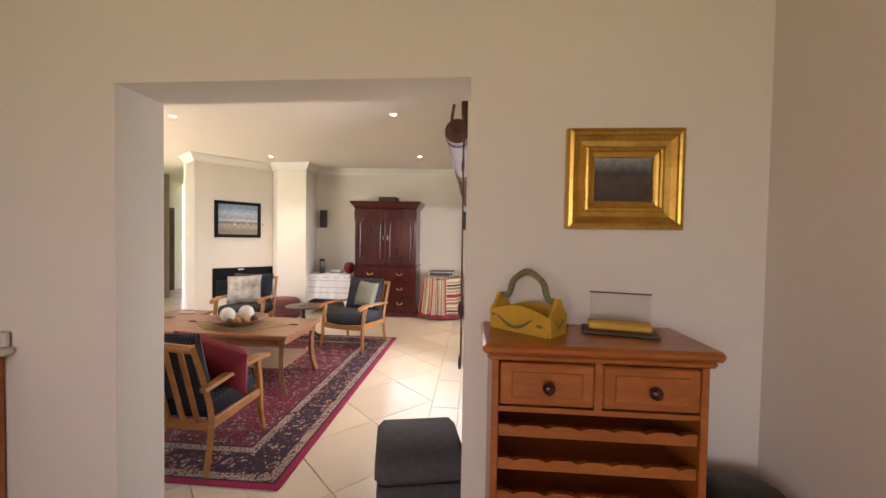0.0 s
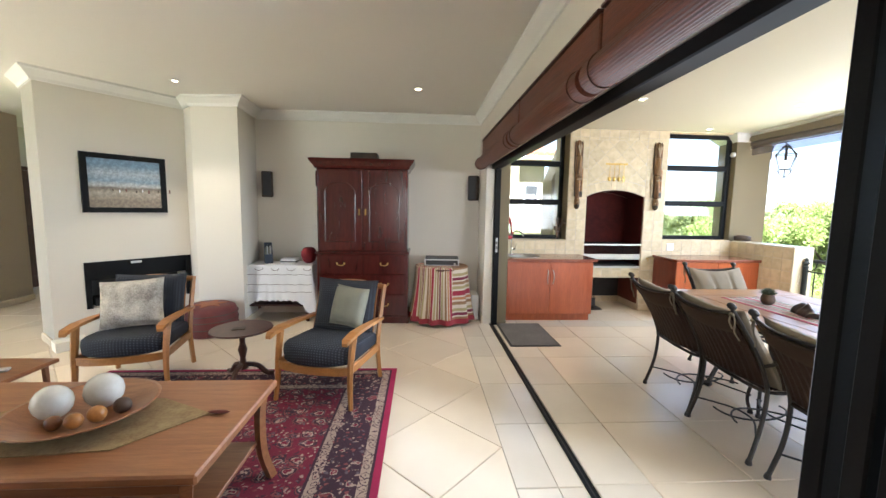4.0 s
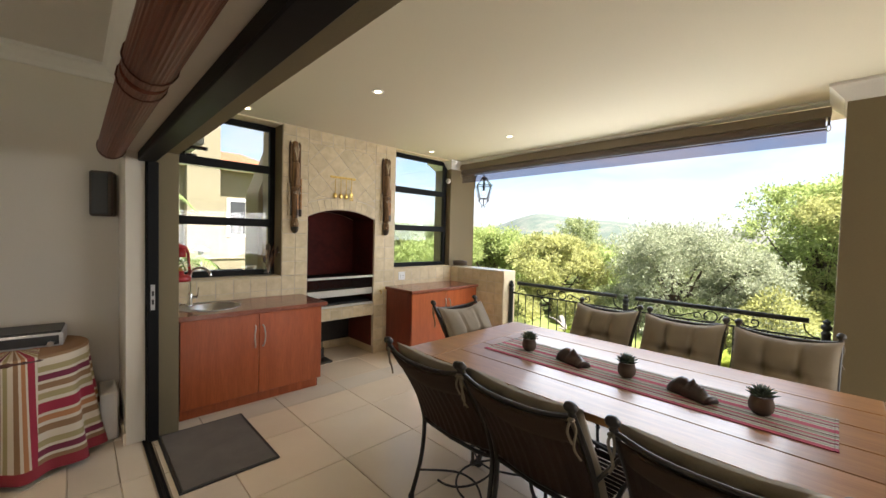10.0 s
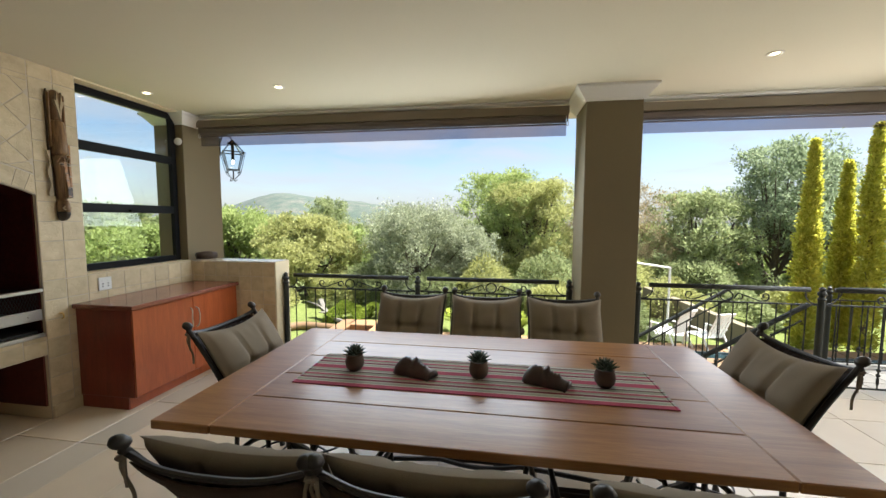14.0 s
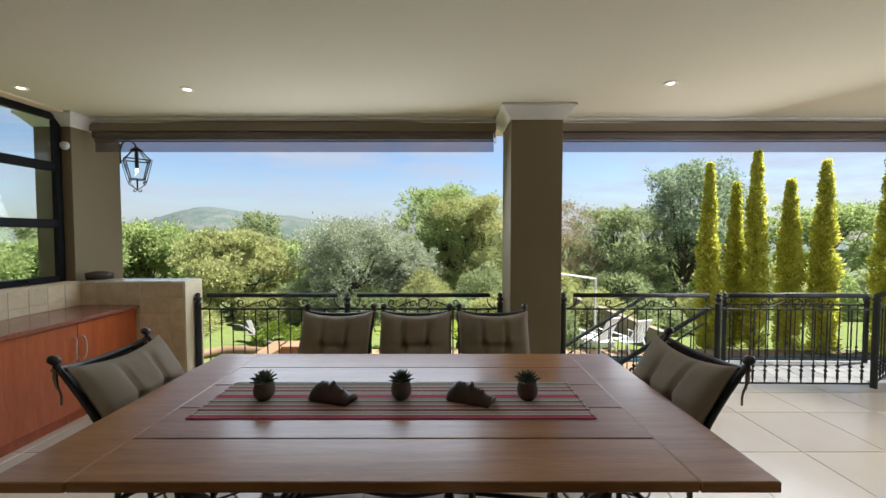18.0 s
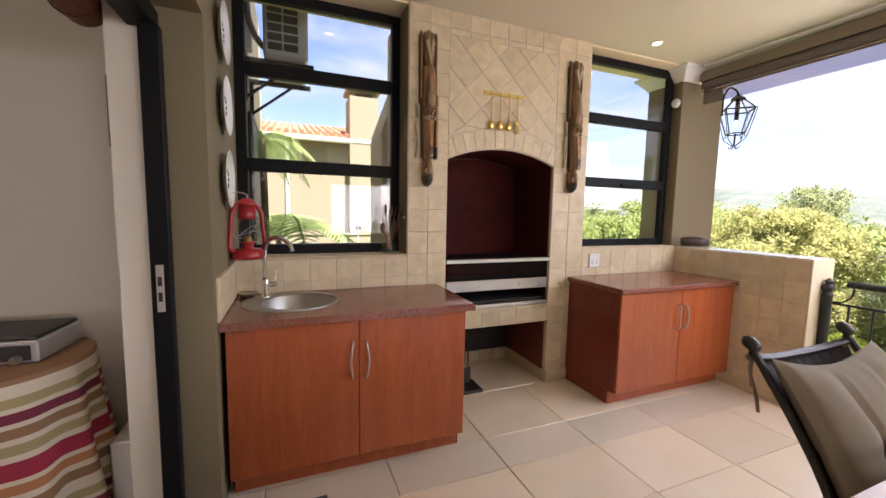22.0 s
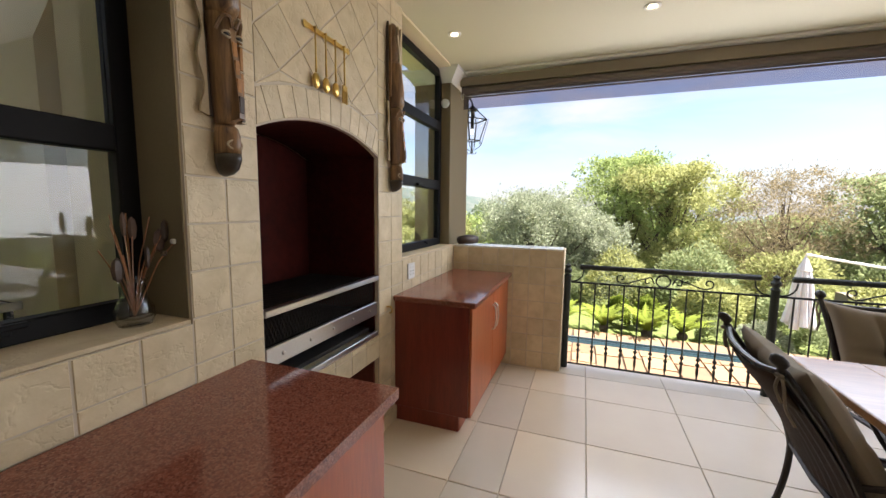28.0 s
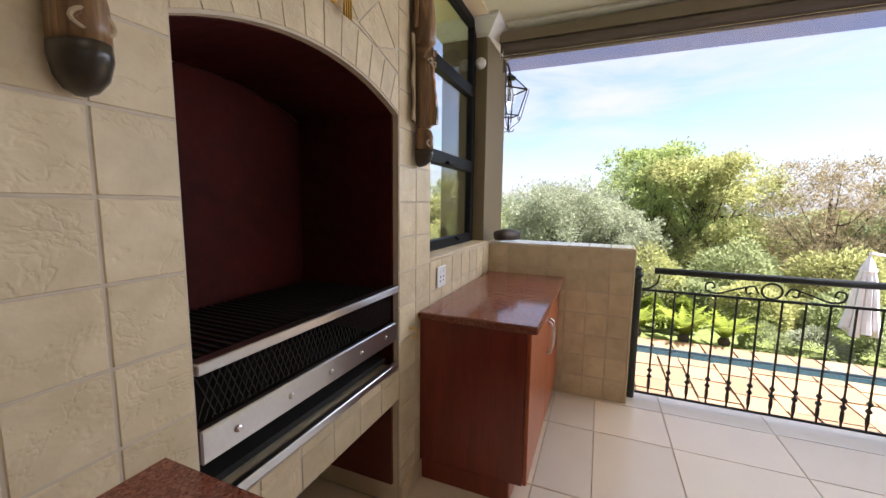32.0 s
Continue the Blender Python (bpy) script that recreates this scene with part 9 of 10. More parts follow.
def tree(x, y, h, spread, kind, seed, n=9000, size=0.16, aspect=0.5, trunk=0.16, label="", low=0.25, clumps=16, z=None, name="tree", puff=(0.20, 0.34), stems=1):
    """A tapered trunk with limbs, and a crown of leaves in uneven clumps."""
    rg = random.Random(seed)
    z0 = LAWN - 0.1 if z is None else z
    t = thing(name, label, "tree", x, y, z0)
    cl = []
    for k in range(clumps):
        a, q = rg.uniform(0, 6.283), math.sqrt(rg.uniform(0.0, 1.0))
        f = rg.uniform(low, 0.95)
        wide = 1.0 if f < 0.62 else 1.0 - 0.62 * ((f - 0.62) / 0.33) ** 1.4
        r = spread * rg.uniform(puff[0], puff[1])
        cl.append((math.cos(a) * q * spread * 0.80 * wide, math.sin(a) * q * spread * 0.80 * wide, min(h * f, h - 0.85 * r), r))
    cl.append((rg.uniform(-0.2, 0.2), rg.uniform(-0.2, 0.2), h - spread * 0.24, spread * 0.28))
    bm = B()
    bend = [(0, 0, 0), (rg.uniform(-0.1, 0.1) * h * 0.3, rg.uniform(-0.1, 0.1) * h * 0.3, h * 0.3), (rg.uniform(-0.08, 0.08) * h, rg.uniform(-0.08, 0.08) * h, h * 0.75)]
    cp = curve_pts(bend, 5)
    tube(bm, cp, 0, 8, radii=[trunk * (1 - 0.75 * i / (len(cp) - 1)) for i in range(len(cp))])
    for q in range(stems - 1):
        w = spread * 0.45 * (1 if q % 2 else -1)
        sp = curve_pts([(0.1 * w, 0.1 * w, 0), (0.5 * w, 0.3 * w, h * 0.28), (w, 0.5 * w, h * 0.75)], 5)
        tube(bm, sp, 0, 7, radii=[trunk * 0.8 * (1 - 0.75 * i / (len(sp) - 1)) for i in range(len(sp))])
    for c in cl:
        j = rg.randrange(2, len(cp) - 2)
        s = cp[j]
        e = Vector(c[:3])
        cc = curve_pts([s, (s + e) / 2 + Vector((0, 0, -0.06 * h)), e], 4)
        tube(bm, cc, 0, 5, radii=[trunk * 0.38 * (1 - 0.85 * i / (len(cc) - 1)) for i in range(len(cc))])
    part("trunk", bm, BARK, t)
    for k in range(10):
        a, q = rg.uniform(0, 6.283), math.sqrt(rg.uniform(0.0, 1.0)) * spread * 0.75
        r = spread * rg.uniform(0.06, 0.11)
        cl.append((math.cos(a) * q, math.sin(a) * q, h * rg.uniform(0.86, 1.07) * (1 - 0.12 * q / spread), r))
    sprigs = []
    airy = puff[0] < 0.13
    for c in cl:
        if not airy:
            sprigs.append((c[0], c[1], c[2], c[3] * 0.8))
        for k in range(18 if airy else 11):
            u = Vector((rg.gauss(0, 1), rg.gauss(0, 1), rg.gauss(0.2, 0.9))).normalized() * c[3] * (rg.uniform(0.3, 2.3) if airy else rg.uniform(0.6, 1.2))
            sprigs.append((c[0] + u.x, c[1] + u.y, min(c[2] + u.z, h - 0.1 * rg.random()), c[3] * rg.uniform(0.25, 0.55)))
    n, size = int(n * 2.3), size * 0.7
    p, d = crown_points(sprigs, n, seed)
    ob = new("crown", leaf_mesh("crown", p, d, size, LEAFS[kind], aspect, seed))
    ob.parent = t
    return t


OLIVE = "silver-grey olive tree with a dense round crown"
BRIGHT = "bright green leafy tree in the garden"
GREEN = "mid-green garden tree with loose foliage"
tree(14.0, 7.2, 3.3, 2.45, "olive", 21, 30000, 0.13, 0.32, 0.17, OLIVE, 0.06, 34, name="olive_tree")
tree(14.6, 5.3, 2.6, 1.5, "olive", 22, 11000, 0.13, 0.32, 0.14, OLIVE, 0.06, 22, name="olive_tree")
tree(13.6, 11.3, 2.95, 2.0, "yellow", 23, 16000, 0.15, 0.45, 0.13, "yellow-green garden tree with loose foliage", 0.04, 26, puff=(0.14, 0.28))
tree(14.8, 15.2, 3.2, 2.8, "bright", 24, 26000, 0.16, 0.45, 0.15, BRIGHT, 0.04, 34, puff=(0.14, 0.27))
tree(10.0, 14.6, 2.6, 1.9, "bright", 34, 14000, 0.15, 0.45, 0.12, BRIGHT, 0.04, 24, puff=(0.14, 0.28))
tree(19.5, 13.2, 3.9, 1.9, "green", 25, 3600, 0.15, 0.5, 0.12, GREEN, 0.45, 16, puff=(0.08, 0.16))
tree(18.6, 3.9, 4.9, 3.0, "bright", 26, 24000, 0.15, 0.45, 0.16, BRIGHT, 0.06, 40, puff=(0.12, 0.22))
tree(17.0, 2.6, 4.4, 2.6, "yellow", 27, 22000, 0.14, 0.40, 0.14, "yellow-green garden tree with fine twigs", 0.08, 38, puff=(0.10, 0.2))
tree(16.0, -0.6, 4.1, 2.4, "twig", 28, 13000, 0.15, 0.22, 0.13, "thin half-bare tree with dry twigs", 0.08, 36, puff=(0.12, 0.22))
tree(15.5, -3.2, 3.8, 2.2, "green", 29, 12000, 0.15, 0.45, 0.13, GREEN, 0.06, 40, puff=(0.11, 0.2), stems=2)
tree(15.8, -5.9, 5.7, 2.3, "dark", 30, 10500, 0.15, 0.45, 0.15, "tall dark green tree with an open crown", 0.36, 36, puff=(0.10, 0.2), stems=3)
tree(18.0, -8.3, 5.6, 2.4, "dark", 31, 8500, 0.16, 0.45, 0.15, "tall dark green tree with an open crown", 0.36, 32, puff=(0.10, 0.2), stems=2)
tree(17.5, -13.5, 4.2, 2.9, "bright", 32, 14000, 0.17, 0.5, 0.15, BRIGHT, 0.06, 28, puff=(0.14, 0.26))
tree(13.0, 19.5, 3.3, 2.6, "green", 33, 13000, 0.17, 0.5, 0.14, GREEN, 0.05, 24, puff=(0.14, 0.28))


rgw = random.Random(77)
for k in range(30):
    a = radians(-38 + k * 4.1 + rgw.uniform(-1.2, 1.2))
    d = rgw.uniform(20, 30)
    wx, wy = 2 + d * math.cos(a), 3 + d * math.sin(a)
    wz = ground_z(wx, wy)
    tree(wx, wy, rgw.uniform(0.6, 1.7) - wz, rgw.uniform(2.3, 3.2), ("bright", "green", "yellow", "green", "dark")[k % 5], 200 + k, 4600, 0.26, 0.55, 0.15, "leafy tree in the wood below the garden", 0.05, 14, wz - 0.1)


def conifer(x, y, h, r, seed):
    t = thing("conifer", "slender golden yellow conifer with dense upright sprays", "tree", x, y, DECK - 0.05, 0, "golden conifers")
    part("trunk", rod(B(), (0, 0, 0), (0, 0, h * 0.8), 0.06, 0.02), BARK, t)
    rng = np.random.RandomState(seed)
    m, n = 420, 17000
    f = rng.uniform(0.0, 1.0, m) ** 0.9
    a = rng.uniform(0, 2 * math.pi, m)
    rad = 0.84 * r * np.minimum(1.0, 1.75 * (1 - f)) ** 0.8 * (0.86 + 0.10 * np.sin(f * 29 + seed)) * rng.uniform(0.55, 1.08, m)
    hub = np.stack([rad * np.cos(a), rad * np.sin(a), f * h], 1)
    puff = 0.035 + 0.075 * np.minimum(1.0, 2.0 * (1 - f))
    pick = rng.randint(0, m, n)
    u = rng.normal(0, 1, (n, 3))
    u /= np.linalg.norm(u, axis=1)[:, None]
    p = hub[pick] + u * (puff[pick] * rng.uniform(0.3, 1.0, n) ** 0.5)[:, None] * np.array([1, 1, 1.35])
    p[:, 2] = np.minimum(p[:, 2], h)
    d = np.stack([np.cos(a[pick]) * 0.5, np.sin(a[pick]) * 0.5, np.ones(n) * 0.9], 1) + u * 0.4
    ob = new("crown", leaf_mesh("crown", p, d, 0.085, LEAFS["gold"], 0.42, seed))
    ob.parent = t


for k, (x, y, h, r) in enumerate(((9.54, -2.45, 4.42, 0.22), (9.77, -3.27, 4.0, 0.19), (9.39, -3.46, 4.68, 0.235), (9.24, -4.14, 4.0, 0.25), (9.09, -4.80, 4.42, 0.27), (8.79, -6.02, 4.7, 0.36))):
    conifer(x, y, h, r, 60 + k)


def shrub(x, y, z, rx, ry, rz, kind, seed, n, size, label, name="shrub", aspect=0.5):
    rng = np.random.RandomState(seed)
    d = rng.normal(0, 1, (n, 3))
    d[:, 2] = np.abs(d[:, 2])
    d /= np.linalg.norm(d, axis=1)[:, None]
    k = 0.86 + 0.14 * np.sin(d[:, 0] * 5 + seed) * np.cos(d[:, 1] * 4)
    p = d * np.array([rx, ry, rz]) * (k * rng.uniform(0.8, 1.0, n))[:, None]
    ob = new(name, leaf_mesh(name, p, d, size, LEAFS[kind], aspect, seed))
    ob.matrix_world = pose(x, y, z)
    return tagged(ob, label, "shrub")


shrub(10.35, 8.40, LAWN, 0.58, 0.58, 0.50, "lime", 71, 5200, 0.07, "clipped round lime green shrub", "topiary_ball")
shrub(11.0, 7.75, LAWN, 0.36, 0.36, 0.34, "lime", 72, 3600, 0.07, "clipped round yellow-green shrub", "topiary_ball")
shrub(10.45, 4.75, LAWN, 0.27, 0.27, 0.80, "lime", 73, 3600, 0.06, "clipped upright yellow-green shrub", "topiary_ball")
shrub(10.5, 4.12, LAWN, 0.29, 0.29, 0.84, "lime", 74, 3600, 0.06, "clipped upright yellow-green shrub", "topiary_ball")
for k, (x, y, r, h, kd) in enumerate(((12.6, 3.4, 0.9, 0.9, "green"), (11.9, 2.4, 1.0, 1.1, "yellow"), (11.7, 0.9, 1.0, 0.9, "green"), (12.0, -0.8, 1.1, 1.2, "yellow"), (11.8, -2.4, 1.0, 1.0, "green"), (11.8, -4.0, 1.0, 1.3, "yellow"), (12.6, 9.6, 1.1, 1.1, "yellow"), (13.4, 8.6, 1.3, 1.5, "green"), (13.2, 6.4, 1.2, 1.2, "green"), (11.2, 11.6, 1.2, 1.2, "yellow"), (13.2, 4.6, 1.3, 1.7, "yellow"), (13.4, 2.4, 1.3, 2.0, "green"), (13.6, 0.2, 1.4, 2.0, "yellow"), (13.6, -2.2, 1.3, 1.9, "green"), (8.6, 12.6, 1.2, 1.3, "yellow"), (6.5, 14.2, 1.4, 1.5, "bright"), (14.2, -6.4, 1.2, 1.9, "bright"), (14.0, -8.0, 1.2, 2.0, "yellow"), (13.8, -9.6, 1.2, 2.0, "bright"), (13.4, -11.4, 1.3, 2.1, "green"))):
    shrub(x, y, LAWN, r, r, h, kd, 80 + k, 6400, 0.085, "loose leafy green garden shrub")


def cycad(x, y, z, r, n, kind, seed, label):
    rg = random.Random(seed)
    c = thing("cycad", label, "plant", x, y, z, 0, "cycads")
    part("stem", lathe(B(), ((0.09, 0), (0.11, 0.08), (0.06, 0.16)), n=10), BARK, c)
    for k in range(n):
        a, el = 2.4 * k + rg.uniform(-0.2, 0.2), rg.uniform(0.75, 1.4)
        l = r * rg.uniform(0.8, 1.1)
        pts = [Vector((math.cos(a) * l * s * math.cos(el * (1 - 0.5 * s)), math.sin(a) * l * s * math.cos(el * (1 - 0.5 * s)), 0.12 + l * (math.sin(el) * s - 0.34 * s * s))) for s in [i / 11 for i in range(12)]]
        bm = B()
        mid = [bm.verts.new(q) for q in pts]
        for i in range(1, 12):
            d = (pts[i] - pts[i - 1]).normalized()
            sd = d.cross(Vector((0, 0, 1))).normalized()
            w = l * 0.15 * math.sin(math.pi * min(1, 0.12 + 0.86 * i / 11))
            for s in (-1, 1):
                o = pts[i - 1]
                tip = o + sd * (s * w) + d * (w * 0.5) + Vector((0, 0, w * 0.15))
                bm.faces.new((mid[i - 1], mid[i], bm.verts.new(tip), bm.verts.new(tip - d * (l * 0.012))))
        part("frond", bm, LEAFS[kind], c)
    return c


for k, (x, y, r) in enumerate(((9.65, 5.1, 0.82), (9.6, 4.25, 0.9), (9.7, 3.55, 0.75), (9.8, 6.0, 0.7))):
    cycad(x, y, LAWN, r, 26, "lime", 40 + k, "spreading lime green cycad beside the paving")
for k, (x, y, r, kd) in enumerate(((9.8, 2.9, 0.42, "green"), (9.9, 2.1, 0.5, "olive"), (9.8, 1.3, 0.42, "green"), (9.9, 0.4, 0.5, "green"))):
    shrub(x, y, LAWN, r, r, 0.5, kd, 120 + k, 2600, 0.07, "low mounded border shrub beside the paving", "border_plant", 0.35)

# pool deck with a narrow channel of pool water
setting("pavement_bed", box(box(B(), 3.2, 8.30, -6.0, 6.3, DECK - 0.25, DECK - 0.012), 8.62, 9.2, -6.0, 6.3, DECK - 0.25, DECK - 0.012), SOIL, "bedding under the slate paving")
setting("water_pool", box(B(), 8.30, 8.62, -6.0, 6.3, DECK - 0.4, DECK - 0.10), WATER, "turquoise pool water")
rim = setting("pool_rim", box(box(B(), 8.30, 8.32, -6.0, 6.3, DECK - 0.10, DECK - 0.012), 8.60, 8.62, -6.0, 6.3, DECK - 0.10, DECK - 0.012), MOSAIC, "dark mosaic waterline")
setting("paving_edge", box(box(B(), 8.62, 8.67, -6.0, 6.3, DECK - 0.011, DECK + 0.030), 3.2, 9.2, 6.3, 6.36, DECK - 0.2, DECK + 0.03), MOSAIC)

# stone spa surround by the lawn
spa = thing("stone_planter", "low stone clad basin with a broad sandstone coping", "basin", 7.3, 6.95, DECK - 0.12)
for a in ((-1.1, 1.1, -0.55, -0.25), (-1.1, 1.1, 0.35, 0.6), (-1.1, -0.8, -0.25, 0.35), (0.75, 1.1, -0.25, 0.35)):
    part("wall", box(B(), a[0], a[1], a[2], a[3], 0, 0.50), SANDSTONE, spa)
    part("coping", box(B(), a[0] - 0.03, a[1] + 0.03, a[2] - 0.03, a[3] + 0.03, 0.5005, 0.55, 0.008), SANDSTONE, spa)
part("bed", box(B(), -0.8, 0.75, -0.25, 0.35, 0.1, 0.30), SANDSTONE, spa)
curb = B()
tube(curb, curve_pts([(9.0, 9.7, LAWN), (9.4, 9.2, LAWN + 0.02), (9.35, 8.4, LAWN + 0.02), (9.2, 7.9, LAWN + 0.02), (9.3, 7.2, LAWN)], 8), 0.11, 8)
single("garden_kerb", curb, SANDSTONE, "curved pale stone kerb along the flower bed", "kerb", smooth=True)
drift = thing("dead_tree", "bleached fallen tree trunk in the flower bed", "tree", 10.2, 8.75, LAWN)
part("trunk", tube(B(), curve_pts([(0.45, 0.55, 0.42), (0.25, 0.3, 0.16), (-0.15, -0.1, 0.10), (-0.6, -0.75, 0.08)], 6), 0, 7, radii=[0.10 - 0.003 * i for i in range(19)]), DRIFT, drift)
for e in ((0.1, 0.75, 0.45), (0.5, 0.6, 0.3), (-0.5, 0.1, 0.32)):
    part("branch", tube(B(), curve_pts([(0.1, 0.15, 0.13), (e[0] * 0.6, e[1] * 0.6, e[2] * 0.85), e], 5), 0, 5, radii=[0.05 - 0.004 * i for i in range(11)]), DRIFT, drift)

def lounger(x, y, rz):
    l = thing("sun_lounger", "white plastic reclining garden chair on the paving", "sun lounger", x, y, DECK, rz, "sun loungers")
    for k in range(6):
        part("seat_slat", box(B(), -0.27, 0.27, -0.30 + k * 0.10, -0.22 + k * 0.10, 0.36, 0.385, 0.008), PLASTICWHITE, l)
    for k in range(6):
        part("back_slat", box(B(), -0.25 + k * 0.085, -0.19 + k * 0.085, -0.012, 0.012, 0, 0.72, 0.008), PLASTICWHITE, l).matrix_basis = pose(0, 0.30, 0.37, -25)
    part("back_top", box(B(), -0.27, 0.27, -0.02, 0.02, 0.70, 0.78, 0.01), PLASTICWHITE, l).matrix_basis = pose(0, 0.30, 0.37, -25)
    for s in (-1, 1):
        part("arm", box(B(), s * 0.31 - 0.03, s * 0.31 + 0.03, -0.30, 0.38, 0.57, 0.60, 0.01), PLASTICWHITE, l)
        part("front_leg", rod(B(), (s * 0.31, -0.34, 0), (s * 0.30, -0.25, 0.57), 0.025), PLASTICWHITE, l)
        part("back_leg", rod(B(), (s * 0.31, 0.52, 0), (s * 0.30, 0.22, 0.57), 0.025), PLASTICWHITE, l)
    return l


l0 = lounger(0, 0, 0)
SLIM = Matrix.Scale(0.8, 4)
l0.matrix_world = pose(9.15, 0.42, DECK, 0, 0, 118) @ SLIM
copy_thing(l0, pose(8.95, -0.22, DECK, 0, 0, 108))

gw = prism(B(), [(9.9, -1.75), (12.2, -0.3), (12.2, -0.1), (9.9, -1.55)], DECK - 0.2, -0.45)
for vt in gw.verts:
    if vt.co.z > -0.6 and vt.co.x < 11:
        vt.co.z -= 0.5
setting("wall_garden", gw, NEIGHBOUR, "low sunlit garden wall")
lay_out(indoors)

# cantilever umbrella, closed
um = thing("cantilever_umbrella", "closed cream cantilever umbrella hanging from a white frame", "umbrella", 13.5, 0.38, TERRACE)
part("canopy", lathe(B(), ((0.02, 2.50), (0.10, 2.30), (0.17, 2.12), (0.13, 2.10), (0.15, 1.70), (0.20, 1.20), (0.27, 0.72), (0.20, 0.62), (0.08, 0.66)), n=9), LINEN, um)
bm = B()
for k in range(9):
    a = 2 * math.pi * k / 9 + 0.3
    tube(bm, curve_pts([(0.04 * math.cos(a), 0.04 * math.sin(a), 2.40), (0.17 * math.cos(a), 0.17 * math.sin(a), 1.8), (0.23 * math.cos(a), 0.23 * math.sin(a), 1.1), (0.30 * math.cos(a), 0.30 * math.sin(a), 0.52 + 0.09 * (k % 3))], 4), 0, 6, radii=[0.025 + 0.006 * i for i in range(13)])
part("folds", bm, LINEN, um, "hanging cloth folds")
part("pole", rod(B(), (0, 0, 0.45), (0, 0, 2.57), 0.025), PLASTICWHITE, um)
part("arm", tube(B(), curve_pts([(0, 0, 2.55), (0.2, -1.1, 2.36), (0.4, -2.15, 2.20)], 5), 0.035, 8), PLASTICWHITE, um)
part("mast", rod(B(), (0.4, -2.15, 0.0), (0.4, -2.15, 2.24), 0.04), PLASTICWHITE, um)
part("foot", box(B(), -0.1, 0.9, -2.65, -1.65, -0.15, 0.05, 0.01), PLASTICWHITE, um)

# landing and stair beside the veranda
setting("landing_slab", prism(B(), [(4.165, 1.0), (5.4, 1.0), (5.4, -2.2), (4.165, -2.2)], TERRACE - 0.3, -0.19), KHAKI)
st = thing("garden_stair", "tiled outdoor stair falling from the landing to the pool deck", "stair", 0, 0, 0)
for k in range(6):
    part("step", box(B(), 4.2, 5.35, 1.001 + k * 0.30, 1.299 + k * 0.30, TERRACE - 0.3, -0.19 - 0.183 * (k + 1), 0.006), DECKTILE, st)
part("half_landing", box(B(), 4.2, 5.35, 2.801, 4.2, TERRACE - 0.3, -1.30, 0.006), DECKTILE, st)
for x in (4.24, 5.34):
    hr = thing("stair_rail", "dark iron handrail falling beside the garden stair", "railing", x, 1.0, -0.13, 0, "stair rails")
    part("handrail", tube(B(), [(0, -0.05, 0.88), (0, 1.85, -0.32), (0, 1.95, -0.42)], 0.024, 8), RAIL, hr)
    part("lower_bar", rod(B(), (0, 0, 0.72), (0, 1.85, -0.46), 0.009), RAIL, hr)
    for k in range(1, 15):
        y = k * 0.125
        part("baluster", rod(B(), (0, y, 0.735 - 0.634 * y), (0, y, -0.08 - 0.634 * y), 0.0065, n=5), RAIL, hr)
    nb2 = B()
    ornate_post(nb2, 0, 1.9, -1.17, 0.92)
    part("newel", nb2, RAIL, hr)
setting("ground_side_lawn", box(B(), -6.0, 5.0, 7.75, 22.0, TERRACE - 0.4, YARD), LAWNGRASS, "raised strip of lawn beside the house")

# neighbouring house seen by the sink window
nh = thing("neighbour_house", "pale stucco house with clay tile roof and tall chimney", "house", -0.39, 20.7, YARD - 1.61)
nh.scale = (1.6, 1.6, 1.6)
part("wall", box(B(), -6.0, 3.6, 0, 6.0, 0, 4.299), NEIGHBOUR, nh)
rof = part("roof", prism(B(), [(-0.26, 4.30), (-0.26, 4.44), (3.0, 5.25), (6.26, 4.44), (6.26, 4.30)], -6.5, 4.1, "x"), TERRACOTTA, nh)
tile_bm = B()
tube(tile_bm, [(0, -0.28, 4.46), (0, 2.98, 5.27)], 0.055, 6)
tile_mesh = mesh_of("roof_tile_course", tile_bm, TERRACOTTA)
for k in range(62):
    o = new("roof_tile_course", tile_mesh)
    o.parent = rof
    o.matrix_basis = pose(-6.45 + k * 0.172, 0, 0)
part("gutter", rod(B(), (-6.6, -0.32, 4.33), (4.2, -0.32, 4.33), 0.06, n=8), PLASTICWHITE, nh)
part("downpipe", rod(B(), (0.6, -0.10, 0), (0.6, -0.10, 4.25), 0.045, n=8), PLASTICWHITE, nh)
part("chimney", box(B(), 2.02, 2.72, -0.35, 0.35, 0, 5.40, 0.01), NEIGHBOUR, nh)
for x in (2.12, 2.62):
    part("chimney_prop", box(B(), x - 0.06, x + 0.06, -0.25, 0.25, 5.401, 5.52), NEIGHBOUR, nh)
part("chimney_cap", box(B(), 1.96, 2.78, -0.42, 0.42, 5.521, 5.63, 0.02), NEIGHBOUR, nh)
for x, z in ((3.0, 3.0),):
    w = part("window", box(B(), x - 0.05, x + 0.45, -0.03, -0.001, z - 0.4, z + 0.6, 0.01), WHITE, nh)
    part("pane", box(B(), x + 0.02, x + 0.38, -0.05, -0.031, z - 0.32, z + 0.52), BLACKPLASTIC, w)
bw = thing("boundary_wall", "smooth pale boundary wall with a flat coping", "wall", 0, 0, 0)
part("wall", box(B(), -4.0, 9.0, 19.5, 19.7, YARD - 0.2, 0.41), NEIGHBOUR, bw)
part("coping", box(B(), -4.05, 9.05, 19.46, 19.74, 0.411, 0.465), NEIGHBOUR, bw)
part("plinth", box(B(), -4.0, 9.0, 19.15, 19.499, YARD - 0.2, YARD + 0.06), STUCCO, bw, "pale edging strip")
gl = thing("garden_lamp", "white hooded garden lamp on a thin grey post", "lamp", 2.58, 16.6, YARD - 0.1)
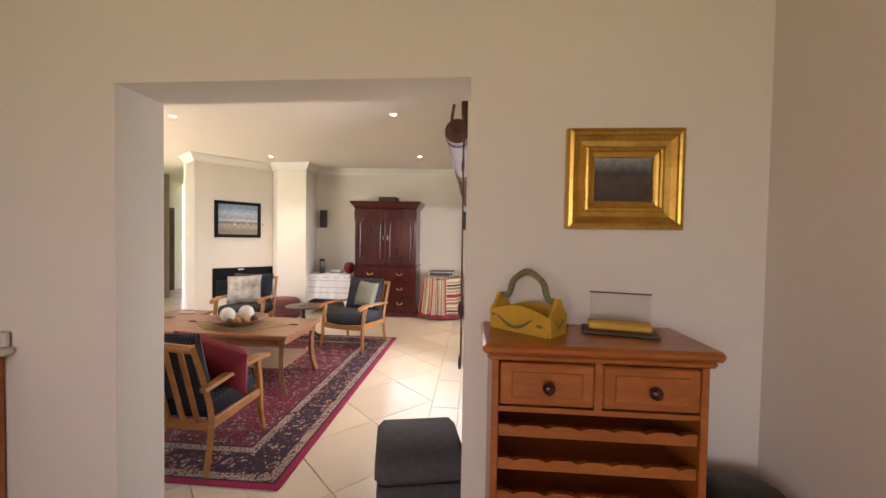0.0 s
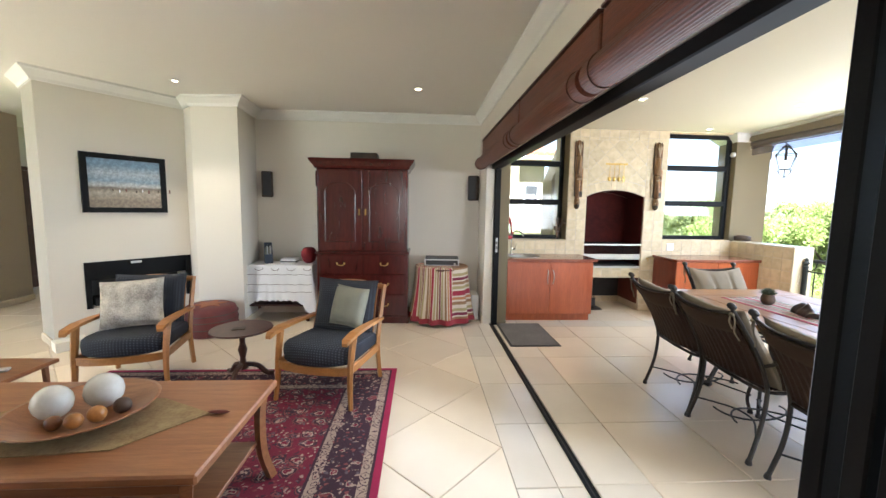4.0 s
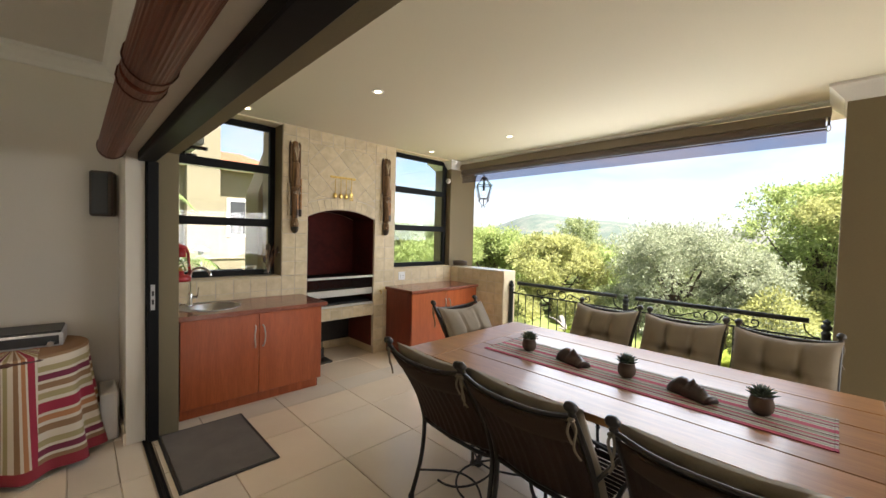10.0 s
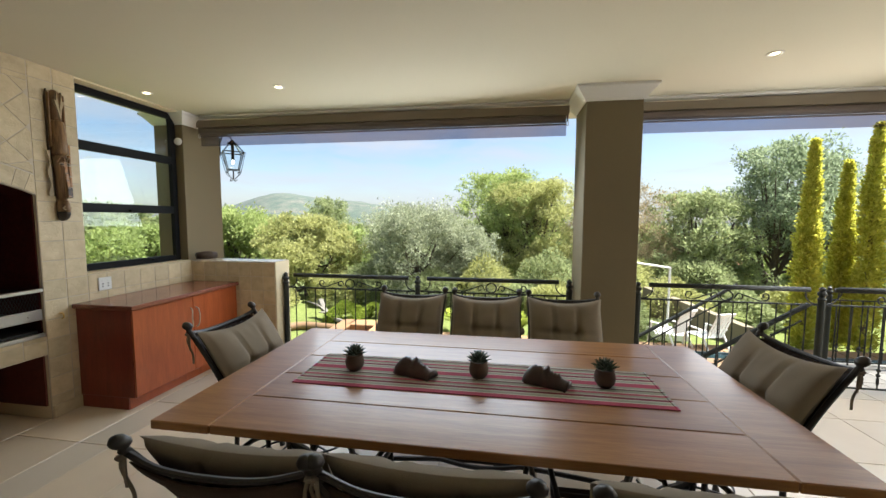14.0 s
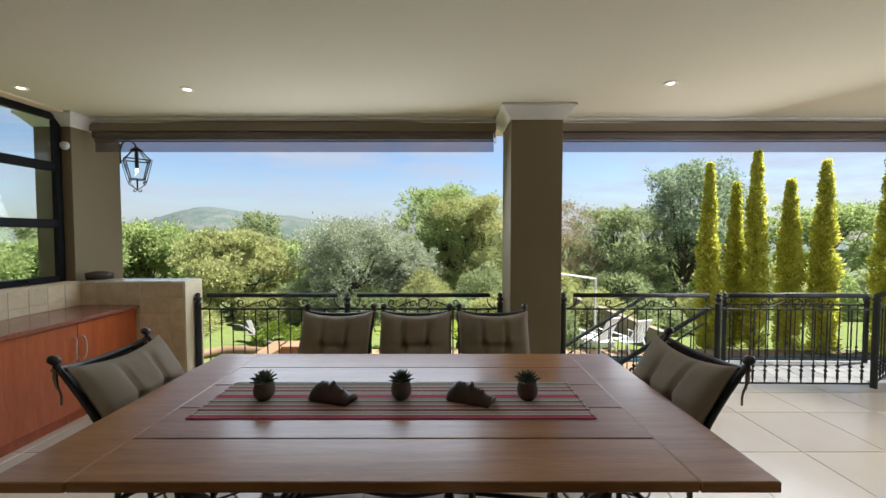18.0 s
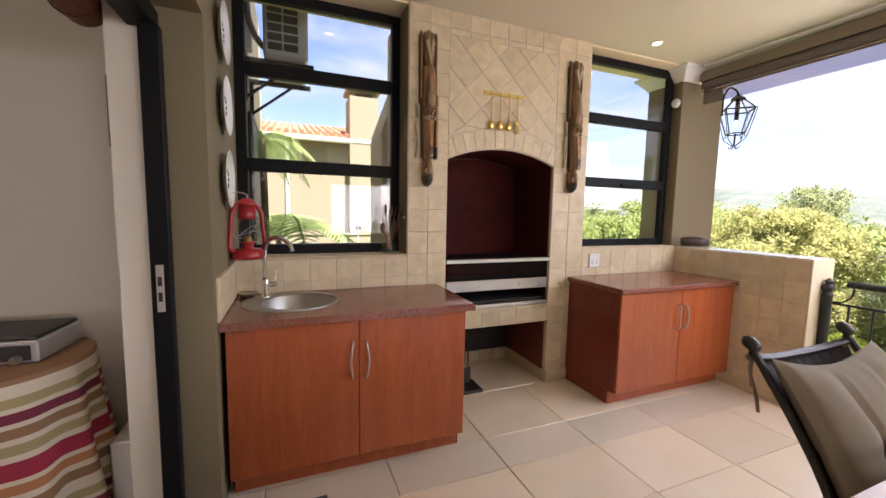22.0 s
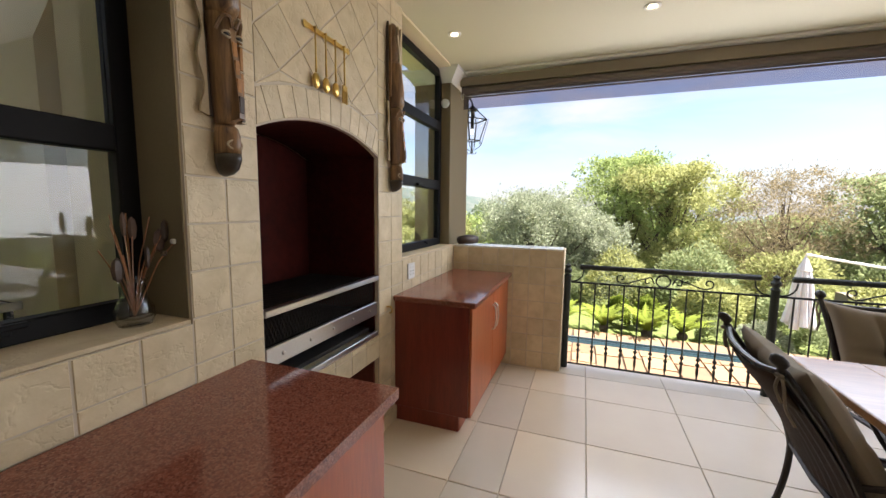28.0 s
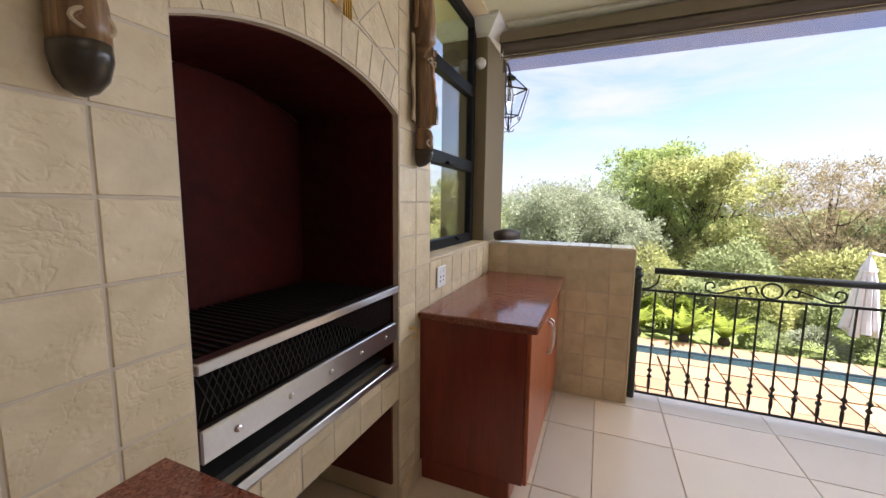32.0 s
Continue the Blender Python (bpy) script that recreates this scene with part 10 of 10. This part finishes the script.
part("post", rod(B(), (0, 0, 0), (0, 0, 2.16), 0.035, n=10), SILVER, gl)
part("lantern", lathe(B(), ((0.07, 2.161), (0.09, 2.17), (0.09, 2.27), (0.04, 2.275)), n=16), BLACKPLASTIC, gl)
part("hood", lathe(B(), ((0.02, 2.276), (0.22, 2.28), (0.225, 2.30), (0.10, 2.37), (0.03, 2.41), (0.002, 2.42)), n=20), PLASTICWHITE, gl, "white conical hood", True)
sh = thing("slatted_shelf", "low black shelf with pale cross bars outside the sink window", "shelf", 0.42, 8.07, YARD + 0.015)
for x0, x1 in ((0.0, 0.40), (0.445, 0.92)):
    part("panel", box(B(), x0, x1, 0, 0.29, 2.305, 2.322, 0.004), BLACK, sh)
part("divider", box(B(), 0.401, 0.444, 0, 0.29, 2.305, 2.328, 0.003), SILVER, sh, "wide pale divider")
bar_mesh = mesh_of("cross_bar", box(B(), -0.003, 0.003, 0, 0.29, 2.3225, 2.329), SILVER)
for k in range(17):
    if k not in (7, 8):
        piece("cross_bar", bar_mesh, sh, 0.03 + k * 0.0535, 0, 0)
for y in (-0.012, 0.291):
    part("edge_bar", box(B(), 0, 0.92, y, y + 0.011, 2.30, 2.331, 0.002), SILVER, sh)
for x in (0.03, 0.89):
    for y in (0.02, 0.27):
        part("leg", rod(B(), (x, y, -0.10), (x, y, 2.304), 0.015), BLACK, sh)
setting("wall_wing", box(B(), -0.6, 0.36, 9.6, 9.9, YARD, 3.4), STUCCO)
gdoor = thing("garden_door", "dark framed narrow window in the side wall of the house", "window", WX, 8.5, 0.6)
part("frame", box(B(), 0.001, 0.03, -0.35, 0.35, 0, 1.5, 0.006), BLACK, gdoor)
part("pane", box(B(), 0.0305, 0.034, -0.28, 0.28, 0.07, 1.43), BLACKPLASTIC, gdoor)
acu = thing("air_conditioner", "outdoor air conditioning unit on a wall bracket", "air conditioner", WX + 0.019, 8.12, 2.18)
part("case", box(B(), 0.12, 0.42, -0.28, 0.42, 0.24, 0.70, 0.02), SILVER, acu)
for k in range(6):
    for q in range(2):
        part("grille_slot", box(B(), 0.15 + q * 0.105, 0.245 + q * 0.105, -0.290, -0.281, 0.29 + k * 0.064, 0.340 + k * 0.064, 0.004), BLACKPLASTIC, acu)
part("grille_frame", box(box(B(), 0.138, 0.147, -0.292, -0.281, 0.275, 0.68), 0.353, 0.362, -0.292, -0.281, 0.275, 0.68), SILVER, acu)
for y in (-0.22, 0.30):
    part("bracket_arm", box(B(), -0.018, 0.46, y - 0.015, y + 0.015, 0.20, 0.235), BLACK, acu)
    part("bracket_leg", box(B(), -0.018, 0.010, y - 0.015, y + 0.015, -0.06, 0.199), BLACK, acu)
    part("bracket_strut", rod(B(), (0.0, y, -0.04), (0.30, y, 0.20), 0.012, n=6), BLACK, acu)
part("refrigerant_hose", tube(B(), curve_pts([(0.0, -0.1, 0.66), (0.03, -0.12, 0.50), (0.09, -0.2, 0.36), (0.17, -0.26, 0.27)], 6), 0.022, 8), CHARRED, acu, "black insulated hose")
part("cable_tray", box(B(), -0.016, 0.03, -0.05, 0.03, 0.35, 0.75, 0.006), PLASTICWHITE, acu)


def tree_fern(x, y, z, n, r, seed, rise=(0.35, 0.75)):
    rg = random.Random(seed)
    t = thing("tree_fern", "tree fern with arching feathery green fronds", "tree", x, y, YARD)
    part("trunk", tube(B(), [(0, 0, 0), (0.03, 0, (z - YARD) * 0.5), (0, 0, z - YARD)], 0.035, 9), BARK, t)
    for k in range(n):
        a = 2 * math.pi * k / n + rg.uniform(-0.2, 0.2)
        l = r * rg.uniform(0.8, 1.1)
        el = rg.uniform(*rise)
        pts = [Vector((math.cos(a) * l * s, math.sin(a) * l * s, z - YARD + l * (math.tan(el) * s * 0.9 - 1.05 * s * s))) for s in [i / 28 for i in range(29)]]
        bm = B()
        tube(bm, pts, 0.009, 4)
        for i in range(4, 29):
            d = (pts[i] - pts[i - 1]).normalized()
            sd = d.cross(Vector((0, 0, 1))).normalized()
            w = l * 0.30 * math.sin(math.pi * min(1, 0.1 + 0.88 * i / 28)) ** 0.8
            for s in (-1, 1):
                for j in range(7):
                    o = pts[i - 1] + sd * (s * w * j / 7) + d * (w * 0.30 * j / 7) + Vector((0, 0, -0.22 * w * (j / 7) ** 2))
                    q = o + sd * (s * w / 7.4) + d * (w * 0.045) + Vector((0, 0, -0.012))
                    hw = l * 0.024 * (1 - 0.5 * j / 7)
                    bm.faces.new([bm.verts.new(p) for p in (o - d * 0.004, q, q + d * hw, o + d * hw)])
        part("frond", bm, LEAFS["fern"], t)
    return t


tree_fern(0.40, 9.25, 2.06, 9, 0.66, 3)
tree_fern(0.52, 9.80, 0.98, 9, 1.22, 4, (0.70, 0.88))

# woods and roofs in the valley
nearby = set(bpy.data.objects)
rng = np.random.RandomState(8)
N = 52000
ca = rng.uniform(-1.25, 1.75, 620)
cr = rng.uniform(26, 240, 620) ** 1.0
cx, cy = 2 + cr * np.cos(ca), 3 + cr * np.sin(ca)
cz = np.array([ground_z(float(a), float(b)) for a, b in zip(cx, cy)])
ch_ = rng.uniform(2.6, 5.2, 620) * (1 - 0.25 * (cr < 40))
pick = rng.randint(0, 620, N)
dv = rng.normal(0, 1, (N, 3))
dv /= np.linalg.norm(dv, axis=1)[:, None]
rad = ch_[pick] * 0.62 * rng.uniform(0.55, 1.05, N)
pts = np.stack([cx[pick], cy[pick], cz[pick] + ch_[pick] * 0.55], 1) + dv * rad[:, None] * np.array([1.0, 1.0, 0.72])
for nm, kd, sel in (("far_woods", "green", pick % 3 == 0), ("far_woods", "dark", pick % 3 == 1), ("far_woods", "bright", pick % 3 == 2)):
    o = new(nm, leaf_mesh(nm, pts[sel], dv[sel] + np.array([0, 0, 0.4]), 0.85, LEAFS[kd], 0.6, 5))
    tagged(o, "distant mixed woodland filling the valley", "woods", "", "stuff")


def far_house(x, y, w, d, h, rz, wall_m):
    z = ground_z(x, y)
    hs = thing("far_house", "distant house with a clay tile roof among trees", "house", x, y, z - 0.5, rz, "houses in the valley")
    part("wall", box(B(), -w / 2, w / 2, -d / 2, d / 2, 0, h), wall_m, hs)
    part("roof", prism(B(), [(-w / 2 - 0.5, h), (w / 2 + 0.5, h), (w / 2 - 1.5, h + 2.2), (-w / 2 + 1.5, h + 2.2)], -d / 2 - 0.5, d / 2 + 0.5, "y"), TERRACOTTA, hs)
    for k in range(3):
        part("window", box(B(), -w / 2 + 1.2 + k * w / 3.2, -w / 2 + 2.4 + k * w / 3.2, -d / 2 - 0.06, -d / 2 - 0.01, h - 2.2, h - 0.9), BLACKPLASTIC, hs)


for x, y, rz in ((46, -28, 60), (58, -40, 80), (64, 4, 95), (80, -22, 70), (74, 52, 120), (96, 20, 85), (110, -60, 60), (120, 80, 130), (52, 18, 100)):
    far_house(x, y, 12, 8, 5.2, rz, STUCCO)
lay_out(nearby)


# ---- tiles: floors, barbecue wall, low wall, paving ----
TILE_CACHE = {}


def tile_at(parent, w, h, x, y, z, material, rz=0.0, thick=0.010):
    key = (round(w, 4), round(h, 4), material.name, thick)
    if key not in TILE_CACHE:
        TILE_CACHE[key] = slab_mesh("tile", [(-w / 2, -h / 2), (w / 2, -h / 2), (w / 2, h / 2), (-w / 2, h / 2)], thick, material)
    return piece("tile", TILE_CACHE[key], parent, x, y, z, rz)


JOINT = 0.004
TZ0 = -0.010
# veranda: straight grid of 0.6 m tiles, with narrow border rows
xs = [0.20, 0.525, 1.122, 1.718, 2.310, 2.905, 3.503, 3.905, 4.155]
ys = [7.20, 6.668, 6.40, 5.985] + [5.985 - 0.598 * k for k in range(1, 18)]
for i in range(len(xs) - 1):
    for j in range(len(ys) - 1):
        x0, x1, y0, y1 = xs[i], xs[i + 1], ys[j + 1], ys[j]
        if y1 <= 1.6 and x1 <= 1.42:
            continue
        if y0 < 1.56 and x0 < 1.40:
            continue
        border = j == 1 or i in (0, 7)
        tile_at(f_terrace, x1 - x0 - JOINT, y1 - y0 - JOINT, (x0 + x1) / 2, (y0 + y1) / 2, TZ0, BORDERTILE if border else FLOORTILE)
for j in range(1):
    tile_at(f_terrace, 0.87, 0.56, 2.098, 7.485, TZ0, FLOORTILE)

# living room: a straight border along the door, then a diagonal field
by = [1.735 + 0.615 * k for k in range(9)] + [7.09]
by = [1.51] + by
for a, b in zip(by, by[1:]):
    tile_at(f_living, 0.23 - JOINT, b - a - JOINT, -0.118, (a + b) / 2, TZ0, BORDERTILE)
    tile_at(f_living, 0.14 - JOINT, b - a - JOINT, 0.068, (a + b) / 2, TZ0, BORDERTILE)
S = 0.6
hd = S * math.sqrt(2) / 2
LX0, LX1, LY0, LY1 = -5.6, -0.236, 1.52, 7.08
full = slab_mesh("tile", shrink([(-hd, 0), (0, -hd), (hd, 0), (0, hd)], JOINT * 0.7), 0.010, FLOORTILE)
ox, oy = -0.236, 4.362
for i in range(-16, 3):
    for j in range(-10, 10):
        cx, cy = ox + i * hd, oy + j * 2 * hd + (hd if i % 2 else 0)
        poly = cut_polygon([(cx - hd, cy), (cx, cy - hd), (cx + hd, cy), (cx, cy + hd)], LX0, LX1, LY0, LY1)
        if len(poly) < 3 or area_of(poly) < 0.004:
            continue
        if area_of(poly) > 0.359:
            piece("tile", full, f_living, cx, cy, TZ0)
        else:
            mx, my = sum(p[0] for p in poly) / len(poly), sum(p[1] for p in poly) / len(poly)
            piece("tile", slab_mesh("tile", shrink([(p[0] - mx, p[1] - my) for p in poly], JOINT * 0.7), 0.010, FLOORTILE), f_living, mx, my, TZ0)
for i in range(8):
    for j in range(14):
        tile_at(f_living, 0.6 - JOINT, 0.6 - JOINT, -5.9 - 0.6 * i, 1.82 + 0.6 * j, TZ0, FLOORTILE)
for i in range(4):
    for j in range(4):
        tile_at(f_living, 0.6 - JOINT, 0.6 - JOINT, -5.3 + 0.6 * i, 7.4 + 0.6 * j, TZ0, FLOORTILE)

# barbecue wall: 15 cm tiles in straight courses, a diagonal panel above the arch, and the arch stones
wb = bpy.data.objects["wall_barbecue"]
WT = 0.148
WALL_CACHE = {}


def wall_tile(parent, poly, y=FACE, gap=0.0025, thick=0.012, rz=0.0, mx=None, mz=None):
    """A wall tile from its outline in x and z, standing proud of the wall face."""
    cx, cz = sum(p[0] for p in poly) / len(poly), sum(p[1] for p in poly) / len(poly)
    loc = shrink([(p[0] - cx, p[1] - cz) for p in poly], gap)
    key = tuple((round(a, 4), round(b, 4)) for a, b in loc)
    if key not in WALL_CACHE:
        WALL_CACHE[key] = slab_mesh("tile", loc, thick, WALLTILE, "wall")
    ob = new("tile", WALL_CACHE[key])
    ob.parent = parent
    ob.matrix_basis = pose(cx, y, cz, 0, 0, rz)
    return ob


def rect(x0, x1, z0, z1):
    return [(x0, z0), (x1, z0), (x1, z1), (x0, z1)]


grout_bm = B()
zc = [TCEIL - 0.002 - WT * k for k in range(19)]


def course_fill(x0, x1, z0, z1, w):
    box(grout_bm, x0, x1, FACE - 0.009, FACE - 0.0005, z0, z1)
    """Courses keep to the same joints all along the wall; the columns run from the far edge."""
    n = max(1, round((x1 - x0) / w))
    cuts = [x1 - (x1 - x0) * i / n for i in range(n + 1)][::-1]
    rows = [z0] + [z for z in [1.062 + 0.149 * k for k in range(-8, 12)] if z0 + 0.02 < z < z1 - 0.02] + [z1]
    for a, b in zip(cuts, cuts[1:]):
        for c, d in zip(rows, rows[1:]):
            wall_tile(wb, rect(a, b, c, d))


course_fill(W1[1], AX0, 0.0, TCEIL - 0.001, 0.14)
course_fill(AX1, W2[0], 0.0, TCEIL - 0.001, 0.155)
course_fill(AX0, AX1, 0.505, 0.645, 0.146)
course_fill(W1[0] + 0.093, W1[1], 0.853, W1[2] - 0.013, 0.148)
course_fill(W1[0], W1[0] + 0.093, 0.853, W1[2] - 0.013, 0.15)
course_fill(W2[0], W2[1], 0.853, W2[2] - 0.013, 0.15)
course_fill(W2[1], 3.935, 0.853, W2[2] - 0.013, 0.15)
course_fill(AX0, AX1, TCEIL - 0.001 - WT, TCEIL - 0.001, 0.146)
prism(grout_bm, [(AX0, TCEIL - WT - 0.0015)] + top + [(AX1, TCEIL - WT - 0.0015)], FACE - 0.009, FACE - 0.0005, "y")
box(grout_bm, 3.931, 3.9395, 6.213, 7.20, 0.0, 1.0655)
setting("trim_grout", grout_bm, GROUT, "sand coloured grout between the wall tiles")
# arch stones
NV = 12
half = (AX1 - AX0) / 2
rise = ATOP - ASP
RAD = (half * half + rise * rise) / (2 * rise)
ccx, ccz = (AX0 + AX1) / 2, ATOP - RAD
th = math.asin(half / RAD)
for k in range(NV):
    a0, a1 = -th + 2 * th * k / NV, -th + 2 * th * (k + 1) / NV
    poly = [(ccx + r * math.sin(a), ccz + r * math.cos(a)) for r, a in ((RAD + 0.004, a0), (RAD + 0.004, a1), (RAD + 0.135, a1), (RAD + 0.135, a0))]
    poly = cut_polygon(poly, AX0, AX1, 0, 3)
    if len(poly) > 2:
        wall_tile(wb, poly)
# diagonal panel above, cut by the outer edge of the arch stones
dd = 0.172 * math.sqrt(2) / 2
ztop = TCEIL - 0.001 - WT
for i in range(-1, 9):
    for j in range(-1, 12):
        cx, cz = AX0 + i * dd, 1.70 + j * 2 * dd + (dd if i % 2 else 0)
        poly = cut_polygon([(cx - dd, cz), (cx, cz - dd), (cx + dd, cz), (cx, cz + dd)], AX0, AX1, 1.6, ztop)
        if len(poly) < 3:
            continue
        lim = [ccz + math.sqrt((RAD + 0.14) ** 2 - (p[0] - ccx) ** 2) for p in poly]
        if all(p[1] <= l for p, l in zip(poly, lim)):
            continue
        if any(p[1] < l for p, l in zip(poly, lim)):
            poly = [(p[0], max(p[1], l)) for p, l in zip(poly, lim)]
        if area_of(poly) < 0.0007:
            continue
        wall_tile(wb, poly)
# tiled side of the khaki wall behind the sink, and the low wall
ww = bpy.data.objects["wall_veranda_west"]
for k in range(4):
    y0, y1 = 6.59 + k * 0.155, 6.59 + (k + 1) * 0.155
    ob = wall_tile(ww, rect(-0.0775, 0.0775, 0.855, 1.05), 0, rz=90)
    ob.matrix_basis = pose(WX, (y0 + y1) / 2, 0.9525, 0, 0, 90)
wp = bpy.data.objects["wall_parapet"]
for i in range(7):
    for j in range(7):
        ob = wall_tile(wp, rect(-0.0702, 0.0702, -0.0761, 0.0761), 0)
        ob.matrix_basis = pose(3.94, 6.212 + 0.1404 * (i + 0.5), 0.001 + 0.1522 * (j + 0.5), 0, 0, -90)
    ob = tile_at(wp, 0.25, 0.1404 - 0.003, 4.0625, 6.212 + 0.1404 * (i + 0.5), 1.0662, BORDERTILE)
setting("trim_parapet_end", box(B(), 3.93, 4.19, 6.200, 6.2115, 0.0, 1.075, 0.003), STUCCO)
for i in range(6):
    ob = wall_tile(wb, rect(-0.073, 0.073, 0.002, 0.098), 0)
    ob.matrix_basis = pose(AX0 + 0.075 + 0.146 * i, 7.775, 0.05, 0, 0, 0)
ob = wall_tile(wb, rect(-0.155, 0.155, 0.002, 0.098), 0)
ob.matrix_basis = pose((AX1 + W2[0]) / 2, FACE - 0.013, 0.05)

# landing tiles
fl = bpy.data.objects["landing_slab"]
for i in range(4):
    for j in range(10):
        tile_at(fl, 0.305, 0.315, 4.32 + 0.31 * i, 0.84 - 0.32 * j, -0.19, DECKTILE)

# slate paving on the pool deck in uneven pieces
rgp = random.Random(17)
pb = bpy.data.objects["pavement_bed"]
rows = []
yy = -4.2
while yy < 6.2:
    hgt = rgp.uniform(0.28, 0.52)
    rows.append((yy, min(6.28, yy + hgt)))
    yy += hgt
for x0s, x1s in ((5.2, 8.30), (8.67, 9.18)):
    for y0, y1 in rows:
        x = x0s
        while x < x1s - 0.05:
            w = rgp.uniform(0.3, 0.75)
            x2 = min(x1s, x + w)
            if x1s - x2 < 0.2:
                x2 = x1s
            j = [rgp.uniform(-0.012, 0.012) for _ in range(8)]
            poly = [(x + 0.012 + j[0], y0 + 0.012 + j[1]), (x2 - 0.012 + j[2], y0 + 0.012 + j[3]), (x2 - 0.012 + j[4], y1 - 0.012 + j[5]), (x + 0.012 + j[6], y1 - 0.012 + j[7])]
            mx, my = sum(p[0] for p in poly) / 4, sum(p[1] for p in poly) / 4
            me = slab_mesh("paving_stone", [(p[0] - mx, p[1] - my) for p in poly], 0.03, SANDSTONE)
            piece("paving_stone", me, pb, mx, my, DECK - 0.012 + rgp.uniform(-0.003, 0.003))
            x = x2
